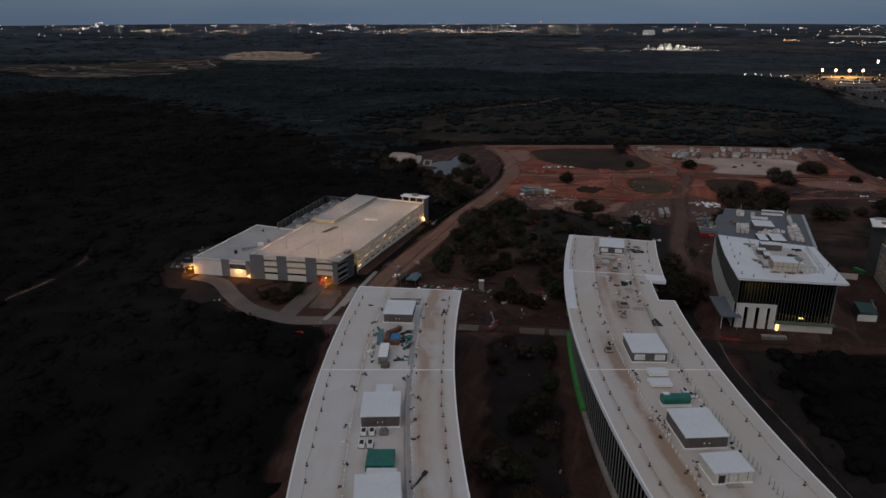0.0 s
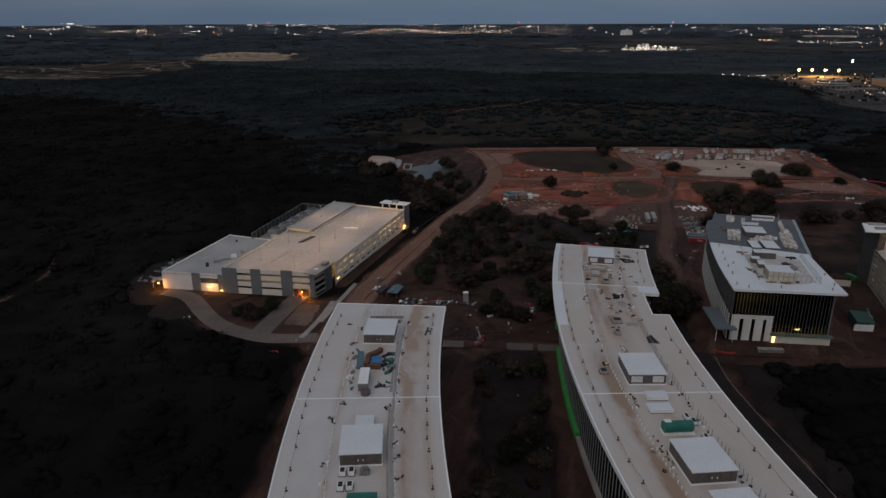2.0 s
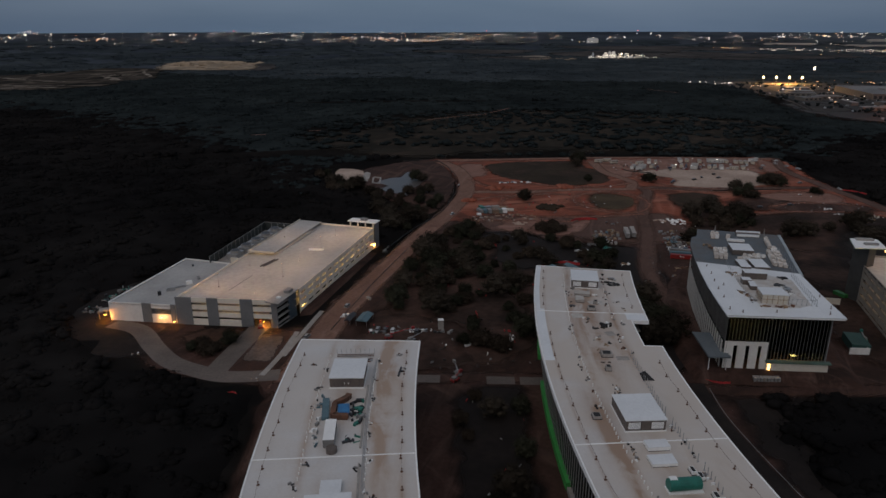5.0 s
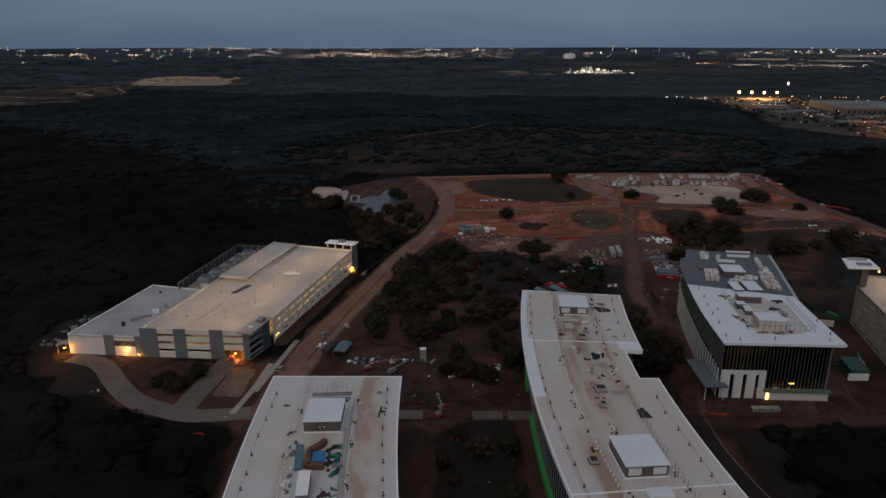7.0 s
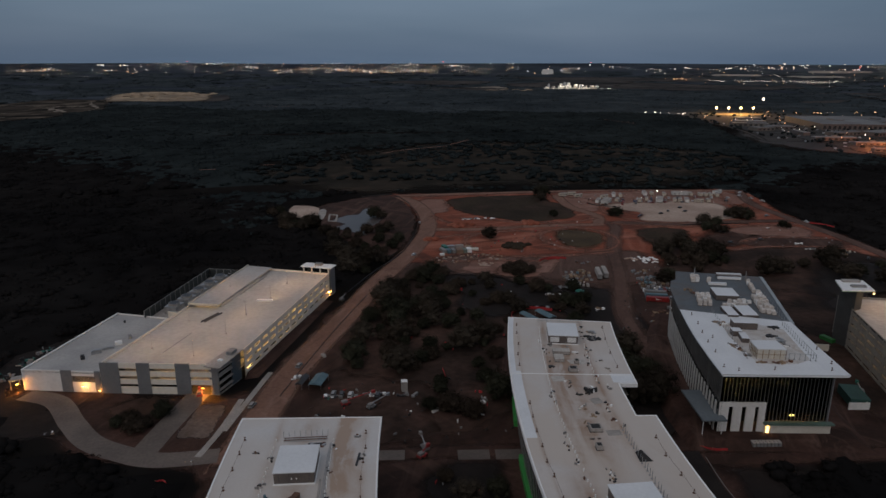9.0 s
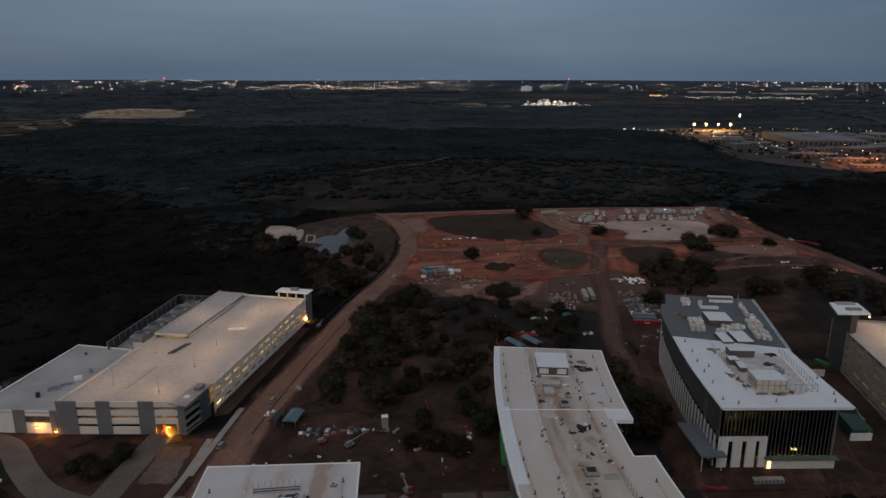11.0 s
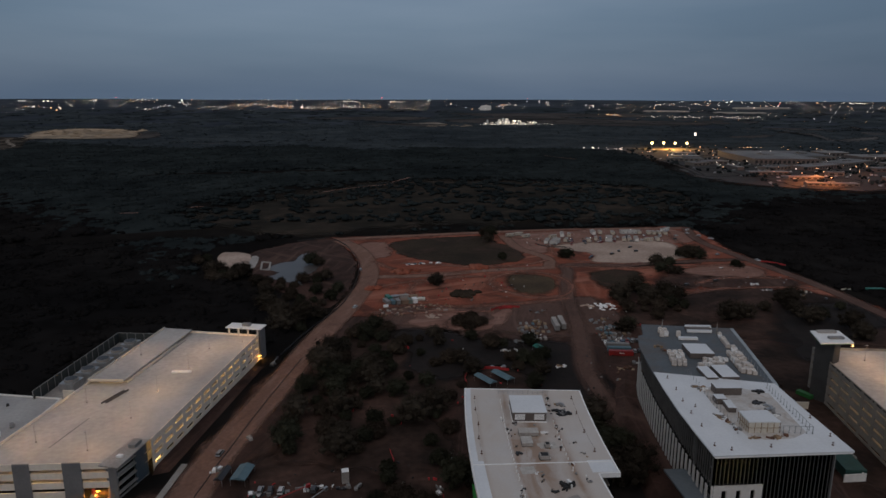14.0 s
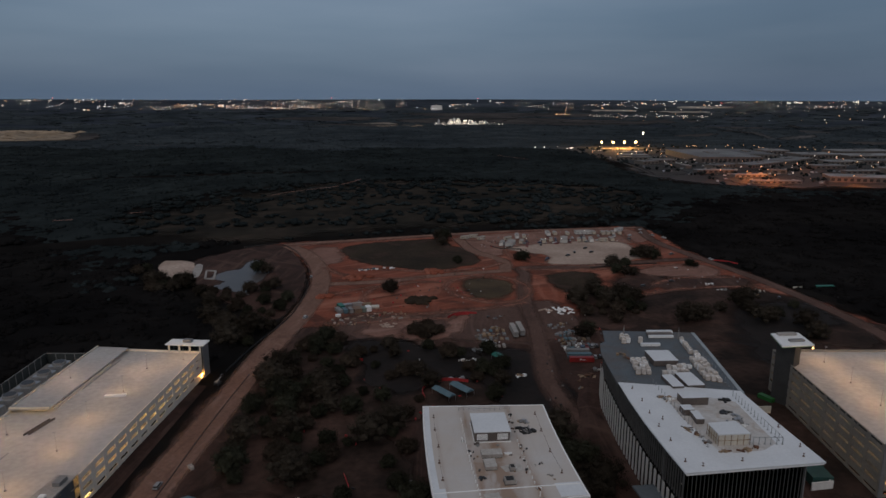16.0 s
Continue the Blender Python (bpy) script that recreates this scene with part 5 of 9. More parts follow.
# ---- trees ----
def tree_kind(seed, height, spread, leaf, label):
    """One tree at the origin: tapered trunk, limbs and a crown of leaf sprays with gaps and an uneven outline."""
    rng = random.Random(seed)
    ob = thing("tree", (0, 0, 0), label, "tree", "site trees")
    trunk, crown = Solid(), Solid()
    fork = height * 0.25
    trunk.tube((0, 0, -0.2), (0.1, 0, fork), 0.34, 0.22, 7)
    tips = []
    for i in range(11):
        a = 2 * math.pi * (i + rng.uniform(-.3, .3)) / 11 * 2.4
        r = spread * rng.uniform(0.3, 0.78)
        tip = (r * math.cos(a), r * math.sin(a), height * max(0.22, (0.88 - 0.85 * (r / spread) ** 2 * rng.uniform(0.3, 1.2))))
        trunk.tube((0.1, 0, fork * rng.uniform(0.7, 1)), tip, 0.14, 0.04, 5)
        tips.append(tip)
    tips.append((0.2, 0, height * 0.84))
    trunk.tube((0.1, 0, fork), tips[-1], 0.2, 0.05, 5)
    clumps = [(0, 0, height * 0.6, spread * 0.46)]
    for k in range(15):
        a, w = 2.4 * k + rng.uniform(-.3, .3), 1 - 1.6 * (k + 0.5) / 15
        q, r = spread * 0.70 * math.sqrt(max(0.0, 1 - w * w)) * rng.uniform(0.8, 1.15), spread * rng.uniform(0.24, 0.36)
        clumps.append((q * math.cos(a), q * math.sin(a), max(height * (0.40 + 0.36 * w), r * 0.6), r))
    crown.blob((0, 0, height * 0.40), spread * 0.68, rng, 0.56 * height / spread)
    for x, y, z, r in clumps:
        crown.blob((x, y, max(z - r * 0.2, r * 0.5)), r * 0.62, rng, 0.85)
        for k in range(210):
            d = Vector((rng.gauss(0, 1), rng.gauss(0, 1), rng.gauss(0, 0.9))).normalized() * (r * rng.uniform(0.55, 1.25))
            c = Vector((x, y, z)) + d
            if c.z < 0.25:
                continue
            q = rng.uniform(0.16, 0.4)
            crown.add([c + Vector([rng.uniform(-q, q) for _ in range(3)]) for _ in range(3)], [(0, 1, 2)])
    part("trunk", trunk, BARK, ob)
    part("crown", crown, leaf, ob)
    return ob


TREES = [tree_kind(11 + i, h, w, LEAF[i % 3], t) for i, (h, w, t) in enumerate(((9.5, 6.2, "dark bushy live oak with uneven crown"), (7.0, 5.0, "brownish thin-leaved scrub tree"), (12.0, 7.4, "broad dark brown-leaved oak"), (7.0, 4.4, "small dark rounded juniper"), (5.0, 4.8, "low brown brushy thicket tree")))]
TREE_SPOTS = [(105, 556, 2), (107, 468, 4), (114, 471, 4), (101, 472, 4), (109, 477, 1), (104, 464, 4), (184, 690, 2), (290, 574, 2), (300, 572, 0), (50.4, 473, 0), (57, 470, 1), (43, 466, 1), (227.2, 617, 2), (231, 615, 0), (330, 596, 2), (326, 600, 0), (334, 592, 2), (289, 551, 2), (293, 548, 2), (350, 558, 0), (354, 556, 1), (266, 450, 2), (274, 446, 2), (262, 444, 2), (270, 456, 0),
              (233, 487, 2), (194, 443, 0), (190, 440, 2), (176, 622, 3), (193, 712, 0), (190, 716, 2), (20, 640, 0), (26, 636, 2), (23, 642, 1), (-36, 622, 0), (-30, 610, 2), (-62, 668, 0), (-68, 660, 1), (-46, 612, 0), (-52, 606, 1), (338, 590, 0), (283, 556, 0),
              (-78, 306, 1), (-85, 309, 1), (-74, 313, 3), (-89, 307, 3), (-81, 302, 1)]
rng = random.Random(4)
SINGLE = len(TREE_SPOTS)


def in_poly(x, y, poly):
    inside, j = False, len(poly) - 1
    for i in range(len(poly)):
        (xi, yi), (xj, yj) = poly[i], poly[j]
        if (yi > y) != (yj > y) and x < (xj - xi) * (y - yi) / (yj - yi) + xi:
            inside = not inside
        j = i
    return inside


def fill(poly, n, apart, kinds=(0, 1, 2, 3, 4), keep_off=()):
    """Spread n trees over a stretch of ground, no closer than apart."""
    xs, ys = [p[0] for p in poly], [p[1] for p in poly]
    got, tries = [], 0
    while len(got) < n and tries < 6000:
        tries += 1
        x, y = rng.uniform(min(xs), max(xs)), rng.uniform(min(ys), max(ys))
        if not in_poly(x, y, poly) or any((x - a) ** 2 + (y - b) ** 2 < apart ** 2 for a, b in got):
            continue
        if any((x - a) ** 2 + (y - b) ** 2 < r * r for a, b, r in keep_off):
            continue
        got.append((x, y))
        TREE_SPOTS.append((x, y, rng.choice(kinds)))


fill(SCRUB, 88, 6.0, keep_off=((92, 390, 12), (101, 391, 11), (61, 440, 5), (20, 319, 6), (115, 425, 6), (131, 421, 6), (37, 333, 7), (56, 420, 7), (50, 400, 6)))
fill(SCRUB_2, 24, 7.5)
fill([(108, 292), (122, 296), (127, 320), (128, 344), (120, 346), (113, 318)], 11, 5.5, (0, 2, 4))
fill([(207, 476), (226, 450), (250, 470), (262, 496), (238, 514), (216, 500)], 17, 7, (0, 2, 1), ((199, 485, 13),))
fill([(292, 462), (330, 472), (352, 440), (350, 400), (312, 392)], 9, 10, (0, 2))
fill([(-14, 520), (-4, 470), (4, 466), (20, 500), (32, 530), (38, 556), (30, 590), (2, 592), (-22, 604)], 36, 6.5)
fill([(-34, 626), (-22, 606), (-44, 596), (-64, 622), (-56, 632)], 9, 7)
for i, (x, y, k) in enumerate(TREE_SPOTS):
    t = copy_thing(TREES[k], pose(x, y, 0, 0, 0, rng.uniform(0, 360)))
    f = rng.uniform(0.55, 1.3) * (1.05 if x > 200 or i < SINGLE else 1.0)
    t.scale = (f, f, f * rng.uniform(0.85, 1.1))
for i, t in enumerate(TREES):
    t.location = (22 + 9 * i, 392 + 11 * i, 0)


# ---- far woods ----
SITE = [(-26, 745), (50, 752), (255, 746), (412, 722), (394, 600), (384, 440), (372, 375), (310, 335), (300, 330), (300, 246), (240, 246), (198, 244), (165, 246), (140, 246), (133, 230), (130, 195), (133, 40), (-54, 40), (-56, 262), (-66, 272), (-96, 282), (-124, 300), (-156, 332), (-156, 374), (-126, 410), (-84, 476), (-8, 462), (6, 500), (-5, 540), (-40, 598), (-72, 640), (-68, 716)]
TOWN = [(790, 1500), (690, 1230), (655, 1000), (800, 860), (1200, 760), (1500, 760), (1600, 1000), (1560, 1330), (1300, 1450), (1150, 1640), (1010, 1760), (800, 1760)]
QUARRY_PLAN = [(-1400, 1900), (-1160, 1800), (-1040, 1690), (-940, 1620), (-760, 1630), (-660, 1760), (-690, 1890), (-640, 1990), (-720, 2270), (-680, 2360), (-480, 2330), (-390, 2370), (-420, 2700), (-540, 2860), (-736, 3020), (-870, 2860), (-990, 2560), (-1040, 2400), (-1080, 2250), (-1400, 2200)]


def polar(az, d):
    return d * math.sin(radians(az)), 60 + d * math.cos(radians(az))


FAR_FIELDS = [[polar(*q) for q in pts] for pts in ([(38.5, 2834), (41.4, 2776), (42.9, 2395), (42.2, 2400), (41.0, 2700)], [(44.1, 2939), (46.4, 2885), (46.0, 2760), (44.6, 2800)], [(44.4, 2430), (43.0, 2370), (42.9, 2500), (44.9, 2700), (45.4, 2640)], [(34.9, 2483), (38.2, 2682), (38.6, 2600), (37.0, 2420)], [(7.2, 3136), (10.4, 3204), (13.1, 3039), (10, 3060)], [(10.4, 3190), (12.2, 3260), (13.4, 3150), (12, 3140)], [(14.3, 3080), (15, 3120), (15.4, 3060)], [(46, 2350), (50, 2420), (51, 2330), (48, 2260)], [(13.5, 3420), (18, 3560), (24, 3600), (30, 3460), (34, 3360), (33.5, 3180), (28, 3060), (22, 3140), (17, 3200), (14, 3240)], [(2, 3560), (7, 3640), (12, 3560), (11, 3380), (6, 3400)], [(14, 3900), (22, 3960), (30, 3880), (29, 3720), (20, 3700), (15, 3740)])]


def wooded(X, Y):
    """How densely the place is wooded: below 0 open, above 0 woods; and how far it belongs to the open brush."""
    r = math.hypot(X, Y - 60)
    brush = max(0.0, 1 - ((X - 210) / 340) ** 2 - ((Y - 940) / 250) ** 2)
    dx, dy = (5 * noise.noise((X / 13, Y / 13, 20.0)), 6 * noise.noise((X / 13, Y / 13, 30.0))) if r < 900 else (0.0, 0.0)
    if in_poly(X + dx, Y + dy, SITE) or (r > 600 and (in_poly(X, Y, TOWN) or in_poly(X, Y, QUARRY_PLAN))) or (r < 500 and abs(X + 211) < 5 and 280 < Y < 445):
        return -1.0, brush
    open_ground = noise.noise((X / 210, Y / 210, 3.0)) + 0.5 * noise.noise((X / 70, Y / 70, 8.0))
    if (r > 3000 and open_ground > 0.1) or (r > 2200 and any(in_poly(X, Y, q) for q in FAR_FIELDS)):
        return -1.0, brush
    if brush > 0:
        return noise.noise((X / 34, Y / 34, 1.0)) + 0.35 * noise.noise((X / 120, Y / 120, 4.0)) + 0.34 - 0.30 * min(1.0, 1.7 * brush), brush
    return 1.0, brush


def wood_tone(X, Y, jitter):
    """Foliage tone of a place: haze painted in with distance, both sides darkened as by lens falloff."""
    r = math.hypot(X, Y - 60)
    # the last two terms paint lens falloff: darker foliage to left and right
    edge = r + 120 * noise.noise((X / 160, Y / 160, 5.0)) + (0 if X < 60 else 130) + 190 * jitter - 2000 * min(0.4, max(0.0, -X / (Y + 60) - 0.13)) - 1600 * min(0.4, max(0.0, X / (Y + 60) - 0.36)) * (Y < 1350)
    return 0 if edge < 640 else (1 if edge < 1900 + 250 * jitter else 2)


def build_woods():
    rg = np.random.default_rng(7)
    sorts = []
    for lumps, sprays in ((5, 70), (4, 40), (3, 16)):
        kinds = []
        for k in range(8):
            r, s = random.Random(100 + k + 20 * lumps), Solid()
            for _ in range(lumps):
                a, d = r.uniform(0, 6.28), r.uniform(0.1, 0.6)
                s.blob((d * math.cos(a), d * math.sin(a), r.uniform(0.35, 0.7) - 0.25 * d), r.uniform(0.30, 0.50), r, 0.8)
            for _ in range(sprays):
                a, q = r.uniform(0, 6.28), 1.0 * math.sqrt(r.random())
                c = Vector((q * math.cos(a), q * math.sin(a), (1.1 - 0.85 * q * q) * r.uniform(0.55, 1.05)))
                w = r.uniform(0.07, 0.15) if lumps > 3 else r.uniform(0.12, 0.25)
                s.add([c + Vector([r.uniform(-w, w) for _ in range(3)]) for _ in range(3)], [(0, 1, 2)])
            kinds.append((np.array(s.v), np.array(s.f)))
        sorts.append(kinds)
    bins = [[[], [], 0, WOODS, "dense dark oak woodland beside the site, with painted lens falloff at the sides"], [[], [], 0, WOODS_MID_HAZED, "brushy dark woodland beyond the site, tinted for haze"], [[], [], 0, WOODS_FAR_HAZED, "far dark woodland reaching towards the horizon, paled blue for haze"]]
    rings = [(60, 760, 9.6, 6.8, 0), (760, 1300, 14.0, 10.0, 1), (1300, 2100, 19, 13.5, 2), (2100, 3300, 36, 24, 2), (3300, 4200, 64, 40, 2)]
    for r0, r1, gap, size, sort in rings:
        # closed undergrowth below the crowns
        cell, keep, verts, faces = gap * 0.8, {}, [], ([], [], [])
        nx, ny = int(2.4 * r1 / cell), int((r1 + 60) / cell)

        def corner(i, j):
            if (i, j) not in keep:
                x, y = -1.1 * r1 + cell * (i + 0.35 * noise.noise((i * 0.7, j * 0.7, 2.0))), -60 + cell * (j + 0.35 * noise.noise((i * 0.7, j * 0.7, 6.0)))
                w, brush = wooded(x, y)
                keep[i, j] = len(verts)
                inner = 1.0 if r0 < 100 else min(1.0, max(0.0, (math.hypot(x, y - 60) - r0 + cell) / (2.5 * cell)))
                verts.append((x, y, land(x, y) + (-1.5 if w < 0.05 or brush > 0.04 else -1.5 + (1.5 + min(size * 0.28, 3.4)) * inner * (1 + 0.6 * noise.noise((x / (1.7 * gap), y / (1.7 * gap), 9.0))))))
            return keep[i, j]

        for i in range(nx):
            x = -1.1 * r1 + cell * (i + 0.5)
            for j in range(ny):
                y = -60 + cell * (j + 0.5)
                if not r0 - cell <= math.hypot(x, y - 60) < r1 + 3.0 * cell or abs(x) > (0.78 if x < 0 else (1.0 if y < 700 else 1.35)) * (y + 60) + 110:
                    continue
                q = (corner(i, j), corner(i + 1, j), corner(i + 1, j + 1), corner(i, j + 1))
                if max(verts[k][2] for k in q) > -1.0:
                    faces[wood_tone(x, y, 0.7 * noise.noise((x / 30, y / 30, 3.0)))].extend([(q[0], q[1], q[2]), (q[0], q[2], q[3])])
        for g, fs in zip(bins, faces):
            if fs:
                g[0].append(np.array(verts))
                g[1].append(np.array(fs) + g[2])
                g[2] += len(verts)
        for x in np.arange(-r1, 1.2 * r1, gap):
            for y in np.arange(-60, r1, gap):
                X, Y = x + rg.uniform(-.5, .5) * gap, y + rg.uniform(-.5, .5) * gap
                r = math.hypot(X, Y - 60)
                if not r0 <= r < r1 or abs(X) > (0.78 if X < 0 else (1.0 if Y < 700 else 1.35)) * (Y + 60) + 110:
                    continue
                w, brush = wooded(X, Y)
                if w < 0:
                    continue
                v, f = sorts[sort][rg.integers(8)]
                a, sc = rg.uniform(0, 6.28), size * rg.uniform(0.6, 1.2) * (0.85 if brush > 0.12 else 1)
                c, s = math.cos(a), math.sin(a)
                h = min(sc * rg.uniform(0.5, 0.75), 7)
                g = bins[1 if brush > 0.25 else wood_tone(X, Y, rg.uniform(-0.6, 0.6))]
                g[0].append(np.stack([X + sc * (c * v[:, 0] - s * v[:, 1]), Y + sc * (s * v[:, 0] + c * v[:, 1]), land(X, Y) + h * (v[:, 2] - 0.1)], 1))
                g[1].append(f + g[2])
                g[2] += len(v)
    for vs, fs, _, material, text in bins:
        V, F = np.concatenate(vs), np.concatenate(fs)
        me = bpy.data.meshes.new("woods")
        me.vertices.add(len(V))
        me.vertices.foreach_set("co", V.astype(np.float32).ravel())
        me.loops.add(len(F) * 3)
        me.loops.foreach_set("vertex_index", F.astype(np.int32).ravel())
        me.polygons.add(len(F))
        me.polygons.foreach_set("loop_start", np.arange(0, len(F) * 3, 3, dtype=np.int32))
        me.polygons.foreach_set("use_smooth", np.ones(len(F), dtype=bool))
        me.update(calc_edges=True)
        me.materials.append(material)
        tagged(new("woods", me), text, "woodland", kind="stuff")


build_woods()


# ---- on the roofs ----
def penthouse(bow, y, off, w, l, h, wall, louvres, label, door=False):
    """A plant room on a roof: curb, walls, oversailing lid, louvres in its south face."""
    x0, y0 = bow.at(y, off)
    t = bow.turn(y)
    m = Matrix.Rotation(radians(t), 4, "Z")
    ob = thing("rooftop_penthouse", (x0, y0, ROOF), label, "plant room", "rooftop plant rooms")

    def loc(s):
        s.v = [tuple(m @ Vector(v) + Vector((x0, y0, ROOF))) for v in s.v]
        return s

    part("curb", loc(Solid().box(0, 0, 0, 0.35, w + 0.5, l + 0.5)), TRIM_WHITE, ob, "white membrane curb")
    part("wall_shell", loc(Solid().box(0, 0, 0.35, h, w, l)), wall, ob)
    part("lid", loc(Solid().box(0, 0, h, h + 0.25, w + 0.5, l + 0.5).box(0, 0, h + 0.25, h + 0.29, w + 0.1, l + 0.1)), ROOF_C, ob, "white flat lid")
    for i in range(4):
        part("wall_joint", loc(Solid().box(-w / 2 + w * (i + 0.5) / 4, -l / 2 - 0.03, 0.36, h - 0.05, 0.08, 0.06)), DARK_METAL, ob)
    if louvres:
        for sx in (-1, 1):
            lv = part("louvre_panel", loc(Solid().box(sx * w * 0.29, -l / 2 - 0.06, 0.9, h - 0.6, w * 0.3, 0.1)), TRIM_WHITE, ob, "pale louvre panel")
            for k in range(5):
                part("slat", loc(Solid().box(sx * w * 0.29, -l / 2 - 0.14, 1.05 + k * (h - 1.9) / 4, 1.13 + k * (h - 1.9) / 4, w * 0.28, 0.06)), GALV, lv)
    else:
        for sx in (-0.03, 0.03):
            part("wall_lamp", loc(Solid().box(sx * w * 2, -l / 2 - 0.1, h * 0.45, h * 0.55, 0.25, 0.2)), TRIM_WHITE, ob)
    if door:
        part("door", loc(Solid().box(-w * 0.3, -l / 2 - 0.05, 0.35, 2.5, 1.6, 0.1)), DARK_METAL, ob, "dark open doorway")
        part("step", loc(Solid().box(-w * 0.3 + 3, -l / 2 - 0.9, 0.0, 0.25, 4.0, 1.6)), CONCRETE, ob)
    return ob


for y, l in ((231, 12.4), (164, 12.4), (127, 12.4)):
    penthouse(BOW_A, y, 0.0, 10.4, l, 3.5, BROWN_PANEL, False, "brown-walled plant room with flat white lid")
for y, l, lv in ((307.4, 12.6, True), (201.3, 13.6, True), (154.7, 13.2, False)):
    penthouse(BOW_B, y, 0.0, 11.2, l, 3.5, BROWN_PANEL, lv, "brown-walled plant room with flat white lid")
penthouse(BOW_B, 138.0, 0.0, 9.6, 7.6, 3.2, CREAM_WALL, False, "cream-walled plant room with dark doorway", door=True)

POST = Solid().box(0, 0, 0, 0.8, 0.24, 0.24).box(0, 0, 0.8, 0.9, 0.3, 0.3).mesh("post", TRIM_WHITE)
STAKE = Solid().box(0, 0, 0, 2.4, 0.12, 0.12).box(0, 0, 0, 0.12, 0.5, 0.5).mesh("post", GALV)
CONE = Solid().tube((0, 0, 0.02), (0, 0, 0.14), 0.42, 0.36, 8).tube((0, 0, 0.14), (0, 0, 1.1), 0.10, 0.07, 6).box(0, 0, 0.75, 1.05, 0.34, 0.34).mesh("stanchion", RUST)


def post_row(bow, off, ya, yb, gap, mesh, label, seed, rail=None):
    r = random.Random(seed)
    ob = thing("screen_post_row", (*bow.at((ya + yb) / 2, off), ROOF), label, "post row", "rooftop post rows")
    o = ob.location
    y = ya
    while y < yb:
        if r.random() > 0.1:
            p = new("post", mesh)
            p.parent = ob
            x, yy = bow.at(y, off + r.uniform(-0.12, 0.12))
            p.matrix_basis = Matrix.Translation((x - o.x, yy - o.y, 0)) @ Matrix.Rotation(radians(bow.turn(y) + r.uniform(-6, 6)), 4, "Z") @ Matrix.Diagonal((1, 1, r.uniform(0.8, 1.05), 1))
        y += gap * r.uniform(0.9, 1.1)
    if rail:
        s = Solid()
        bow.band(s, ya, yb, off - 0.25 + rail, off + 0.25 + rail, ROOF, ROOF + 0.3)
        part("curb_rail", s, TRIM_WHITE, ob, "low white curb")
    return ob


post_row(BOW_A, -8.3, 124, 246, 2.0, POST, "row of short white screen posts on the roof", 1)
post_row(BOW_A, 8.3, 124, 246, 2.0, POST, "row of short white screen posts on the roof", 2)
post_row(BOW_B, -8.6, 126, 318, 2.1, POST, "row of short white screen posts on the roof", 3)
post_row(BOW_B, 8.6, 126, 240, 1.9, STAKE, "row of thin bare steel posts on the roof", 4)
post_row(BOW_B, 8.0, 272, 318, 2.6, POST, "row of short white screen posts on the roof", 5)
s = Solid()
BOW_A.band(s, 124, 186, 6.3, 6.8, ROOF, ROOF + 0.45)
BOW_A.band(s, 193, 226, 6.3, 6.8, ROOF, ROOF + 0.45)
whole("duct_run", s, CONCRETE, "long low pale duct along the roof", "duct", at=(*BOW_A.at(170, 6.5), ROOF))
s = Solid()
for k in range(3):
    BOW_A.band(s, 124, 244, 7.3 + 0.35 * k, 7.42 + 0.35 * k, ROOF, ROOF + 0.16)
whole("conduit_run", s, GALV, "bundle of thin steel conduits along the roof", "conduit", at=(*BOW_A.at(170, 7.6), ROOF))


def warning_line(bow, off, ya, yb, gap, seed):
    r = random.Random(seed)
    ob = thing("warning_line", (*bow.at((ya + yb) / 2, off), ROOF), "line of weighted red-tipped stanchions with slack rope", "warning line", "roof edge warning lines")
    o = ob.location
    pts, y = [], ya
    while y < yb:
        x, yy = bow.at(y, off + r.uniform(-0.35, 0.35))
        p = new("stanchion", CONE)
        p.parent = ob
        p.matrix_basis = Matrix.Translation((x - o.x, yy - o.y, 0)) @ Matrix.Rotation(r.uniform(0, 3), 4, "Z")
        pts.append((x, yy))
        y += gap * r.uniform(0.8, 1.25)
    s = Solid()
    for a, b in zip(pts, pts[1:]):
        m = mixp(a, b, 0.5)
        s.bar((*a, ROOF + 0.9), (*m, ROOF + 0.7), 0.05, 0.05).bar((*m, ROOF + 0.7), (*b, ROOF + 0.9), 0.05, 0.05)
    part("rope", s, RUST, ob, "thin dark rope")


warning_line(BOW_A, -17.6, 120, 252, 7.5, 1)
warning_line(BOW_A, 17.4, 120, 254, 7.0, 2)
warning_line(BOW_B, -17.2, 122, 256, 7.5, 3)
warning_line(BOW_B, -17.6, 282, 322, 9, 4)
warning_line(BOW_B, 16.6, 122, 240, 8.5, 5)
warning_line(BOW_B, 17.0, 282, 322, 12, 6)


def fan_unit(x, y, z, turn, lx=1.5, ly=2.2, h=1.3, body=None, group="small fan units"):
    """A packaged fan unit: casing with a dark round fan in its top."""
    ob = thing("fan_unit", (x, y, z), "small pale metal fan unit with dark fan grille", "fan unit", group)
    part("skid", Solid().box(x, y, z, z + 0.15, lx + 0.3, ly + 0.3, turn), DARK_METAL, ob)
    part("casing", Solid().box(x, y, z + 0.15, z + h, lx, ly, turn), body or TRIM_WHITE, ob)
    part("grille", Solid().box(x, y, z + h, z + h + 0.05, lx * 0.72, ly * 0.8, turn), BLACK_RUBBER, ob)
    return ob


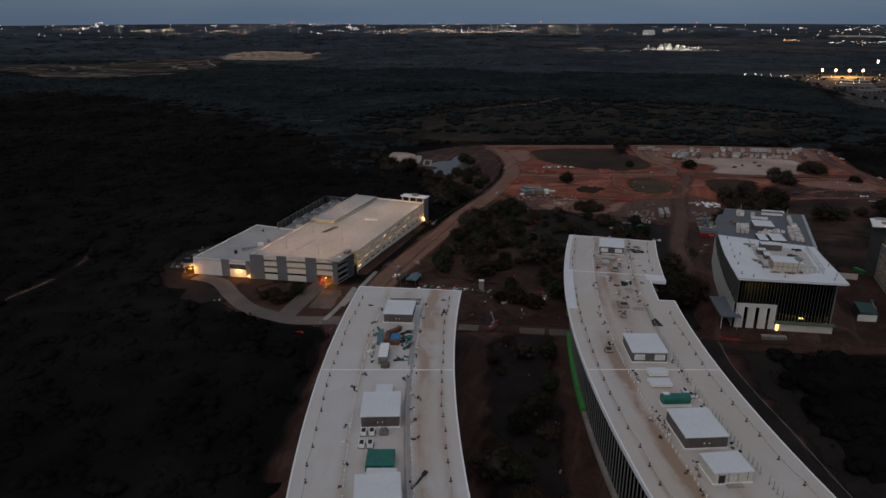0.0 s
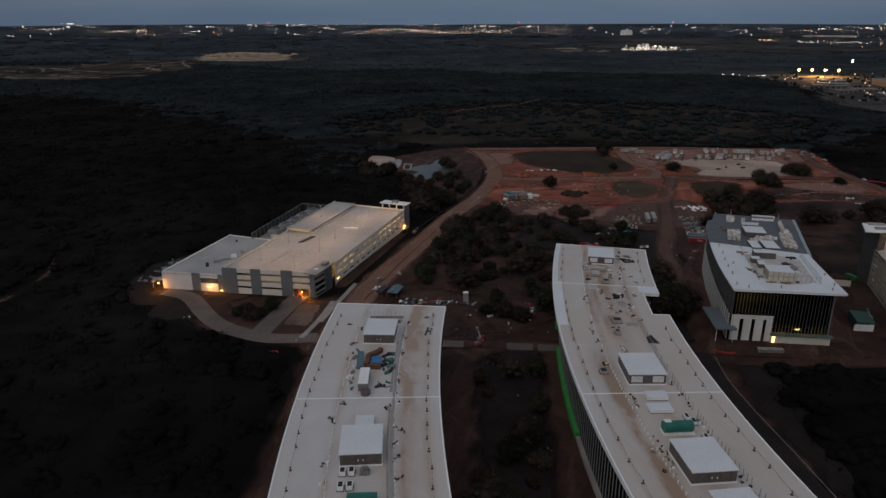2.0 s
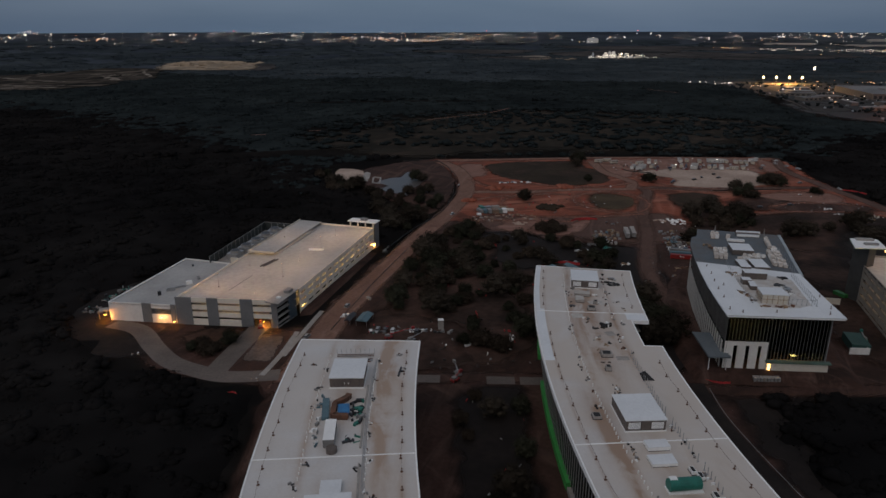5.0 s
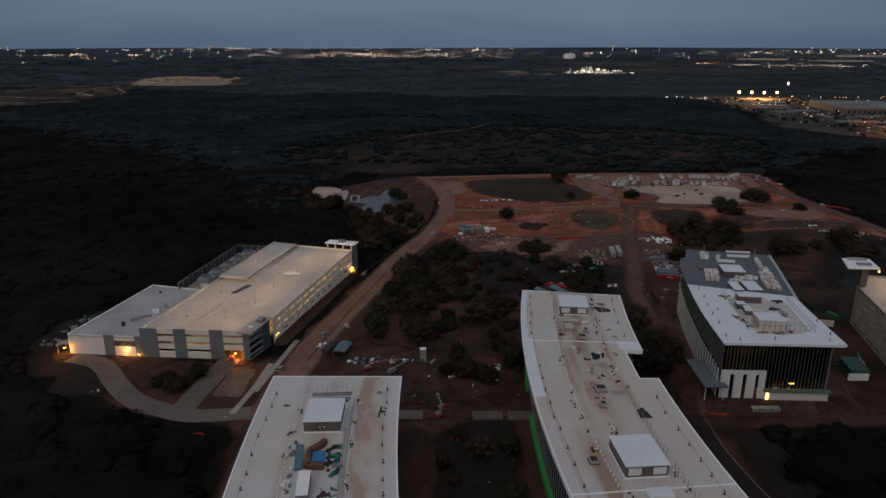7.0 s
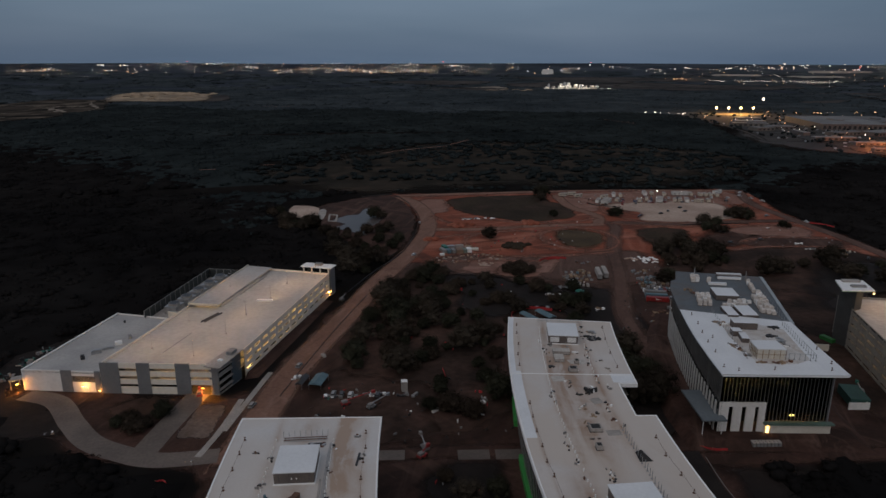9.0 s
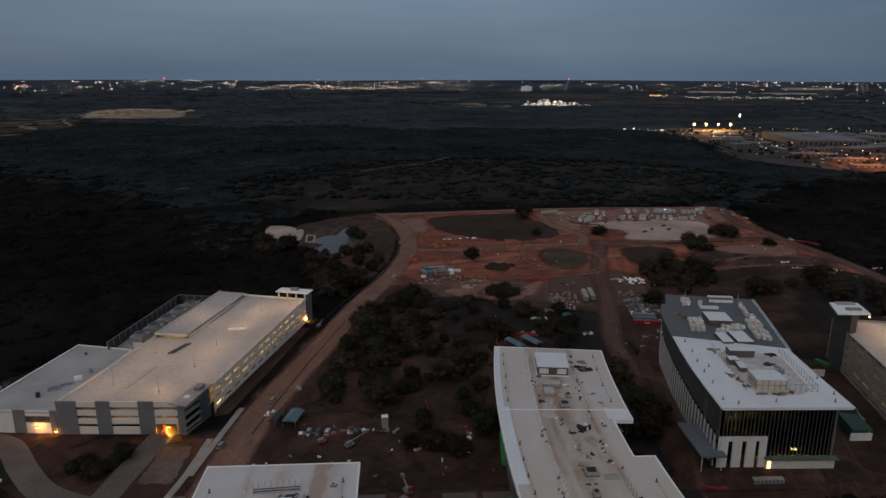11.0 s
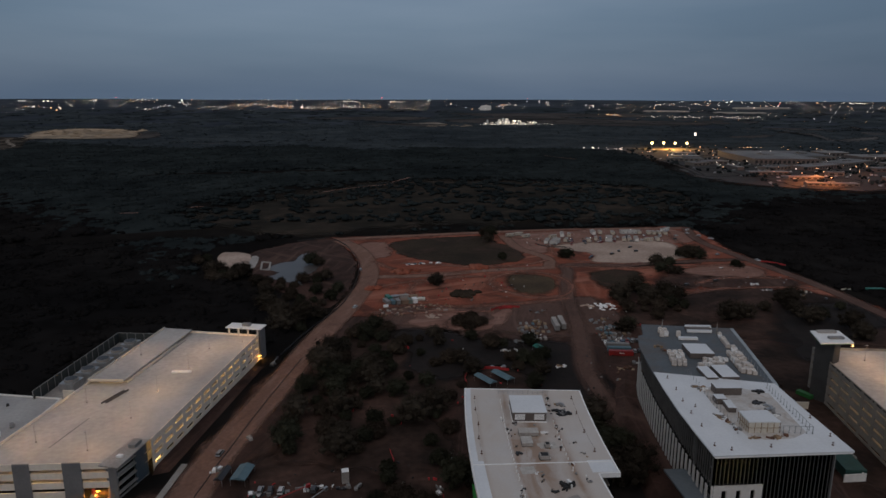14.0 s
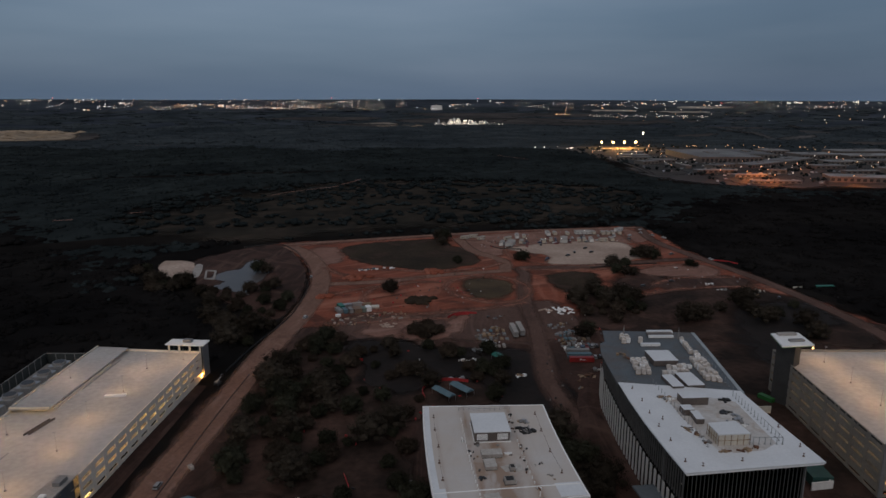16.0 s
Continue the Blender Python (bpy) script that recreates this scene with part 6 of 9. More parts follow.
def crate(name, x, y, z, lx, ly, h, turn, material, label, category, lid=None, group=""):
    """A box-like unit with a skid, a body with panel ribs and a lid."""
    ob = thing(name, (x, y, z), label, category, group)
    part("skid", Solid().box(x, y, z, z + 0.18, lx - 0.1, ly - 0.1, turn), DARK_METAL, ob)
    body = part("body", Solid().box(x, y, z + 0.18, z + h, lx, ly, turn), material, ob)
    c, s = math.cos(radians(turn)), math.sin(radians(turn))
    n = max(2, round(lx / 1.4))
    for i in range(n + 1 if name not in ("panel_bundle", "storage_bin") else 0):
        u = -lx / 2 + lx * i / n
        for v in (-ly / 2, ly / 2):
            part("rib", Solid().box(x + c * u - s * v, y + s * u + c * v, z + 0.18, z + h - 0.02, 0.09, 0.09, turn), material, body)
    part("lid", Solid().box(x, y, z + h, z + h + 0.1, lx + 0.12, ly + 0.12, turn), lid or material, ob)
    return ob


def scatter(name, x, y, z, w, l, n, seed, mats, label, category, long=2.5, tall=0.5):
    """A heap of loose lengths and offcuts lying about, one thing with its pieces as parts."""
    r = random.Random(seed)
    ob = thing(name, (x, y, z), label, category)
    for i in range(n):
        a, b = x + r.uniform(-w / 2, w / 2), y + r.uniform(-l / 2, l / 2)
        h = r.uniform(0.12, tall)
        part("piece", Solid().box(a, b, z, z + h, r.uniform(0.25, long), r.uniform(0.2, long * 0.45), r.uniform(0, 180)), r.choice(mats), ob)
    return ob


# office with dusty roof: pipe rack, rusty frame with tarp, kiosks, drum, green shed
x, y = BOW_A.at(246.5)
rack = thing("pipe_rack", (x, y, ROOF), "rusty red pipe rack with thin uprights", "pipe rack")
for k in range(4):
    part("pipe", Solid().tube((x - 6.2, y + 0.6 * k - 1, ROOF + 0.25), (x + 6.2, y + 0.6 * k - 1.6, ROOF + 0.25), 0.13, 0.13, 6), RUST if k % 2 else GALV, rack)
for k in range(9):
    part("upright", Solid().box(x - 6.4 + 1.6 * k, y + 1.6 - 0.2 * k / 3, ROOF, ROOF + 2.0, 0.1, 0.1), GALV, rack)
scatter("pipe_offcuts", x + 2.5, y - 4.5, ROOF, 6, 3, 14, 21, [DARK_METAL, GALV, BLACK_RUBBER, RUST], "loose dark pipe offcuts on the roof", "offcuts")
x, y = BOW_A.at(212.5, 0.2)
fr = thing("rusty_frame", (x, y, ROOF), "rust-brown angled frame round a blue tarp", "steel frame")
for (ax, ay), (bx, by) in (((-2.6, -4.4), (1.9, -5.0)), ((-2.6, -4.4), (-2.4, 2.2)), ((-2.4, 2.2), (0.9, 5.2)), ((0.9, 5.2), (1.6, 6.8))):
    part("frame_wall", Solid().bar((x + ax, y + ay, ROOF), (x + bx, y + by, ROOF), 1.5, 1.5), RUST, fr)
whole("blue_tarp", Solid().box(x + 0.3, y - 0.8, ROOF, ROOF + 0.9, 3.4, 5.2, 3).box(x + 0.3, y - 0.8, ROOF + 0.9, ROOF + 1.05, 2.6, 4.4, 3), BLUE_TARP, "bright blue tarp over stacked material", "tarp", at=(x, y, ROOF))
whole("stacked_sheeting", Solid().box(x - 5.0, y + 0.2, ROOF, ROOF + 0.8, 2.0, 11.0, 3).box(x - 4.8, y + 0.2, ROOF + 0.8, ROOF + 0.9, 1.7, 10.4, 3), BLUE_CANVAS, "long stack of blue-grey sheets", "sheet stack", at=(x - 5, y, ROOF))
crate("equipment_kiosk", *BOW_A.at(198.6, -1.9), ROOF, 2.9, 9.8, 2.5, 0, GREY_PAINT, "long grey equipment kiosk with white top", "kiosk", TRIM_WHITE)
x, y = BOW_A.at(192.0, -0.9)
whole("steel_drum", Solid().tube((x, y, ROOF), (x, y, ROOF + 1.3), 1.5, 1.5, 14).tube((x, y, ROOF + 1.3), (x, y, ROOF + 1.4), 1.3, 1.2, 14), BROWN_PANEL, "squat brown steel drum on the roof", "drum", at=(x, y, ROOF))
scatter("timber_pallets", *BOW_A.at(197.5, 4.0), ROOF, 3.6, 4, 12, 22, [DARK_METAL, BLACK_RUBBER, TEAL], "dark pallets and hoses on the roof", "pallets")
scatter("hose_pile", *BOW_A.at(210.5, 4.6), ROOF, 3.4, 13, 26, 23, [DARK_METAL, BLACK_RUBBER, TEAL, GREY_PAINT], "dark valves and coiled hoses on the roof", "pile", tall=1.2)
scatter("hose_pile", *BOW_A.at(207, -6.6), ROOF, 2.0, 26, 26, 24, [DARK_METAL, GREY_PAINT, TRIM_WHITE, BLUE_CANVAS], "small fittings and cartons along the screen posts", "pile", tall=0.9, long=1.6)
for dy, off in ((155, -4.4), (155, -2.2), (149.6, -4.6), (149.6, -2.4)):
    fan_unit(*BOW_A.at(dy, off), ROOF, 0)
x, y = BOW_A.at(155.1, 1.0)
stack = thing("roll_pallet", (x, y, ROOF), "grey wrapped membrane rolls laid on a timber pallet", "roll pallet")
part("pallet", Solid().box(x, y, ROOF, ROOF + 0.16, 2.5, 2.4, 4), WOOD, stack)
for k, (dx, dz) in enumerate(((-0.8, 0.52), (0.0, 0.52), (0.8, 0.52), (-0.4, 1.14), (0.4, 1.14))):
    part("membrane_roll", Solid().tube((x + dx, y - 1.1, ROOF + dz), (x + dx, y + 1.1 - 0.1 * k, ROOF + dz), 0.36, 0.36, 10), GREY_PAINT, stack)
crate("site_shed", *BOW_A.at(141.8, 0.5), ROOF, 6.9, 6.6, 2.0, 0, TEAL, "teal steel site shed with flat top", "shed", TEAL)
crate("roof_kiosk", *BOW_A.at(135.6, 0.8), ROOF, 7.4, 4.2, 1.8, 0, TRIM_WHITE, "low white kiosk with flat top", "kiosk", ROOF_C)
crate("roof_hatch_curb", *BOW_A.at(175.5, 0.1), ROOF, 5.0, 6.2, 1.2, 0, TRIM_WHITE, "low white roof hatch", "roof hatch", ROOF_C)
for i, (yy, off) in enumerate(((187, -7.0), (184, 6.0), (178, -8.6), (225, -8), (218, 8.6), (160, 8.9), (172, 10.3), (152, 9.6), (133, 8.2), (240, -12.6), (236, 16.8), (247, 14.6))):
    scatter("loose_items", *BOW_A.at(yy, off), ROOF, 1.8, 2.4, 4, 40 + i, [DARK_METAL, RUST, BLACK_RUBBER, GREY_PAINT], "loose dark fittings lying on the roof", "loose items", long=1.3)
whole("steel_beam", Solid().bar((*BOW_A.at(133, 9.0), ROOF + 0.05), (*BOW_A.at(137.2, 11.6), ROOF + 0.35), 0.4, 0.3).box(*BOW_A.at(137, 11.4), ROOF, ROOF + 0.6, 0.9, 1.4, -30), BLACK_RUBBER, "black steel strut lying on the roof", "strut", at=(*BOW_A.at(135, 10), ROOF))
whole("steel_beam", Solid().bar((*BOW_A.at(232, 15.6), ROOF + 0.02), (*BOW_A.at(238, 16.2), ROOF + 0.02), 0.5, 0.4), DARK_METAL, "dark steel beam lying on the roof", "beam", at=(*BOW_A.at(235, 16), ROOF))

CARTON_GREY = mat("dusty_sheet", (0.50, 0.475, 0.445), (0.40, 0.37, 0.335), rough=0.7, scale=0.5, fine=2.0, amount=0.3)
# office with stained roof: white units, cylinder tank, fan units, heaps
crate("air_handler", *BOW_B.at(180.6, -0.8), ROOF, 6.6, 4.0, 1.0, 0, TRIM_WHITE, "white air handler with flat top", "air handler", ROOF_C)
crate("air_handler", *BOW_B.at(187.0, 0.3), ROOF, 6.0, 3.4, 1.3, 0, TRIM_WHITE, "low white air handler with flat top", "air handler", ROOF_C)
x, y = BOW_B.at(169.8, 0.1)
tank = thing("water_tank", (x, y, ROOF), "teal cylindrical tank lying on white saddles", "tank")
part("drum", Solid().tube((x - 4.0, y, ROOF + 1.6), (x + 4.0, y + 0.3, ROOF + 1.6), 1.6, 1.6, 16), TEAL, tank)
part("saddle", Solid().box(x, y - 0.2, ROOF, ROOF + 0.35, 8.6, 3.2), TRIM_WHITE, tank)
part("hatch", Solid().box(x - 2.8, y + 0.4, ROOF + 3.1, ROOF + 3.3, 1.8, 1.4), TRIM_WHITE, tank, "white hatch")
for yy, off in ((176, 5.2), (173.6, 6.2), (166, 6.4), (163.5, 6.8)):
    fan_unit(*BOW_B.at(yy, off), ROOF, 0, 1.2, 2.4, 1.0)
for k, (yy, off, lx, ly, h) in enumerate(((293.4, -1.6, 6.2, 3.2, 1.3), (287.6, -3.0, 3.4, 4.4, 1.2), (278.9, 1.0, 3.0, 2.6, 1.3), (285.4, 3.2, 1.5, 2.0, 1.2), (239.8, 0.4, 3.6, 3.0, 1.2), (229.7, -1.2, 1.7, 1.9, 1.5), (202.3, -11.6, 2.4, 2.6, 0.9))):
    if ly > 2.9 and k != 4:
        crate("air_handler", *BOW_B.at(yy, off), ROOF, lx, ly, h, BOW_B.turn(yy), CONCRETE, "low pale dusty rooftop unit", "air handler", CARTON_GREY)
    else:
        fan_unit(*BOW_B.at(yy, off), ROOF, BOW_B.turn(yy), lx, ly, h, CONCRETE)
scatter("debris_heap", *BOW_B.at(263.4, 4.4), ROOF, 3.2, 2.8, 26, 31, [BLACK_RUBBER, BLACK_RUBBER, BLACK_RUBBER, TRIM_WHITE], "black sacks and white offcuts heaped on the roof", "heap", tall=1.2)
scatter("debris_heap", *BOW_B.at(308, 12.4), ROOF, 4.4, 4, 20, 32, [BLACK_RUBBER, DARK_METAL, GREY_PAINT], "dark offcuts heaped on the roof", "heap", tall=0.9)
scatter("pallet_stack", *BOW_B.at(313.6, 12.6), ROOF, 3.6, 2.8, 10, 33, [WOOD, GREY_PAINT, GALV], "stacked pallets of roofing material", "pallet stack", tall=0.9)
whole("membrane_wedge", Solid().add([(*BOW_B.at(222.6, 8.2), ROOF), (*BOW_B.at(222.6, 12.0), ROOF), (*BOW_B.at(227.4, 10.6), ROOF), (*BOW_B.at(227.4, 8.4), ROOF), (*BOW_B.at(224.5, 9.4), ROOF + 1.8), (*BOW_B.at(226, 9.6), ROOF + 1.7)], [(0, 1, 4), (1, 2, 5, 4), (2, 3, 5), (3, 0, 4, 5), (3, 2, 1, 0)]), BLACK_RUBBER, "black rubber sheet draped over a heap", "rubber sheet", at=(*BOW_B.at(225, 9.5), ROOF))
for i, (yy, off, w, l, n) in enumerate(((266.2, -2, 1.6, 2, 4), (253.5, 0.2, 2, 4, 6), (243, -0.8, 3, 4, 7), (266.2, 11.2, 1.4, 5, 6), (241, 9.6, 2, 2, 4), (218, -1.4, 2, 6, 9), (213, -2.0, 1.6, 5, 8), (284.9, 4, 1.4, 2, 5), (287, 12, 3.2, 0.8, 3), (280, 13.6, 1.6, 3, 4), (294, -7, 2, 6, 8), (297, 8.8, 2, 6, 8), (160, -7, 1.6, 16, 20), (140, -6, 2, 8, 10), (185, -6.6, 1.6, 10, 12), (145, 7.4, 1.6, 6, 7), (270, -2, 2.5, 2.5, 6), (232, -10, 1.0, 3, 4), (258, -9, 1, 5, 5))):
    scatter("loose_items", *BOW_B.at(yy, off), ROOF, w, l, n, 60 + i, [DARK_METAL, GREY_PAINT, TRIM_WHITE, CONCRETE, WOOD], "loose fittings and cartons lying on the roof", "loose items", long=1.0, tall=0.6)
r = random.Random(515)
for k in range(12):
    yy, off = r.choice((r.uniform(278, 300), r.uniform(225, 275))), r.uniform(-7.5, 7.5)
    scatter("loose_items", *BOW_B.at(yy, off), ROOF, r.uniform(1.0, 2.2), r.uniform(0.8, 1.8), r.randint(2, 5), 700 + k, r.choice(([BLACK_RUBBER, DARK_METAL], [WOOD, BROWN_PANEL], [GREY_PAINT, TRIM_WHITE, BROWN_PANEL], [GALV, CREAM_WALL])), "loose fittings and cartons lying on the roof", "loose items", long=1.8, tall=0.5)
for k in range(5):
    yy, off = r.uniform(232, 300), r.uniform(-6, 6)
    x, y = BOW_B.at(yy, off)
    whole("membrane_sheet", Solid().box(x, y, ROOF + 0.005, ROOF + 0.03 + 0.004 * k, r.uniform(2, 4.5), r.uniform(1.6, 4), r.uniform(-12, 12)), r.choice((CARTON_GREY, CONCRETE)), "loose pale sheet of membrane lying flat", "membrane sheet", "loose membrane sheets", at=(x, y, ROOF))
x, y = BOW_B.at(321.5, 0)
gr = thing("roof_guardrail", (x, y, ROOF), "thin grey guardrail at the roof end", "guardrail")
for k in range(11):
    p = BOW_B.at(322.5, -9 + 1.8 * k)
    part("post", Solid().box(*p, ROOF, ROOF + 1.5, 0.1, 0.1), GALV, gr)
for z in (0.75, 1.4):
    part("rail", Solid().bar((*BOW_B.at(322.5, -9), ROOF + z), (*BOW_B.at(322.5, 9), ROOF + z), 0.09, 0.09), GALV, gr)

# glass office roof
CZ = 27.2
pent = thing("rooftop_penthouse", (150, 278, CZ), "framed plant room with white lid and timber scaffold", "plant room")
PQ = [(144.8, 275.6), (154.8, 273.4), (155.9, 281.4), (146.5, 283.0)]
part("wall_shell", Solid().prism([mixp(p, (150.5, 278.3), 0.06) for p in PQ], CZ, CZ + 3.6), CREAM_WALL, pent)
part("lid", Solid().prism(PQ, CZ + 3.6, CZ + 4.0), ROOF_C, pent, "white flat lid")
for i in range(4):
    a, b = PQ[i], PQ[(i + 1) % 4]
    for k in range(5):
        p = mixp(a, b, k / 5)
        part("scaffold_post", Solid().box(*p, CZ, CZ + 3.6, 0.14, 0.14), WOOD, pent)
    part("scaffold_rail", Solid().bar((*a, CZ + 1.7), (*b, CZ + 1.7), 0.12, 0.14), WOOD, pent)
whole("roof_underlay", Solid().prism([(143.2, 273.0), (147.5, 270.6), (156.5, 269.4), (163.5, 271.8), (171.6, 299.5), (165.0, 305.5), (150.4, 310.0), (146.2, 296.0)], CZ, CZ + 0.02), mat("dusty_membrane", (0.60, 0.59, 0.58), (0.47, 0.44, 0.41), rough=0.7, scale=0.16, fine=1.2, amount=0.3, blot=((0.46, 0.41, 0.37), 0.2)), "dust-stained membrane round the roof plant", "roof membrane", kind="structure")
crate("plant_box", 156.8, 303.7, CZ, 9.2, 4.6, 2.8, -13, BROWN_PANEL, "brown plant box with white top", "plant box", ROOF_C)
crate("plant_box", 149.6, 297.2, CZ, 3.6, 3.6, 2.2, -13, BROWN_PANEL, "small brown plant box with white top", "plant box", ROOF_C)
crate("plant_box", 149.8, 292.2, CZ, 2.6, 6.2, 1.8, -17, BROWN_PANEL, "narrow brown plant box with white top", "plant box", ROOF_C)
ZB = CZ - 0.7
CARTON = mat("wrapped_cartons", (0.66, 0.62, 0.58), (0.52, 0.47, 0.43), rough=0.5, scale=0.5, fine=2.0, amount=0.3, random_tint=0.15)
crate("plant_box", 170.0, 341.0, ZB, 9.8, 11.2, 2.4, -15, BROWN_PANEL, "broad brown plant box with white top", "plant box", ROOF_C)
crate("plant_box", 160.4, 320.2, ZB, 4.2, 10.6, 1.5, -12, BROWN_PANEL, "low brown plant box with white top", "plant box", ROOF_C)
crate("plant_box", 167.6, 319.6, ZB, 6.4, 11.6, 1.5, -12, BROWN_PANEL, "low brown plant box with white top", "plant box", ROOF_C)
crate("plant_box", 187.2, 366.6, ZB, 11.4, 3.6, 1.0, -16, BROWN_PANEL, "low brown plant box between white curbs", "plant box", BROWN_PANEL)
for x, y, lx, ly in ((189, 369.6, 11.6, 1.8), (186.0, 364.0, 11.0, 0.9), (175.6, 356.8, 8.2, 1.6)):
    crate("skylight_curb", x, y, ZB, lx, ly, 1.2, -16, TRIM_WHITE, "long white skylight curb", "skylight", ROOF_C)
r = random.Random(9)
for a, b, n in (((185.2, 338.6), (177.4, 318.0), 13), ((182.4, 338.0), (175.6, 319.6), 12), ((192.6, 358.6), (187.2, 344.4), 8), ((187.4, 342.0), (179.2, 317.0), 13), ((158.6, 344.0), (153.6, 332.4), 7), ((160.4, 343.0), (155.8, 331.6), 7), ((166.6, 363.4), (169.4, 369.6), 5), ((168.6, 363.0), (171.2, 368.8), 4), ((174.0, 362.0), (175.6, 364.6), 2), ((162.4, 342.4), (157.8, 331.0), 7), ((168, 333.0), (176.4, 331.4), 5), ((163.4, 328.8), (172.4, 327.6), 6)):
    head = math.degrees(math.atan2(b[1] - a[1], b[0] - a[0]))
    for k in range(n):
        x, y = mixp(a, b, k / (n - 1))
        x, y = x + r.uniform(-0.25, 0.25), y + r.uniform(-0.25, 0.25)
        ob = thing("wrapped_pallet", (x, y, ZB), "pale plastic-wrapped pallet of cartons standing on the roof", "wrapped pallet", "wrapped pallets on the roof")
        w, h, a_ = r.uniform(1.3, 1.7), r.uniform(1.2, 2.3), head + r.uniform(-7, 7)
        part("pallet", Solid().box(x, y, ZB, ZB + 0.15, w * 1.05, w * 1.2, a_), WOOD, ob)
        part("carton_load", Solid().box(x, y, ZB + 0.15, ZB + h, w, w * 1.15, a_), r.choice((CARTON, CARTON, TRIM_WHITE)), ob)
        part("wrap_cap", Solid().box(x, y, ZB + h, ZB + h + r.uniform(0.06, 0.4), w * r.uniform(0.5, 0.95), w * r.uniform(0.6, 1.0), a_), CARTON, ob)
for x, y in ((170.9, 370.6), (192.8, 360.8)):
    whole("spire_pole", Solid().tube((x, y, ZB), (x, y, ZB + 5.5), 0.55, 0.04, 6), GREY_PAINT, "thin tapering pole on the roof", "pole", at=(x, y, ZB))
rows = [((174.0, 303.6), (164.8, 270.7), 16), ((156.1, 273.4), (164.8, 270.7), 6), ((153.2, 322.0), (141.5, 276.2), 17), ((188.0, 338.0), (178.5, 309.0), 10)]
for a, b, n in rows:
    ob = thing("screen_post_row", (*mixp(a, b, 0.5), CZ), "row of thin bare steel posts on the white roof", "post row", "rooftop post rows")
    for k in range(n):
        p = mixp(a, b, k / (n - 1))
        zb = CZ if p[1] < 306 else ZB
        q = new("post", STAKE)
        q.parent = ob
        q.location = (p[0] - ob.location.x, p[1] - ob.location.y, zb - CZ)
whole("screen_rail", Solid().bar((156.1, 273.4, CZ + 2.3), (164.8, 270.7, CZ + 2.3), 0.1, 0.12).bar((164.8, 270.7, CZ + 2.3), (168.2, 283, CZ + 2.3), 0.1, 0.12).box(156.1, 273.4, CZ, CZ + 2.3, 0.1, 0.1), GALV, "thin steel rail on posts", "rail", at=(160, 272, CZ))
for i, (x, y, w, l, n, ms) in enumerate(((169.0, 301.4, 3.4, 2.4, 14, [BLACK_RUBBER]), (161.9, 293.8, 2.6, 1.6, 10, [BLACK_RUBBER, DARK_METAL]), (164.0, 290.6, 3.6, 5, 9, [GALV, GREY_PAINT]), (152.4, 270.8, 7, 1.2, 10, [RUST, WOOD]), (145.4, 272.4, 5, 1.0, 7, [RUST, WOOD]), (150.0, 309, 4, 6, 12, [TRIM_WHITE, WOOD, GREY_PAINT]), (160.0, 286, 8, 6, 12, [GREY_PAINT, TRIM_WHITE, GALV]), (143.2, 284, 2, 12, 16, [GREY_PAINT, RUST, WOOD]), (158.0, 350.0, 3, 8, 12, [RUST, BROWN_PANEL, WOOD]), (172, 331, 3, 4, 6, [GREY_PAINT, TRIM_WHITE]))):
    scatter("loose_items", x, y, CZ if y < 312 else ZB, w, l, n, 90 + i, ms, "loose building material lying on the roof", "loose items", tall=0.7)
r = random.Random(77)
for i, (x, y) in enumerate(((129.5, 271), (133.0, 283), (135.0, 292), (137.5, 301), (140.5, 310), (143.0, 320), (133.0, 267.5), (165.4, 263.0), (169.0, 268), (172, 280), (146.0, 266.4), (139.2, 296.0))):
    q = new("roof_vent", CONE)
    q.location, q.rotation_euler = (x, y, CZ), (0, 0, r.uniform(0, 3))
    tagged(q, "small dark weighted stanchion on the roof", "stanchion", "roof stanchions")

# fittings and offcuts dropped along the screen posts
r = random.Random(404)
for bow, offs, ya, yb in ((BOW_A, (-8.9, 8.9), 128, 246), (BOW_B, (-9.2, 7.9), 132, 318)):
    y = ya
    while y < yb:
        off = r.choice(offs) + r.uniform(-0.6, 0.6)
        scatter("loose_items", *bow.at(y, off), ROOF, 1.4, 2.6, r.randint(2, 4), int(y * 10 + off), [DARK_METAL, RUST, GREY_PAINT, TRIM_WHITE, BLACK_RUBBER], "loose fittings and offcuts beside the screen posts", "loose items", long=1.1, tall=0.7)
        y += r.uniform(4, 9)


DRIVE_OLD = mat("dusty_paving", (0.15, 0.115, 0.098), (0.09, 0.068, 0.058), rough=0.95, scale=0.08, fine=0.7, amount=0.6, spec=0.1)
# ---- lamps of the car park ----
def flood(x, y, z, power, col=(1.0, 0.55, 0.16), size=0.25, name="wall_lamp", label="glowing orange wall lamp", turn=0):
    ob = thing(name, (x, y, z), label, "wall lamp", "wall lamps")
    housing = part("housing", Solid().box(x, y, z, z + 0.25, 0.9, 0.5, turn), DARK_METAL, ob)
    part("lens", Solid().box(x, y, z - 0.18, z - 0.005, 0.8, 0.42, turn), SODIUM, housing, "glowing orange lens")
    lamp = new("lamp_light", bpy.data.lights.new("lamp_light", "POINT"))
    lamp.data.energy, lamp.data.color, lamp.data.shadow_soft_size = power, col, size
    lamp.location = (x, y, z - 0.5)


flood(-138.4, 342.0, 3.2, 3000, (1.0, 0.36, 0.06))
shelter = thing("door_shelter", (-139.5, 345, 0), "small lit shelter beside the wing wall", "shelter")
part("roof", Solid().box(-139.4, 345.2, 4.2, 4.5, 5.0, 4.4, 20), CONCRETE, shelter)
for a, b in ((-141.6, 343.2), (-140.2, 347.8)):
    part("post", Solid().box(a, b, 0, 4.2, 0.25, 0.25), GALV, shelter)
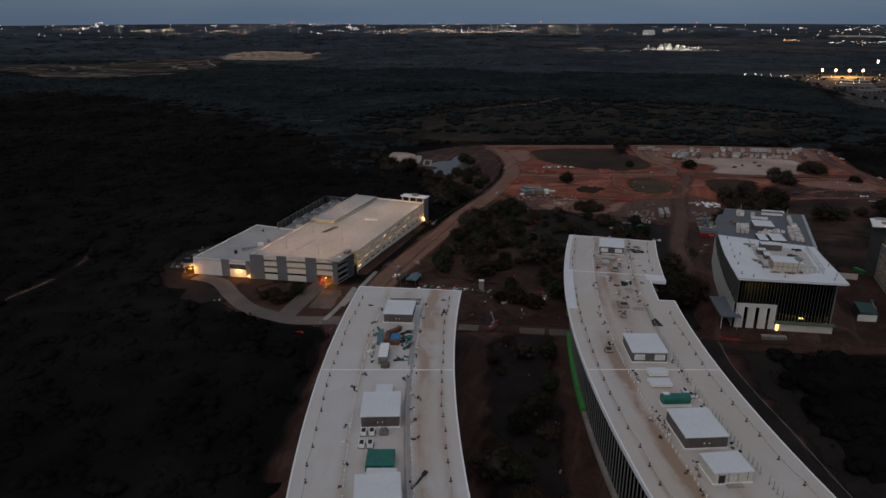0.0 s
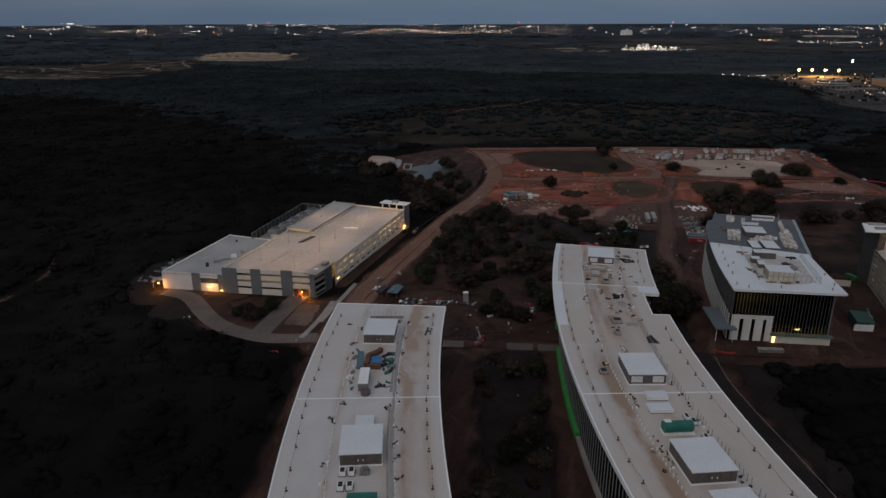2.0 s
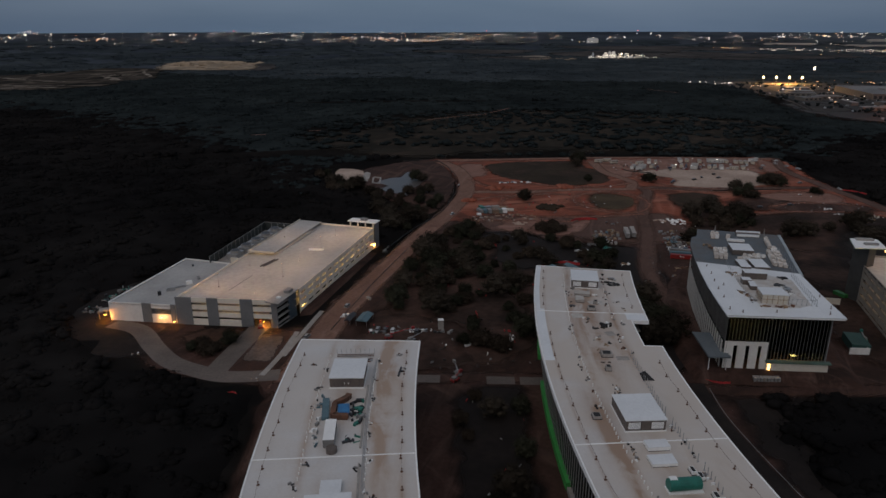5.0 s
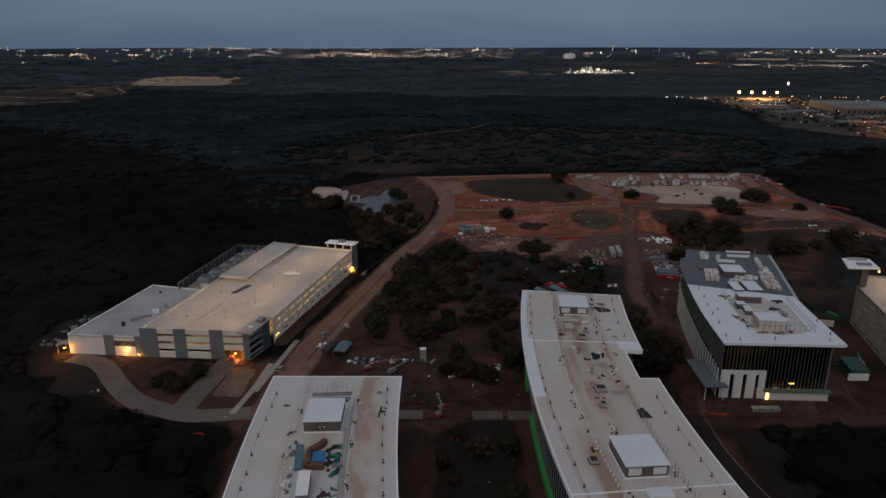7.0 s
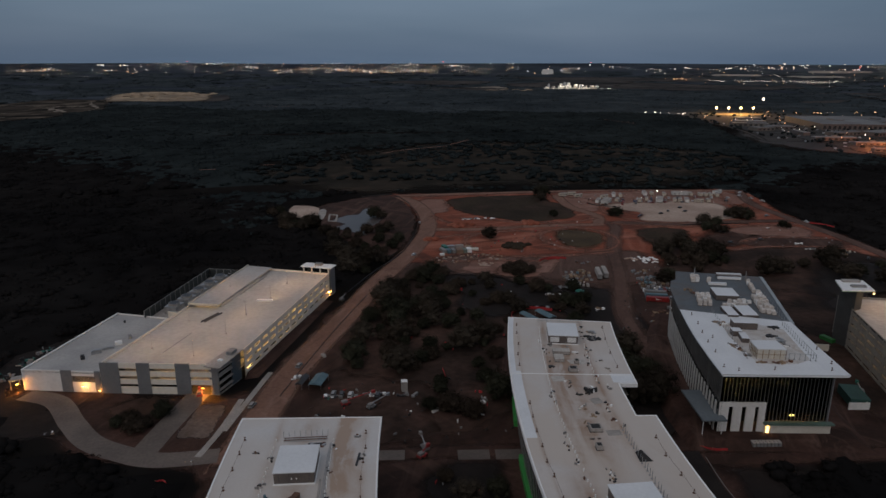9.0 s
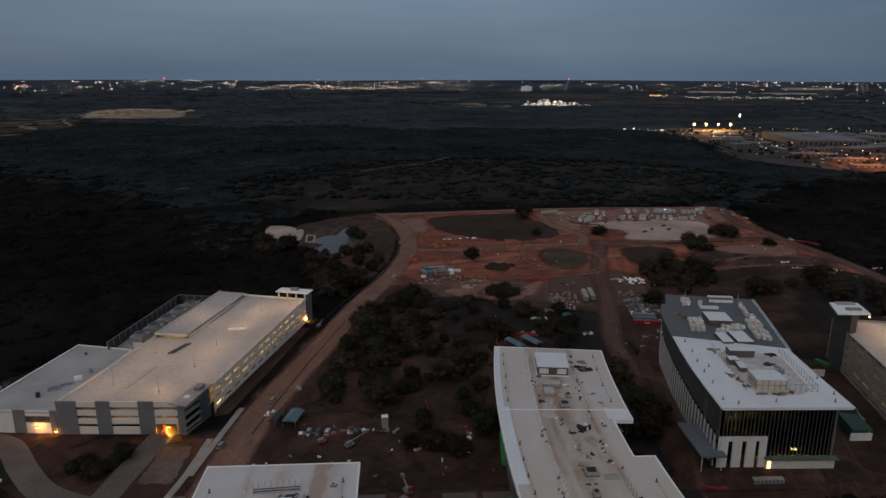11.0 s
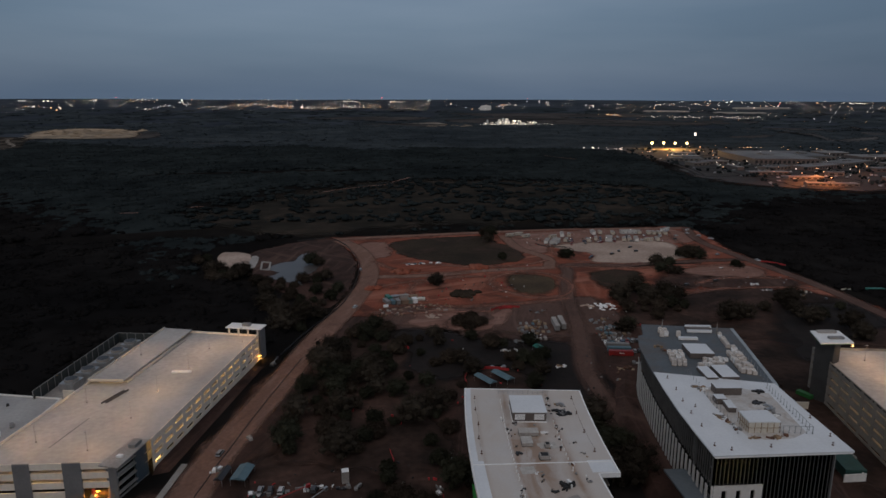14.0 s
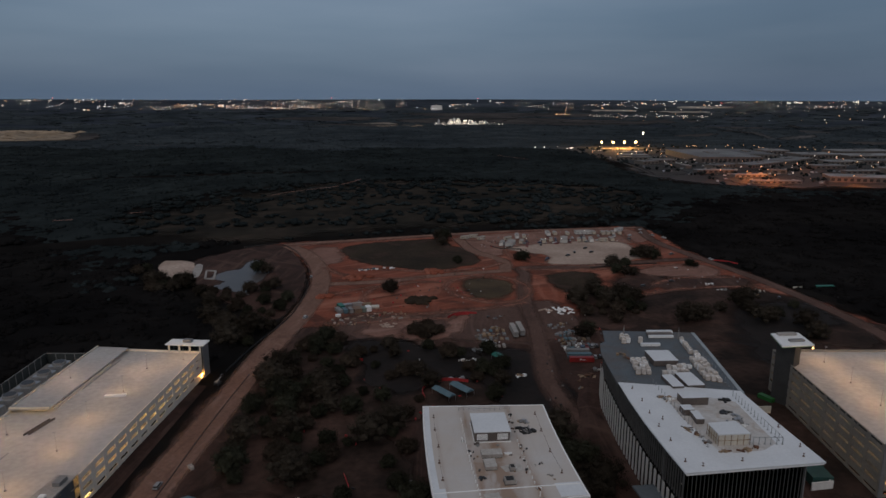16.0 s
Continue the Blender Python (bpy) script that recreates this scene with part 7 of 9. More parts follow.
flood(*[c + d for c, d in zip(mixp(WG["FL"], WG["FR"], 0.80), (-0.3, -1.9))], 3.7, 650, (1.0, 0.45, 0.12))
flood(*[c + d for c, d in zip(mixp(WG["FL"], WG["FR"], 0.97), (0.3, -1.2))], 1.6, 200, (1.0, 0.36, 0.08))
flood(*[c + d for c, d in zip(mixp(G["FL"], G["FR"], 0.79), (0.2, 0.9))], 2.5, 9000, (1.0, 0.38, 0.07))
flood(*[c + d for c, d in zip(mixp(G["FR"], G["BR"], 0.985), (0.9, 0.5))], 2.6, 1600, (1.0, 0.42, 0.10))
x, y = mixp(WG["FL"], WG["FR"], 0.785)
whole("double_door", Solid().box(x + 0.04, y - 0.12, 0, 2.6, 2.6, 0.12, -11.7).box(x - 0.6, y - 0.2, 1.0, 1.2, 0.1, 0.1), WHITE_WALL, "white double door under a lamp", "door", at=(x, y, 0))
for u in (0.14, 0.205, 0.40, 0.47, 0.68):
    for z in (7.6, 4.2):
        if (u, z) in ((0.14, 7.6), (0.47, 7.6), (0.40, 4.2), (0.205, 7.6), (0.68, 4.2)):
            continue
        x, y = mixp(G["FL"], G["FR"], u)
        whole("ceiling_lamp", Solid().box(x + 0.4, y + 1.4, z - 0.25, z, 0.7, 0.35, -10).box(x + 0.4, y + 1.4, z, z + 0.15, 0.3, 0.3), WARM_LAMP, "small bright lamp inside the car park", "ceiling lamp", "car park lamps", at=(x, y, z))
patch("concrete_pad", [(-65.6, 295.9), (-60, 295.2), (-53.9, 294.3), (-52.6, 306), (-51.4, 317.6), (-57, 318.4), (-62.0, 319.1), (-63.8, 307)], 0.13, DRIVE_OLD, "dusty grey parking pad beside the driveway", "pad", per=2, rough=0.1, seed=51, fray=0.5)
for k, (x, y, w, l, n) in enumerate(((-149, 355, 9, 8, 24), (-147, 369, 7, 9, 18), (-144, 382, 5, 8, 12))):
    scatter("rubble_heap", x, y, 0.05, w, l, n, 900 + k, [GREY_PAINT, CONCRETE, DARK_METAL, TEAL, GREY_WALL], "grey rubble and teal offcuts heaped beside the wing", "rubble", long=2.6, tall=1.3)
# sloping bank of earth against the long side
e1, e2, e3 = (-46.4, 342.5), (-35.3, 376.0), (-16.0, 434.0)
bank = Solid()
for (a, ha), (b, hb) in (((e1, 1.9), (e2, 1.7)), ((e2, 1.7), (e3, 0.3))):
    d = (Vector(b) - Vector(a)).normalized()
    n = Vector((d.y, -d.x)) * 5.0
    bank.add([(*a, ha), (*b, hb), (b[0] + n.x, b[1] + n.y, 0.02), (a[0] + n.x, a[1] + n.y, 0.02), (a[0] - d.x * 3, a[1] - d.y * 3, 0.02)], [(0, 3, 2, 1), (0, 4, 3)])
whole("earth_bank", bank, NEAR_DIRT, "sloping red earth bank against the car park", "earth bank", kind="structure")


# ---- vehicles, trailers, containers ----
def car_kind(paint, pickup=False):
    ob = thing("pickup_truck" if pickup else "car", (0, 0, 0), "parked pickup truck with open bed" if pickup else "parked car with dark windows", "pickup truck" if pickup else "car", "parked vehicles")
    L, W = (5.6, 1.95) if pickup else (4.6, 1.8)
    body = Solid()
    prof = [(-L / 2, 0.45), (-L / 2, 0.95), (-L / 2 + 0.9, 1.05), (L / 2 - 0.9, 1.0), (L / 2, 0.85), (L / 2, 0.4)]
    n = len(prof)
    body.add([(a, -W / 2, b) for a, b in prof] + [(a, W / 2, b) for a, b in prof], [tuple(range(n)), tuple(range(2 * n - 1, n - 1, -1))] + [(i, n + i, n + (i + 1) % n, (i + 1) % n) for i in range(n)])
    part("body", body, paint, ob)
    a, b = (0.0, 1.6) if pickup else (-1.7, 1.1)
    cab = Solid().hexa([(a - 0.3, -W / 2 + 0.08, 1.0), (b + 0.4, -W / 2 + 0.08, 1.0), (b + 0.4, W / 2 - 0.08, 1.0), (a - 0.3, W / 2 - 0.08, 1.0)], [(a, -W / 2 + 0.25, 1.5), (b - 0.2, -W / 2 + 0.25, 1.5), (b - 0.2, W / 2 - 0.25, 1.5), (a, W / 2 - 0.25, 1.5)])
    part("cabin_glass", cab, BLACK_RUBBER, ob)
    part("roof", Solid().box((a + b - 0.2) / 2, 0, 1.5, 1.58, b - a, W - 0.45), paint, ob)
    for sx in (-1, 1):
        for sy in (-1, 1):
            wheel = part("wheel", Solid().tube((sx * L * 0.31, sy * (W / 2 - 0.2), 0.34), (sx * L * 0.31, sy * (W / 2 + 0.02), 0.34), 0.34, 0.34, 10), BLACK_RUBBER, ob)
            part("rim", Solid().tube((sx * L * 0.31, sy * (W / 2 + 0.02), 0.34), (sx * L * 0.31, sy * (W / 2 + 0.04), 0.34), 0.2, 0.2, 8), GALV, wheel)
    return ob


CARS = [car_kind(CAR_PAINT[0], True), car_kind(CAR_PAINT[1]), car_kind(CAR_PAINT[2]), car_kind(CAR_PAINT[3], True), car_kind(CAR_PAINT[4]), car_kind(CAR_PAINT[0])]
CAR_SPOTS = [(273.6, 618.3, 1, 20), (284.4, 627, 1, 70), (301.7, 639, 1, 30), (299, 623.7, 1, 25), (248.3, 608.7, 1, 60), (252, 613, 4, 40), (-41, 315.4, 2, 72), (380.7, 571, 0, 85), (361, 596.7, 2, 20), (395.6, 656.8, 0, 110), (392, 670.6, 5, 105), (397.5, 698.7, 0, 30), (388, 684, 5, 100), (351.6, 465.7, 1, 40), (280.9, 518, 1, 10), (308, 522.7, 1, 0),
             (-9.4, 320.4, 2, 80), (-6, 319.6, 1, 85), (-2.5, 318.6, 5, 80), (8.5, 316.8, 1, 75), (-25.0, 349.0, 2, 72), (43, 518, 5, 60), (57, 612, 2, 80), (242, 668, 1, 0), (258, 672, 2, 15), (286, 664, 3, 10), (290, 690, 3, 80), (322, 684, 1, 75), (346, 672, 2, 70), (303, 678, 3, 10)]
yard_rng = random.Random(77)
for k in range(26):
    CAR_SPOTS.append((238 + 5.2 * k + yard_rng.uniform(-2, 2), 664 + 9 * (k % 3) + yard_rng.uniform(-3, 3) + 0.06 * k, yard_rng.randrange(6), yard_rng.choice((70, 75, 80, 10))))
for k in range(12):
    CAR_SPOTS.append((180 + (k % 4) * 3.0, 395 + (k // 4) * 14, (k * 5) % 6, 70))
used = set()
for x, y, k, a in CAR_SPOTS:
    if k not in used:
        used.add(k)
        CARS[k].matrix_basis = pose(x, y, 0.13, 0, 0, a)
    else:
        copy_thing(CARS[k], pose(x, y, 0.13, 0, 0, a))


def trailer_kind(L, W, H, wall, label):
    """A site office trailer at the origin: body on a chassis, low roof, door with steps, windows."""
    ob = thing("site_trailer", (0, 0, 0), label, "site trailer", "site trailers")
    part("chassis", Solid().box(0, 0, 0.3, 0.6, L - 0.4, W - 0.5).box(-L * 0.3, 0, 0, 0.3, 1.6, W - 0.7).box(L * 0.3, 0, 0, 0.3, 1.6, W - 0.7), DARK_METAL, ob)
    part("body", Solid().box(0, 0, 0.6, H, L, W), wall, ob)
    part("roof", Solid().hexa([(-L / 2 - .1, -W / 2 - .1, H), (L / 2 + .1, -W / 2 - .1, H), (L / 2 + .1, W / 2 + .1, H), (-L / 2 - .1, W / 2 + .1, H)], [(-L / 2, -0.2, H + .3), (L / 2, -0.2, H + .3), (L / 2, 0.2, H + .3), (-L / 2, 0.2, H + .3)]), CONCRETE if wall is not CREAM_WALL else CREAM_WALL, ob)
    door = part("door", Solid().box(L * 0.2, -W / 2 - 0.03, 0.7, 2.7, 0.95, 0.06), GREY_PAINT, ob)
    part("handle", Solid().box(L * 0.2 + 0.35, -W / 2 - 0.09, 1.6, 1.8, 0.06, 0.06), GALV, door)
    part("steps", Solid().box(L * 0.2, -W / 2 - 0.5, 0, 0.35, 1.2, 0.9).box(L * 0.2, -W / 2 - 0.3, 0.35, 0.65, 1.2, 0.5), GALV, ob)
    for u in (-0.35, -0.1, 0.4):
        pane = part("window", Solid().box(L * u, -W / 2 - 0.03, 1.5, 2.4, 1.1, 0.05), BLACK_RUBBER, ob)
        part("sill", Solid().box(L * u, -W / 2 - 0.06, 1.42, 1.498, 1.3, 0.12), TRIM_WHITE, pane)
    return ob


TRAILERS = [trailer_kind(12.5, 3.4, 3.5, WHITE_WALL, "pale site office trailer with dark windows"), trailer_kind(8.0, 3.0, 3.2, mat("drab_cream", (0.60, 0.52, 0.41), (0.48, 0.42, 0.34), rough=0.8, amount=0.3), "cream site office trailer with dark windows"), trailer_kind(16.0, 6.5, 3.8, GREYED_PANEL, "grey double-width site office trailer")]
TR_SPOTS = [(262, 700, 0, 70), (268, 697, 1, 70), (236, 674, 0, 60), (243, 671, 2, 55), (256, 676, 1, 55), (296, 703, 0, 75), (303, 702, 1, 75), (314, 697, 1, 75), (331, 697, 2, -12), (349, 690, 1, 75), (354, 689, 1, 75), (359, 688, 1, 75), (277, 671, 1, 60), (297, 671, 2, 62), (311, 668, 1, 68), (316, 667, 1, 68), (322, 665, 0, 68), (333, 662, 1, -10), (342, 661, 1, 70), (226, 702, 1, 20), (212, 709, 1, 10), (373, 700, 0, 30), (286, 676, 1, 65), (341, 694, 1, 75), (365, 686, 1, 70), (250, 694, 1, 20), (222, 712, 1, 0)]
used = set()
for x, y, k, a in TR_SPOTS:
    if k not in used:
        used.add(k)
        TRAILERS[k].matrix_basis = pose(x, y, 0.08, 0, 0, a)
    else:
        copy_thing(TRAILERS[k], pose(x, y, 0.08, 0, 0, a))
for x, y in ((291, 664), (329, 690), (258, 671), (306, 697), (276, 667)):
    ob = thing("yard_lamp", (x, y, 0), "white yard lamp on a post", "lamp post", "yard lamps")
    part("pole", Solid().tube((x, y, 0), (x, y, 5), 0.08, 0.06), GALV, ob)
    part("lamp_head", Solid().box(x, y, 5, 5.2, 0.3, 0.2), COOL_LAMP, ob)


def semi_kind():
    ob = thing("semi_trailer", (0, 0, 0), "pale box semi trailer parked on dirt", "semi trailer", "semi trailers")
    part("box_body", Solid().box(0, 0, 1.1, 4.1, 2.6, 16.0), CONCRETE, ob)
    part("rear_door", Solid().box(0, -8.03, 1.2, 4.0, 2.4, 0.06), GREY_PAINT, ob)
    part("frame", Solid().box(0, 0, 0.8, 1.1, 1.2, 15), DARK_METAL, ob)
    for y in (-6.2, -4.9):
        for sx in (-1, 1):
            part("wheel", Solid().tube((sx * 0.75, y, 0.5), (sx * 1.25, y, 0.5), 0.5, 0.5, 10), BLACK_RUBBER, ob)
    part("landing_leg", Solid().box(0.8, 4.5, 0, 1.1, 0.2, 0.2).box(-0.8, 4.5, 0, 1.1, 0.2, 0.2).box(0, 4.5, 0.7, 0.8, 1.8, 0.15), DARK_METAL, ob)
    return ob


semi = semi_kind()
semi.matrix_basis = pose(153.8, 454.5, 0.04, 0, 0, -13)
copy_thing(semi, pose(158.4, 456.0, 0.04, 0, 0, -13))


def container(x, y, z, turn, material, label, L=12.2, group="shipping containers"):
    ob = thing("shipping_container", (x, y, z), label, "shipping container", group)
    c, s = math.cos(radians(turn)), math.sin(radians(turn))
    shell = part("shell", Solid().box(x, y, z + 0.12, z + 2.6, L, 2.44, turn), material, ob)
    n = round(L / 0.6)
    for i in range(n):
        u = -L / 2 + L * (i + 0.5) / n
        for v in (-1.25, 1.25):
            part("rib", Solid().box(x + c * u - s * v, y + s * u + c * v, z + 0.3, z + 2.45, 0.25, 0.07, turn), material, shell)
    for u in (-L / 2, L / 2):
        for v in (-1.2, 1.2):
            part("corner_post", Solid().box(x + c * u - s * v, y + s * u + c * v, z, z + 2.62, 0.2, 0.2, turn), material, ob)
    return ob


container(171.0, 407.0, 0.04, -17, RED_PAINT, "red corrugated shipping container on dirt")
bx, by = 171.0, 405.6
ob = thing("lettering_bars", (bx - 0.2, by, 1.6), "pale lettering bars on the red container", "lettering")
for k, (w, h) in enumerate(((1.0, 0.8), (1.6, 0.35), (1.6, 0.3))):
    part("bar", Solid().box(171.3 - 0.37 + 0.96 * (k - 1), 407 - 1.33 - 0.28 * (k - 1), 1.3, 1.3 + h, w * 0.6, 0.03, -17), TRIM_WHITE, ob)
container(172.6, 412.0, 0.04, -17, BLUE_CANVAS, "blue-grey corrugated shipping container on dirt")
container(174.5, 417.6, 0.04, -17, GREY_PAINT, "grey corrugated shipping container on dirt")
for i, (x, y, w, l, n, ms) in enumerate(((176.5, 426, 12, 6, 22, [BLUE_CANVAS, GREY_PAINT, TRIM_WHITE]), (179, 434, 12, 7, 24, [GREY_PAINT, GALV, WOOD]), (182, 446, 12, 7, 22, [GREY_PAINT, BLUE_CANVAS, GALV]), (183, 458, 10, 6, 16, [GALV, GREY_PAINT, WOOD]), (163, 388, 10, 8, 14, [GREY_PAINT, WOOD, RUST]), (158, 376, 8, 10, 14, [WOOD, GREY_PAINT]), (150, 352, 6, 8, 12, [TEAL, GALV, GREY_PAINT]), (137, 446, 9, 5, 18, [TRIM_WHITE, GALV, WOOD]), (134, 455, 6, 7, 16, [WOOD, BROWN_PANEL, GREY_PAINT]), (142, 457, 6, 8, 18, [WOOD, RUST, GREY_PAINT]), (147, 466, 5, 5, 10, [WOOD, GREY_PAINT]), (126, 437, 8, 3, 10, [GREY_PAINT, GALV]), (115, 425, 9, 2, 12, [TRIM_WHITE, WOOD]), (134, 399, 6, 2, 8, [WOOD, TRIM_WHITE]), (104, 405, 7, 2, 6, [TRIM_WHITE, GALV]), (157, 485, 14, 5, 12, [DARK_METAL, RUST, GREY_PAINT]),
                                               (330, 508, 6, 3, 5, [TRIM_WHITE]), (328, 494, 8, 3, 6, [TRIM_WHITE, GREY_PAINT]), (352.6, 484.6, 6, 4, 8, [CREAM_WALL, WOOD]), (385.6, 484.8, 7, 4, 8, [CREAM_WALL, TRIM_WHITE]), (393, 456, 8, 6, 10, [GREY_PAINT, TRIM_WHITE]), (340, 478, 20, 14, 18, [GREY_PAINT, WOOD, DARK_METAL]), (337, 557.6, 4, 2, 3, [TRIM_WHITE]), (20, 316, 8, 3, 10, [GREY_PAINT, TRIM_WHITE, DARK_METAL]), (0, 318.5, 26, 3, 26, [TRIM_WHITE, TEAL, DARK_METAL, GREY_PAINT]), (29.4, 302.4, 3, 3, 6, [TRIM_WHITE, GREY_PAINT]), (-14.8, 359, 2, 3, 3, [CONCRETE]), (-24.6, 338, 5, 3, 8, [TRIM_WHITE, GREY_PAINT]), (50, 307, 4, 3, 5, [TRIM_WHITE, GREY_PAINT]), (108, 622, 30, 2.5, 16, [TRIM_WHITE, BLUE_CANVAS]))):
    scatter("material_pile", x, y, 0.02, w, l, n, 200 + i, ms, "scattered stacks of building material on dirt", "material pile", long=3.2, tall=1.3)

# rows of strapped stacks in the lay-down yard
r = random.Random(88)
for row, (a, b, n) in enumerate((((132.5, 452), (147, 448), 6), ((134, 458), (148, 455), 6), ((136, 465), (150, 461), 5), ((131, 440.5), (141, 438), 5), ((176, 430), (188, 425), 6), ((178, 438), (190, 434), 6), ((180, 448), (192, 443), 6), ((172, 395), (182, 391), 4), ((152, 346), (160, 342), 5), ((151, 352), (159, 349), 5))):
    head = math.degrees(math.atan2(b[1] - a[1], b[0] - a[0]))
    for k in range(n):
        x, y = mixp(a, b, k / (n - 1))
        lx, ly, h = 1.7 * r.uniform(0.8, 1.2), r.uniform(2.6, 4.4), r.uniform(0.4, 1.1)
        tone = r.choice((GREY_PAINT, GREY_PAINT, BROWN_PANEL, WOOD, BLUE_CANVAS, GREY_PAINT, CONCRETE) if row != 3 else (CONCRETE, CREAM_WALL))
        ob = thing("material_stack", (x, y, 0.04), "strapped stack of building material on timber bearers", "material stack", "strapped material stacks")
        for o in (-0.3, 0.3):
            part("bearer", Solid().box(x - math.sin(radians(head)) * o * ly, y + math.cos(radians(head)) * o * ly, 0.04, 0.2, lx, 0.16, head), WOOD, ob)
        part("load", Solid().box(x, y, 0.2, 0.2 + h, lx, ly, head).box(x, y, 0.2 + h, 0.26 + h, lx * 0.86, ly * 0.94, head), tone, ob)
        for o in (-0.25, 0.25):
            part("strap", Solid().box(x - math.sin(radians(head)) * o * ly, y + math.cos(radians(head)) * o * ly, 0.2, 0.29 + h, lx + 0.04, 0.1, head), BLACK_RUBBER, ob)

# waste corner by the dirt field
GREY_GREEN = mat("grey_green_paint", (0.17, 0.20, 0.175), (0.12, 0.145, 0.125), rough=0.7, fine=2, amount=0.4)
SKIP_ORANGE = mat("faded_brown_paint", (0.22, 0.145, 0.095), (0.16, 0.10, 0.07), rough=0.7, fine=2, amount=0.4)
for x, y, lx, ly, h, a, m, lab in ((64.5, 524, 2.6, 8, 2.2, 12, GREY_PAINT, "grey waste skip"), (68, 522, 2.4, 6, 2.4, 8, BLUE_CANVAS, "blue-grey waste skip"), (71.4, 521.5, 2.4, 6, 2.6, 6, GREY_PAINT, "grey waste skip"), (75.6, 520.5, 4.4, 6, 2.8, 4, SKIP_ORANGE, "faded brown waste skip"), (79.4, 521, 2.4, 6, 2.6, 4, GREY_GREEN, "grey-green waste skip"), (82.6, 521, 3, 5, 3.0, 4, TRIM_WHITE, "white storage box"), (67, 533, 3, 7, 2.0, 10, TEAL, "dark teal waste skip"), (71.5, 533, 5, 3, 2.0, 6, GALV, "galvanised steel skip"), (77.5, 533, 6, 3, 2.2, 2, CONCRETE, "pale rubble skip"), (84, 531.5, 5, 2.8, 1.8, -6, WOOD, "timber-filled waste skip"), (88, 526, 5, 4, 1.2, -12, CREAM_WALL, "pale timber stack"), (62.6, 515, 3, 2, 1.4, 0, TRIM_WHITE, "white storage box")):
    crate("waste_skip", x, y, 0.04, lx, ly, h, a, m, lab + " standing on red dirt", "skip", m, "waste skips")
scatter("rubble_heap", 80, 505, 0.04, 46, 18, 60, 301, [CALICHE, CONCRETE, WOOD, BROWN_PANEL], "broken concrete and timber strewn on dirt", "rubble", long=3.0, tall=0.9)
r = random.Random(31)
for x, y, n, spread, m, lab, cat in ((199, 485, 34, 9.5, TRIM_WHITE, "heap of white sacks on dirt", "sack heap"), (190, 488, 12, 4, CALICHE, "heap of pale sacks on dirt", "sack heap"), (122, 532, 26, 11, DARK_SOIL, "broad dark soil heap", "soil heap"), (88, 492, 18, 8, CALICHE, "pale gravel heap", "gravel heap"), (150, 600, 16, 8, DIRT, "low red dirt heap", "dirt heap"), (90, 600, 20, 10, DIRT, "low red dirt heap", "dirt heap"), (60, 560, 12, 5, DIRT, "low red dirt heap", "dirt heap")):
    b = Solid()
    for _ in range(n):
        a, d = r.uniform(0, 6.28), spread * math.sqrt(r.random())
        rad = r.uniform(0.7, 1.3) if m is TRIM_WHITE or m is CALICHE else r.uniform(2.0, 3.6)
        b.blob((x + d * math.cos(a), y + 0.8 * d * math.sin(a), 0.2), rad, r, 0.6)
    whole("heap", b, m, lab + " beside the track", cat, kind="stuff", at=(x, y, 0))


def tent(x, y, L, W, turn, m, label):
    """An open canvas shelter with a low ridge on four poles."""
    ob = thing("canopy_tent", (x, y, 0), label, "canopy tent", "canopy tents")
    c, s = math.cos(radians(turn)), math.sin(radians(turn))

    def p(a, b, z):
        return x + c * a - s * b, y + s * a + c * b, z

    sh = Solid().add([p(-W / 2, -L / 2, 2.6), p(W / 2, -L / 2, 2.6), p(W / 2, L / 2, 2.6), p(-W / 2, L / 2, 2.6), p(0, -L / 2, 3.5), p(0, L / 2, 3.5), p(-W / 2, -L / 2, 2.5), p(W / 2, -L / 2, 2.5), p(W / 2, L / 2, 2.5), p(-W / 2, L / 2, 2.5)],
                     [(0, 4, 5, 3), (4, 1, 2, 5), (0, 1, 4), (2, 3, 5), (6, 9, 8, 7), (0, 6, 7, 1), (1, 7, 8, 2), (2, 8, 9, 3), (3, 9, 6, 0)])
    part("canvas", sh, m, ob)
    for a in (-1, 1):
        for b in (-1, 1):
            q = p(a * (W / 2 - 0.2), b * (L / 2 - 0.2), 0)
            part("pole", Solid().tube(q, (q[0], q[1], 2.5), 0.07, 0.07), GALV, ob)
    return ob


tent(91.3, 388.6, 12.5, 4.4, 22, BLUE_CANVAS, "blue-grey canvas shelter beside red netting")
tent(100.6, 390.8, 12.5, 4.8, 22, BLUE_CANVAS, "blue-grey canvas shelter beside red netting")
tent(-15.6, 330.4, 10, 5.6, -18, BLUE_CANVAS, "blue-grey canvas shelter beside the haul road")
tent(-22.4, 331.0, 9, 3.2, -18, DARK_METAL, "dark canvas shelter beside the haul road")
tent(131, 421.6, 6, 5, 10, TEAL, "teal canvas shelter on dirt")


def net_fence(pts, m, label, h=1.1, closed=False, name="safety_fence", gap=3.0):
    """A plastic mesh fence on stakes."""
    line = smooth_loop(pts, 5, 0.15, 3, closed)
    ob = thing(name, (*line[len(line) // 2], 0), label, "fence", "site fences")
    s = Solid()
    for a, b in zip(line, line[1:]):
        s.bar((*a, 0.05), (*b, 0.05), 0.12, h)
    part("mesh", s, m, ob)
    last = None
    for p in line:
        if last is None or (Vector(p) - Vector(last)).length > gap:
            part("stake", Solid().box(*p, 0, h + 0.3, 0.12, 0.12), WOOD, ob)
            last = p
    return ob


net_fence([(82.5, 388), (84, 398), (91, 404.5), (100, 404), (107, 400)], ORANGE_NET, "sagging red safety netting on stakes", 1.5)
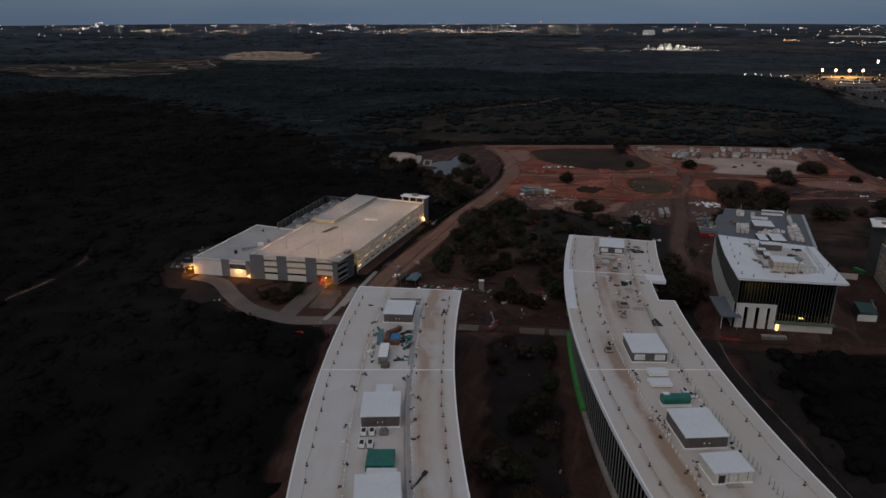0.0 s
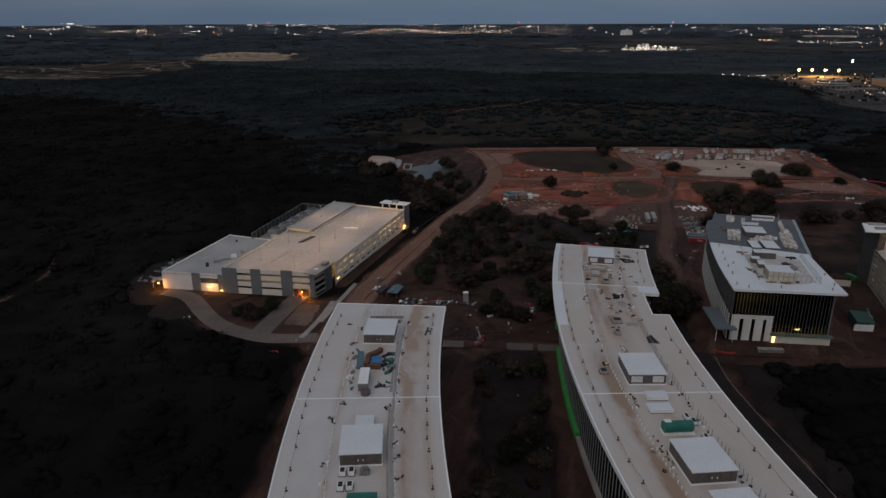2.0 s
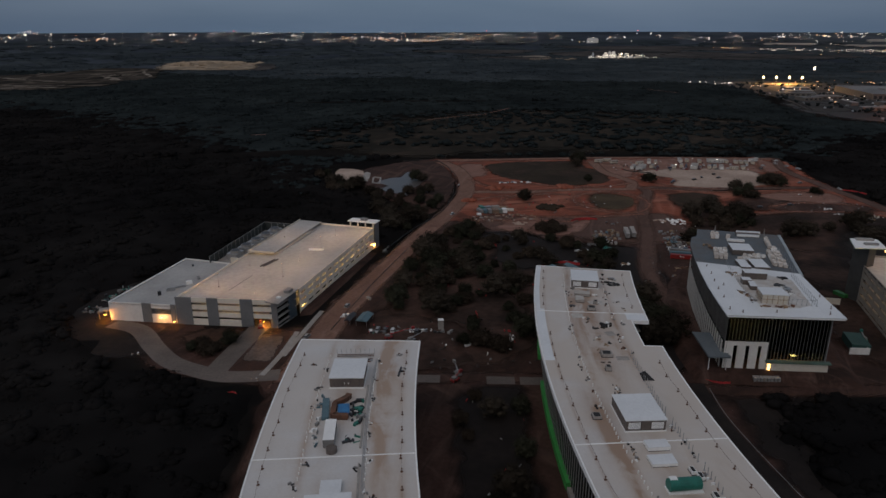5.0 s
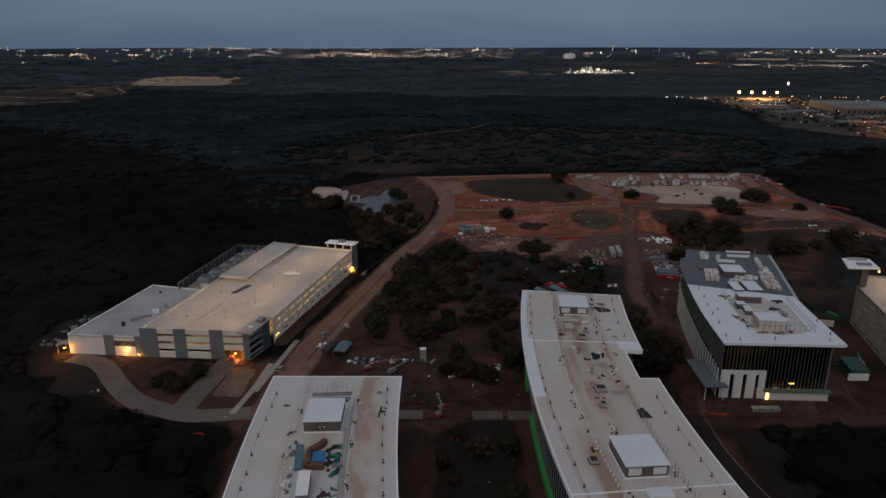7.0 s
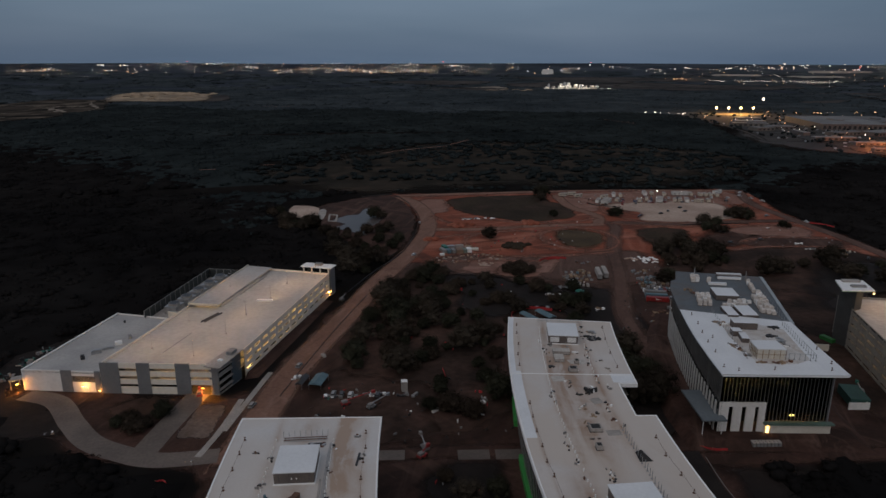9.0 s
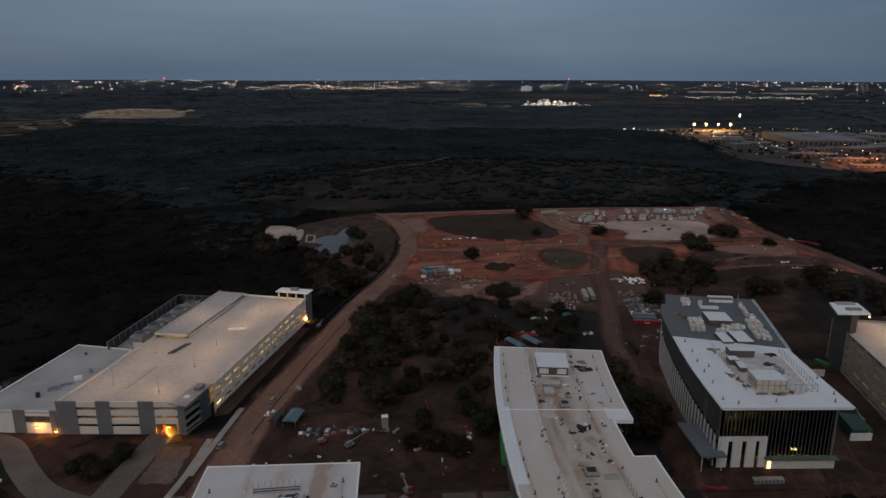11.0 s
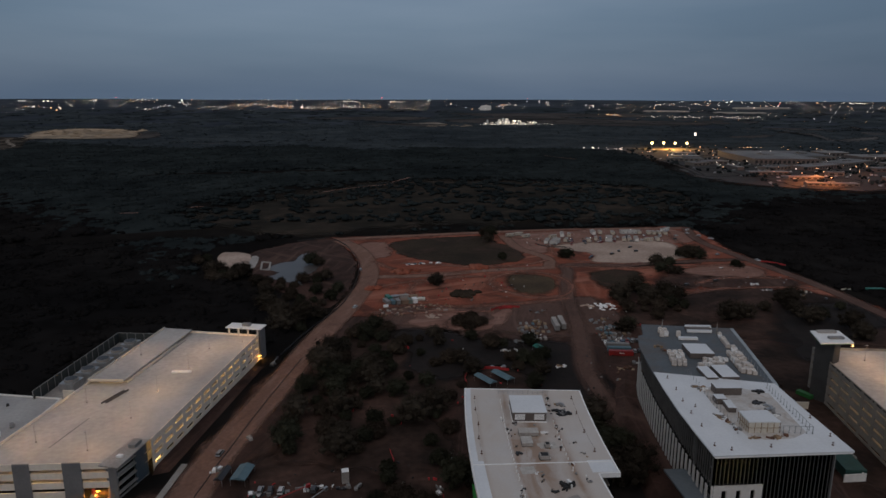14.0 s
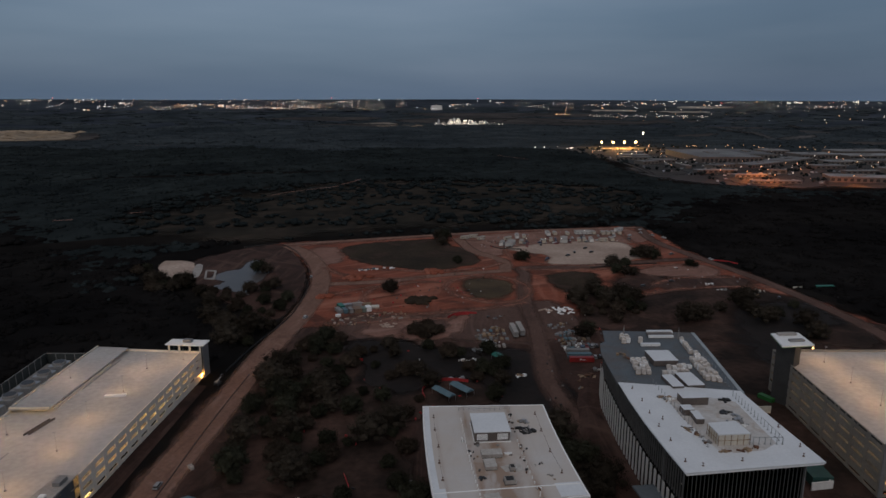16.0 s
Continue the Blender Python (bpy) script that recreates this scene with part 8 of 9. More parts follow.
net_fence([(126, 492), (132, 497), (139, 498), (146, 495)], ORANGE_NET, "sagging red safety netting on stakes", 1.2)
net_fence([(132, 494.5), (137, 496), (141, 495)], ORANGE_NET, "sagging red safety netting on stakes", 1.2)
net_fence([(59, 439), (61, 441), (64, 440)], ORANGE_NET, "sagging red safety netting on stakes", 1.6)
net_fence([(117.5, 265.0), (122.9, 261.6), (128.2, 260.6)], ORANGE_NET, "sagging red safety netting on stakes", 0.9)
net_fence([(143, 322), (145, 321), (146, 318)], ORANGE_NET, "sagging red safety netting on stakes", 1.0)
net_fence([(-65.5, 269), (-63.5, 269.5), (-62, 268)], ORANGE_NET, "sagging red safety netting on stakes", 0.6)
net_fence([(-62, 258), (-60.8, 258.6)], ORANGE_NET, "sagging red safety netting on stakes", 1.1)
net_fence([(35, 327), (38, 328), (38, 338)], ORANGE_NET, "sagging red safety netting on stakes", 0.8)
net_fence([(380, 570), (388, 562), (392, 552)], ORANGE_NET, "sagging red safety netting on stakes", 1.0)
net_fence([(11.7, 731), (41, 737), (52, 710), (55.7, 689), (57.5, 655), (57.4, 630), (52.2, 590), (42, 546.5), (30.8, 515.6), (12, 480), (-3, 446)], BLACK_RUBBER, "low black silt fence along the haul road", 0.9, name="silt_fence", gap=6)
net_fence([(224, 672), (230, 660), (246, 652)], BLACK_RUBBER, "low black silt fence beside the yard", 0.9, name="silt_fence", gap=6)
net_fence([(270, 575), (300, 577), (330, 573)], BLACK_RUBBER, "low black silt fence beside the track", 0.8, name="silt_fence", gap=6)
net_fence([(-31, 322), (-22, 352), (-8, 395), (8, 440)], DARK_METAL, "low dark edge boards along the haul road", 0.4, name="edge_boards", gap=9)


def boom_lift(x, y, turn, reach, rise_, m, label):
    ob = thing("boom_lift", (x, y, 0), label, "boom lift", "boom lifts")
    c, s = math.cos(radians(turn)), math.sin(radians(turn))
    part("chassis", Solid().box(x, y, 0.5, 1.3, 3.4, 2.2, turn), m, ob)
    part("turret", Solid().box(x - c * 0.4, y - s * 0.4, 1.3, 2.2, 2.2, 1.6, turn), GREY_PAINT, ob)
    for a in (-1.1, 1.1):
        for b in (-1.0, 1.0):
            p = (x + c * a - s * b, y + s * a + c * b)
            part("wheel", Solid().tube((p[0] + s * 0.2, p[1] - c * 0.2, 0.5), (p[0] - s * 0.2, p[1] + c * 0.2, 0.5), 0.5, 0.5, 9), BLACK_RUBBER, ob)
    tip = (x + c * reach, y + s * reach, 2.0 + rise_)
    part("boom", Solid().tube((x, y, 2.0), tip, 0.26, 0.16, 6), GALV if m is not RED_PAINT else RED_PAINT, ob)
    part("basket", Solid().box(tip[0], tip[1], tip[2] - 0.6, tip[2] + 0.5, 1.5, 0.9, turn), m, ob)
    return ob


boom_lift(23.2, 276.2, 110, 3.5, 2.6, GREY_PAINT, "grey boom lift raised beside the pavement")
boom_lift(21.6, 271.4, 40, 3, 1.5, RED_PAINT, "red boom lift with lowered arm")
boom_lift(-4.5, 311.6, 22, 12, 1.0, RED_PAINT, "red boom lift with long lowered arm")
boom_lift(5.5, 307.8, 40, 9, 0.6, GALV, "pale grey boom lift with long lowered arm")
boom_lift(205, 292, 70, 5, 1, TEAL, "teal boom lift with lowered arm")
boom_lift(-6.5, 432, 60, 4, 1.0, DARK_METAL, "dark boom lift beside the car park")
boom_lift(-63.4, 327.6, 100, 2.0, 0.6, RED_PAINT, "red lift parked in the car park entrance")
crate("site_cabin", 19.6, 320.0, 0.04, 2.4, 2.4, 4.6, 0, CONCRETE, "tall narrow cream site cabin", "cabin", TRIM_WHITE)
for k in range(8):
    crate("panel_bundle", 138.0 + 1.3 * k, 261.2 - 0.16 * k, 0.7, 0.95, 2.2, 1.6, -7, GREY_PAINT, "upright bundle of grey panels by the entrance", "panel bundle", CONCRETE, "panel bundles")
BIN_TEAL = mat("dull_teal_paint", (0.02, 0.07, 0.06), rough=0.6, fine=2, amount=0.3)
crate("storage_bin", 198.0, 287.5, 0.04, 7.2, 13, 3.6, -18, BIN_TEAL, "dark teal storage bin beside a white wall", "bin", BIN_TEAL)
whole("low_wall", Solid().box(194.6, 280.2, 0, 3.0, 8.2, 0.4, -8).box(199.8, 286.0, 0, 3.0, 0.4, 12.5, -18), WHITE_WALL, "low white wall round the bin", "wall", at=(196, 282, 0))
SKIP_GREEN = mat("skip_green", (0.025, 0.15, 0.035), rough=0.6, fine=2, amount=0.3)
crate("green_skip", 228.5, 343.0, 0.04, 2.6, 7, 1.8, 14, SKIP_GREEN, "green skip beside the stair tower", "skip", SKIP_GREEN)
whole("yard_wall", Solid().box(214.0, 334.0, 0, 3.2, 14, 0.5, -16), CREAM_WALL, "low cream yard wall", "wall", at=(214, 334, 0))
crate("site_tank", 401, 476, 0.04, 14, 3, 2.2, -14, TEAL, "long pale teal tank at the wood's edge", "tank", TEAL)
fr = thing("concrete_inlet", (-15.2, 640.5, 0), "square pale concrete inlet frame in the basin", "inlet")
IQ = [(-18.2, 654.5), (-11.6, 651.0), (-12.4, 627.0), (-18.6, 630.0)]
for i in range(4):
    part("rim", Solid().bar((*IQ[i], 0.05), (*IQ[(i + 1) % 4], 0.05), 1.4, 0.8), CONCRETE, fr)
for i, (x, y) in enumerate(((-29, 300), (-31, 292), (-57, 279), (-96, 283), (-112, 306), (-64, 264), (-60, 252), (-120, 210), (-100, 180))):
    scatter("loose_items", x, y, 0.03, 3, 3, 5, 400 + i, [TRIM_WHITE, GREY_PAINT, WOOD], "small pale site debris in the scrub", "debris", long=1.2)


# ---- litter of the site: offcuts, wrappers, barrels, too small to tell apart ----
def litter(spots, material, label, seed):
    r, s = random.Random(seed), Solid()
    for poly, n in spots:
        xs, ys = [p[0] for p in poly], [p[1] for p in poly]
        while n:
            x, y = r.uniform(min(xs), max(xs)), r.uniform(min(ys), max(ys))
            if in_poly(x, y, poly):
                s.box(x, y, 0.03, 0.03 + r.uniform(0.15, 0.9), r.uniform(0.3, 1.6), r.uniform(0.2, 0.5), r.uniform(0, 180))
                n -= 1
    whole("site_litter", s, material, label, "litter", kind="stuff")


YARD_1 = [(-30, 300), (-10, 330), (60, 330), (70, 285), (10, 280)]
YARD_2 = [(130, 380), (165, 430), (200, 480), (215, 470), (190, 400), (160, 350), (135, 340)]
YARD_3 = [(60, 500), (130, 500), (190, 560), (190, 600), (70, 560)]
YARD_4 = [(210, 660), (230, 715), (370, 705), (360, 655), (300, 665)]
YARD_5 = [(270, 500), (360, 500), (370, 560), (270, 565)]
BETWEEN = [(22, 262), (46, 262), (42, 200), (38, 90), (16, 90), (15, 180)]
litter(((YARD_1, 8), (YARD_2, 3), (YARD_3, 8), (YARD_4, 24), (YARD_5, 4), (SCRUB, 6), (BETWEEN, 5)), TRIM_WHITE, "white offcuts and wrappers scattered over the site", 81)
litter(((YARD_1, 24), (YARD_2, 14), (YARD_3, 24), (YARD_4, 50), (YARD_5, 14), (BETWEEN, 12)), GREY_PAINT, "grey scraps and pallets scattered over the site", 82)
litter(((YARD_1, 12), (YARD_2, 4), (YARD_3, 18), (YARD_4, 8), (SCRUB, 26), (BETWEEN, 12)), ORANGE_NET, "red barrels and netting scraps on the site", 83)
litter(((YARD_1, 30), (YARD_2, 40), (YARD_3, 50), (YARD_4, 50), (YARD_5, 40)), BLACK_RUBBER, "black hoses and tyres scattered over the site", 84)


# ---- distance ----
def far_patch(name, pts, material, label, category, seed, lift=1.2, fray=14):
    return patch(name, pts, lambda x, y: land(x, y) + lift, material, label, category, per=6, rough=3 if fray > 8 else 0.5, seed=seed, fray=fray)


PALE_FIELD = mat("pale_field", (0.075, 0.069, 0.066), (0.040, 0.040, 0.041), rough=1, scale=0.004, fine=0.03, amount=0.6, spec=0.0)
QUARRY_SCRUB = mat("quarry_scrub", (0.058, 0.050, 0.043), (0.018, 0.018, 0.0175), rough=1, scale=0.006, fine=0.04, amount=0.8, spec=0.0, blot=((0.105, 0.088, 0.072), 0.010))
far_patch("quarry_floor", [(-780, 2440), (-862, 2838), (-736, 2985), (-549, 2831), (-478, 2532), (-494, 2370), (-699, 2390)], QUARRY, "pale tan quarry floor in the distance", "quarry", 1, 3)
far_patch("quarry_ground", [(-1400, 1950), (-1154, 1850), (-1037, 1720), (-941, 1640), (-768, 1660), (-676, 1800), (-699, 1930), (-657, 2030), (-728, 2300), (-803, 2500), (-1001, 2541), (-1023, 2397), (-1066, 2238), (-1165, 2182), (-1400, 2150)], QUARRY_SCRUB, "dull cleared ground beside the quarry", "cleared ground", 2, 1.5)
far_patch("quarry_ground", [(-545, 2784), (-420, 2693), (-402, 2400), (-475, 2400)], PALE_FIELD, "dull cleared ground beside the quarry", "cleared ground", 3, 2.5)
r = random.Random(5)
b = Solid()
for _ in range(26):
    x, y = r.uniform(-800, -500), r.uniform(2480, 2860)
    b.blob((x, y, 2), r.uniform(14, 30), r, 0.4)
whole("stockpiles", b, QUARRY, "pale tan stone stockpiles in the quarry", "stockpile", kind="stuff", at=(-650, 2650, 0))
for k, (pts) in enumerate(([(300, 3050), (560, 2960), (720, 3000), (640, 3140), (420, 3200)], [(600, 3000), (760, 2940), (800, 3010), (690, 3090)], [(1500, 2900), (1900, 2750), (2150, 2850), (1900, 3100), (1560, 3120)], [(1650, 2250), (1900, 2180), (2060, 2290), (1980, 2440), (1760, 2460)], [(1240, 3080), (1560, 2900), (1700, 3050), (1420, 3300)], [(700, 3400), (1300, 3300), (1420, 3480), (900, 3600)])):
    far_patch("far_field", pts, PALE_FIELD if k != 1 else QUARRY, "dull open field among the far woods", "field", 20 + k, 3)
QUARRY_PALE = mat("pale_quarry_tracks", (0.27, 0.235, 0.20), (0.13, 0.112, 0.095), rough=1, scale=0.01, fine=0.06, amount=0.6, spec=0.0)
for k, (pts, w) in enumerate((([(-1191, 2100), (-1103, 2047), (-1020, 1900), (-1030, 1784), (-971, 1692), (-776, 1700)], 18), ([(-1103, 2060), (-1010, 2000), (-964, 1950), (-838, 1882)], 16), ([(-715, 1924), (-770, 2010), (-828, 2094)], 42), ([(-790, 2330), (-740, 2200), (-682, 2066), (-670, 1960)], 26), ([(-828, 2094), (-790, 2140), (-740, 2120)], 30), ([(-803, 2440), (-790, 2500), (-830, 2600)], 34), ([(-1066, 2230), (-940, 2200), (-790, 2140)], 14), ([(-1260, 2000), (-1160, 1960), (-1060, 1890)], 14), ([(-930, 1770), (-850, 1745), (-780, 1760)], 14))):
    line = smooth_loop(pts, 5, 0, 1, closed=False)
    far_patch("quarry_track", [(x, y + w * (0.5 + 0.4 * math.sin(3 * i))) for i, (x, y) in enumerate(line)] + [(x, y - w * (0.5 + 0.4 * math.cos(2 * i))) for i, (x, y) in reversed(list(enumerate(line)))], QUARRY_PALE, "pale bare track winding through the quarry", "track", 160 + k, 3.2, 4)
for k, (a, b) in enumerate((((1828, 2386), (1727, 2015)), ((1900, 2300), (2300, 2150)), ((2080, 2195), (2250, 2420)), ((2060, 2070), (2400, 2200)))):
    lane("far_track", [a, mixp(a, b, 0.5), b], 22, 16, PALE_FIELD, "pale bare track among the far woods", "track", per=4, seed=60 + k, fray=5)
for k, pts in enumerate(([(51, 1025), (83, 1054), (151, 1093)], [(158, 1110), (198, 1168)], [(-177, 896), (-158, 897)], [(-107, 924), (-92, 927)], [(560, 1500), (590, 1400)], [(-240, 2050), (-150, 2050)])):
    lane("wood_clearing", pts, 2.4, 5.5 if k > 1 else 4.5, SCRAPED, "thin pale clearing among dark trees", "clearing", per=5, seed=70 + k, fray=0.8)


def far_lane(pts, width, material, label):
    line = smooth_loop(pts, 8, 0, 1, closed=False)
    left, right = [], []
    for i, p in enumerate(line):
        a, b = Vector(line[max(i - 1, 0)]), Vector(line[min(i + 1, len(line) - 1)])
        d = (b - a).normalized() * (width / 2)
        z = rise(math.hypot(p[0], p[1] - 60)) + 15
        left.append((p[0] - d.y, p[1] + d.x, z))
        right.append((p[0] + d.y, p[1] - d.x, z))
    n = len(line)
    return whole("far_road", Solid().add(left + right, [(i, n + i, n + i + 1, i + 1) for i in range(n - 1)]), material, label, "road", kind="structure")


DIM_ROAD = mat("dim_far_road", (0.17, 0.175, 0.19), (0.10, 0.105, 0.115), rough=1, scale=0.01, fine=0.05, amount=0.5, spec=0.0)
# streaks of lit roads: their lamp glow is painted as a pale blue surface
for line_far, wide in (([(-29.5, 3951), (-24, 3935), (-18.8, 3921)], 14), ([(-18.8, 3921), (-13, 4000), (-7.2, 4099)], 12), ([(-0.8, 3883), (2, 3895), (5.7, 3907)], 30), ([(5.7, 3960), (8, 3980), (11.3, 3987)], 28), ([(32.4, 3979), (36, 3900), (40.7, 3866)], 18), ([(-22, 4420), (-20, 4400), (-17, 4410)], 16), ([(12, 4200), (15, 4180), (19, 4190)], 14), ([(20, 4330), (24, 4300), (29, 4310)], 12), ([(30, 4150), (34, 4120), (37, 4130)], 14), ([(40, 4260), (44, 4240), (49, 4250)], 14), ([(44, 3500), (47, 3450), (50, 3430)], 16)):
    far_lane([polar(*q) for q in line_far], wide, DIM_ROAD, "far road along the plain with lamp glow painted in pale blue")
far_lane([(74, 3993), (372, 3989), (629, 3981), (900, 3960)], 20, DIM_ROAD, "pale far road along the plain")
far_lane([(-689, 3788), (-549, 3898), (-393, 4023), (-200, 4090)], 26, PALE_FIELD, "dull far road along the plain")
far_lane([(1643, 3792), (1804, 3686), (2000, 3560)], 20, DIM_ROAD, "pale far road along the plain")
far_lane([(380, 3330), (440, 3220), (560, 3120)], 30, PALE_FIELD, "dull far road along the plain")

# town: low roofs, car parks, lamps
TOWN_WALL = mat("town_wall", (0.17, 0.15, 0.13), (0.12, 0.105, 0.09), rough=0.9, scale=0.02, fine=0.2, amount=0.3)
TOWN_ROOF = mat("town_roof", (0.19, 0.185, 0.18), (0.11, 0.107, 0.104), rough=0.7, scale=0.02, fine=0.2, amount=0.4, random_tint=0.45)
far_patch("town_ground", [(815, 1735), (790, 1590), (770, 1440), (770, 1300), (700, 1190), (690, 1040), (745, 940), (830, 905), (1000, 880), (1300, 820), (1900, 800), (2200, 1100), (2000, 1500), (1500, 1520), (1240, 1600), (1150, 1720), (980, 1760)], mat("town_ground_mix", (0.024, 0.020, 0.017), (0.009, 0.0085, 0.008), rough=0.95, scale=0.018, fine=0.1, amount=0.8), "car parks, lawns and streets of a small town", "town ground", 31, 0.3)


def town_block(x, y, lx, ly, h, turn, wall, label):
    ob = thing("town_building", (x, y, 0), label, "building", "town buildings")
    part("wall_shell", Solid().box(x, y, 0, h, lx, ly, turn), wall, ob)
    part("roof", Solid().box(x, y, h, h + 0.6, lx + 0.8, ly + 0.8, turn).box(x + 2, y + 3, h + 0.6, h + 2.4, lx * 0.15, ly * 0.2, turn), TOWN_ROOF, ob, "pale flat roof")
    c, s = math.cos(radians(turn)), math.sin(radians(turn))
    n = int(lx / 9)
    for i in range(n):
        u = -lx / 2 + lx * (i + 0.5) / n
        part("window", Solid().box(x + c * u + s * (ly / 2 + 0.05), y + s * u - c * (ly / 2 + 0.05), h * 0.25, h * 0.75, lx / n * 0.55, 0.2, turn), BLACK_RUBBER, ob)
    return ob


r = random.Random(12)
TOWN_PLAN = [(1004, 1352, 128, 205, 12, -15.5), (1120, 1380, 70, 150, 10, -15.5), (900, 1190, 70, 26, 6, 14), (985, 1185, 110, 34, 7, 18), (1092, 1225, 120, 44, 8, 22), (962, 942, 100, 44, 9, -32), (1230, 1300, 90, 60, 10, -12), (1340, 1260, 120, 60, 8, -12), (1180, 1180, 70, 40, 6, -12), (1420, 1350, 140, 70, 9, -12), (830, 1380, 70, 30, 6, -20), (860, 1430, 60, 34, 6, -20), (800, 1290, 40, 26, 6, 10), (850, 1310, 46, 30, 6, -12), (1080, 1120, 60, 30, 6, -12), (1260, 1160, 100, 40, 8, -12), (1480, 1180, 120, 60, 8, -8), (1600, 1300, 140, 60, 9, -10), (1140, 1010, 70, 50, 9, -14), (1330, 1060, 90, 40, 7, -14), (1560, 1040, 120, 50, 8, -10), (900, 1500, 50, 30, 6, -12), (1230, 1420, 60, 50, 9, -12), (1750, 1180, 120, 60, 8, -10)]
for k in range(70):
    TOWN_PLAN.append((r.uniform(800, 1650), r.uniform(930, 1500), r.uniform(25, 80), r.uniform(10, 18), r.uniform(4, 7), r.choice((-12, -12, 78, -20))))
TOWN_PLAN = [q for i, q in enumerate(TOWN_PLAN) if in_poly(q[0], q[1], TOWN) and not any((q[0] - o[0]) ** 2 + (q[1] - o[1]) ** 2 < (0.5 * (q[2] + o[2])) ** 2 for o in TOWN_PLAN[:i] if i >= 24)]
for x, y, lx, ly, h, a in TOWN_PLAN:
    town_block(x, y, lx, ly, h, a, TOWN_WALL if r.random() < 0.5 else BROWN_PANEL, r.choice(("low flat-roofed school block in the town", "low pale flat-roofed town building")))
LOT = mat("worn_pale_paving", (0.060, 0.054, 0.050), (0.033, 0.030, 0.028), rough=0.9, scale=0.03, fine=0.2, amount=0.5, spec=0.1)
for k, pts in enumerate(([(782, 1075), (766, 1010), (757, 940), (822, 938), (912, 1008), (875, 1082)], [(700, 1110), (740, 1230), (790, 1230), (775, 1120)], [(850, 905), (880, 900), (930, 862), (1010, 900), (1060, 985), (1000, 1010), (925, 965)], [(800, 1270), (850, 1420), (905, 1420), (880, 1270)], [(1060, 1170), (1150, 1300), (1230, 1280), (1150, 1140)])):
    far_patch("town_lot", pts, LOT, "pale paved car park in the town", "car park", 200 + k, 0.6, 4)
for k, pts in enumerate(([(702, 1130), (745, 1250), (800, 1470), (835, 1600)], [(770, 1090), (860, 1110), (1000, 1130), (1150, 1090)], [(820, 1250), (900, 1225), (1060, 1190)], [(850, 1440), (1000, 1490), (1180, 1470), (1400, 1400)])):
    lane("town_street", pts, 11, 1.0, LOT, "pale street through the town", "street", per=6, seed=210 + k, fray=1.5)
b, b2 = Solid(), Solid()
for _ in range(320):
    x, y = r.uniform(740, 1700), r.uniform(900, 1450)
    if in_poly(x, y, [(790, 1450), (760, 1280), (710, 1180), (700, 1040), (760, 945), (1300, 850), (1700, 900), (1700, 1450)]):
        (b if r.random() < 0.5 else b2).box(x, y, 0.4, 2.2, 5.0, 2.2, r.choice((0, 78)))
whole("far_cars", b, CAR_PAINT[0], "tiny pale cars parked all over the town", "cars", kind="stuff")
whole("far_cars", b2, CAR_PAINT[2], "tiny grey cars parked all over the town", "cars", kind="stuff")
b = Solid()
for _ in range(420):
    x, y = r.uniform(720, 1700), r.uniform(900, 1700)
    for k in range(5):
        b.blob((x + r.uniform(-4, 4), y + r.uniform(-4, 4), r.uniform(2, 5)), r.uniform(1.6, 2.9), r, 0.8)
whole("town_trees", b, WOODS_MID_HAZED, "dark street trees scattered through the town", "trees", kind="stuff")
# lamps of the town
ORANGE_FAR = glow("orange_street_light", (1.0, 0.46, 0.18), 4.4)
WHITE_FAR = glow("white_street_light", (1.0, 0.81, 0.66), 4.4)
BLUISH_FAR = glow("cool_street_light", (0.92, 0.95, 1.0), 4.4)
RED_FAR = glow("red_signal_light", (1.0, 0.06, 0.03), 5)
b, b2 = Solid(), Solid()
for _ in range(200):
    x, y = r.uniform(780, 1900), r.uniform(900, 1640)
    if in_poly(x, y, TOWN):
        (b if r.random() < 0.6 else b2).blob((x, y, 8), r.uniform(0.4, 0.8), r, 1)
for k in range(20):
    b.blob((1000 + 22 * k + r.uniform(-40, 40), 1640 - 9 * k + r.uniform(-40, 40), 9), r.uniform(0.45, 0.9), r, 1)
whole("town_street_lights", b, ORANGE_FAR, "orange street lights of the town", "street lights", kind="stuff")
whole("town_street_lights", b2, WHITE_FAR, "warm white street lights of the town", "street lights", kind="stuff")
for x, y, p in ((800, 1010, 60000), (850, 1020, 60000), (800, 950, 50000), (872, 1060, 36000), (905, 905, 45000), (1000, 905, 16000), (1010, 1100, 16000)):
    lamp = new("car_park_light", bpy.data.lights.new("car_park_light", "POINT"))
    lamp.data.energy, lamp.data.color, lamp.data.shadow_soft_size = p, (1.0, 0.26, 0.06), 1.0
    lamp.location = (x, y, 14)
    m = thing("light_mast", (x, y, 0), "tall orange car park light mast", "light mast", "car park masts")
    part("pole", Solid().tube((x, y, 0), (x, y, 15), 0.3, 0.2), DARK_METAL, m)
    part("lamp_head", Solid().box(x, y, 15, 15.4, 1.2, 1.2), ORANGE_FAR, m)
# sports field with four floodlight masts
far_patch("sports_field", [(900, 1640), (1000, 1618), (1040, 1625), (1030, 1690), (900, 1715)], mat("lit_turf", (0.22, 0.17, 0.08), rough=0.9, scale=0.02, fine=0.2, amount=0.3), "floodlit sports field", "sports field", 33, 0.8)
FLOOD = glow("floodlight", (1.0, 0.58, 0.22), 11)
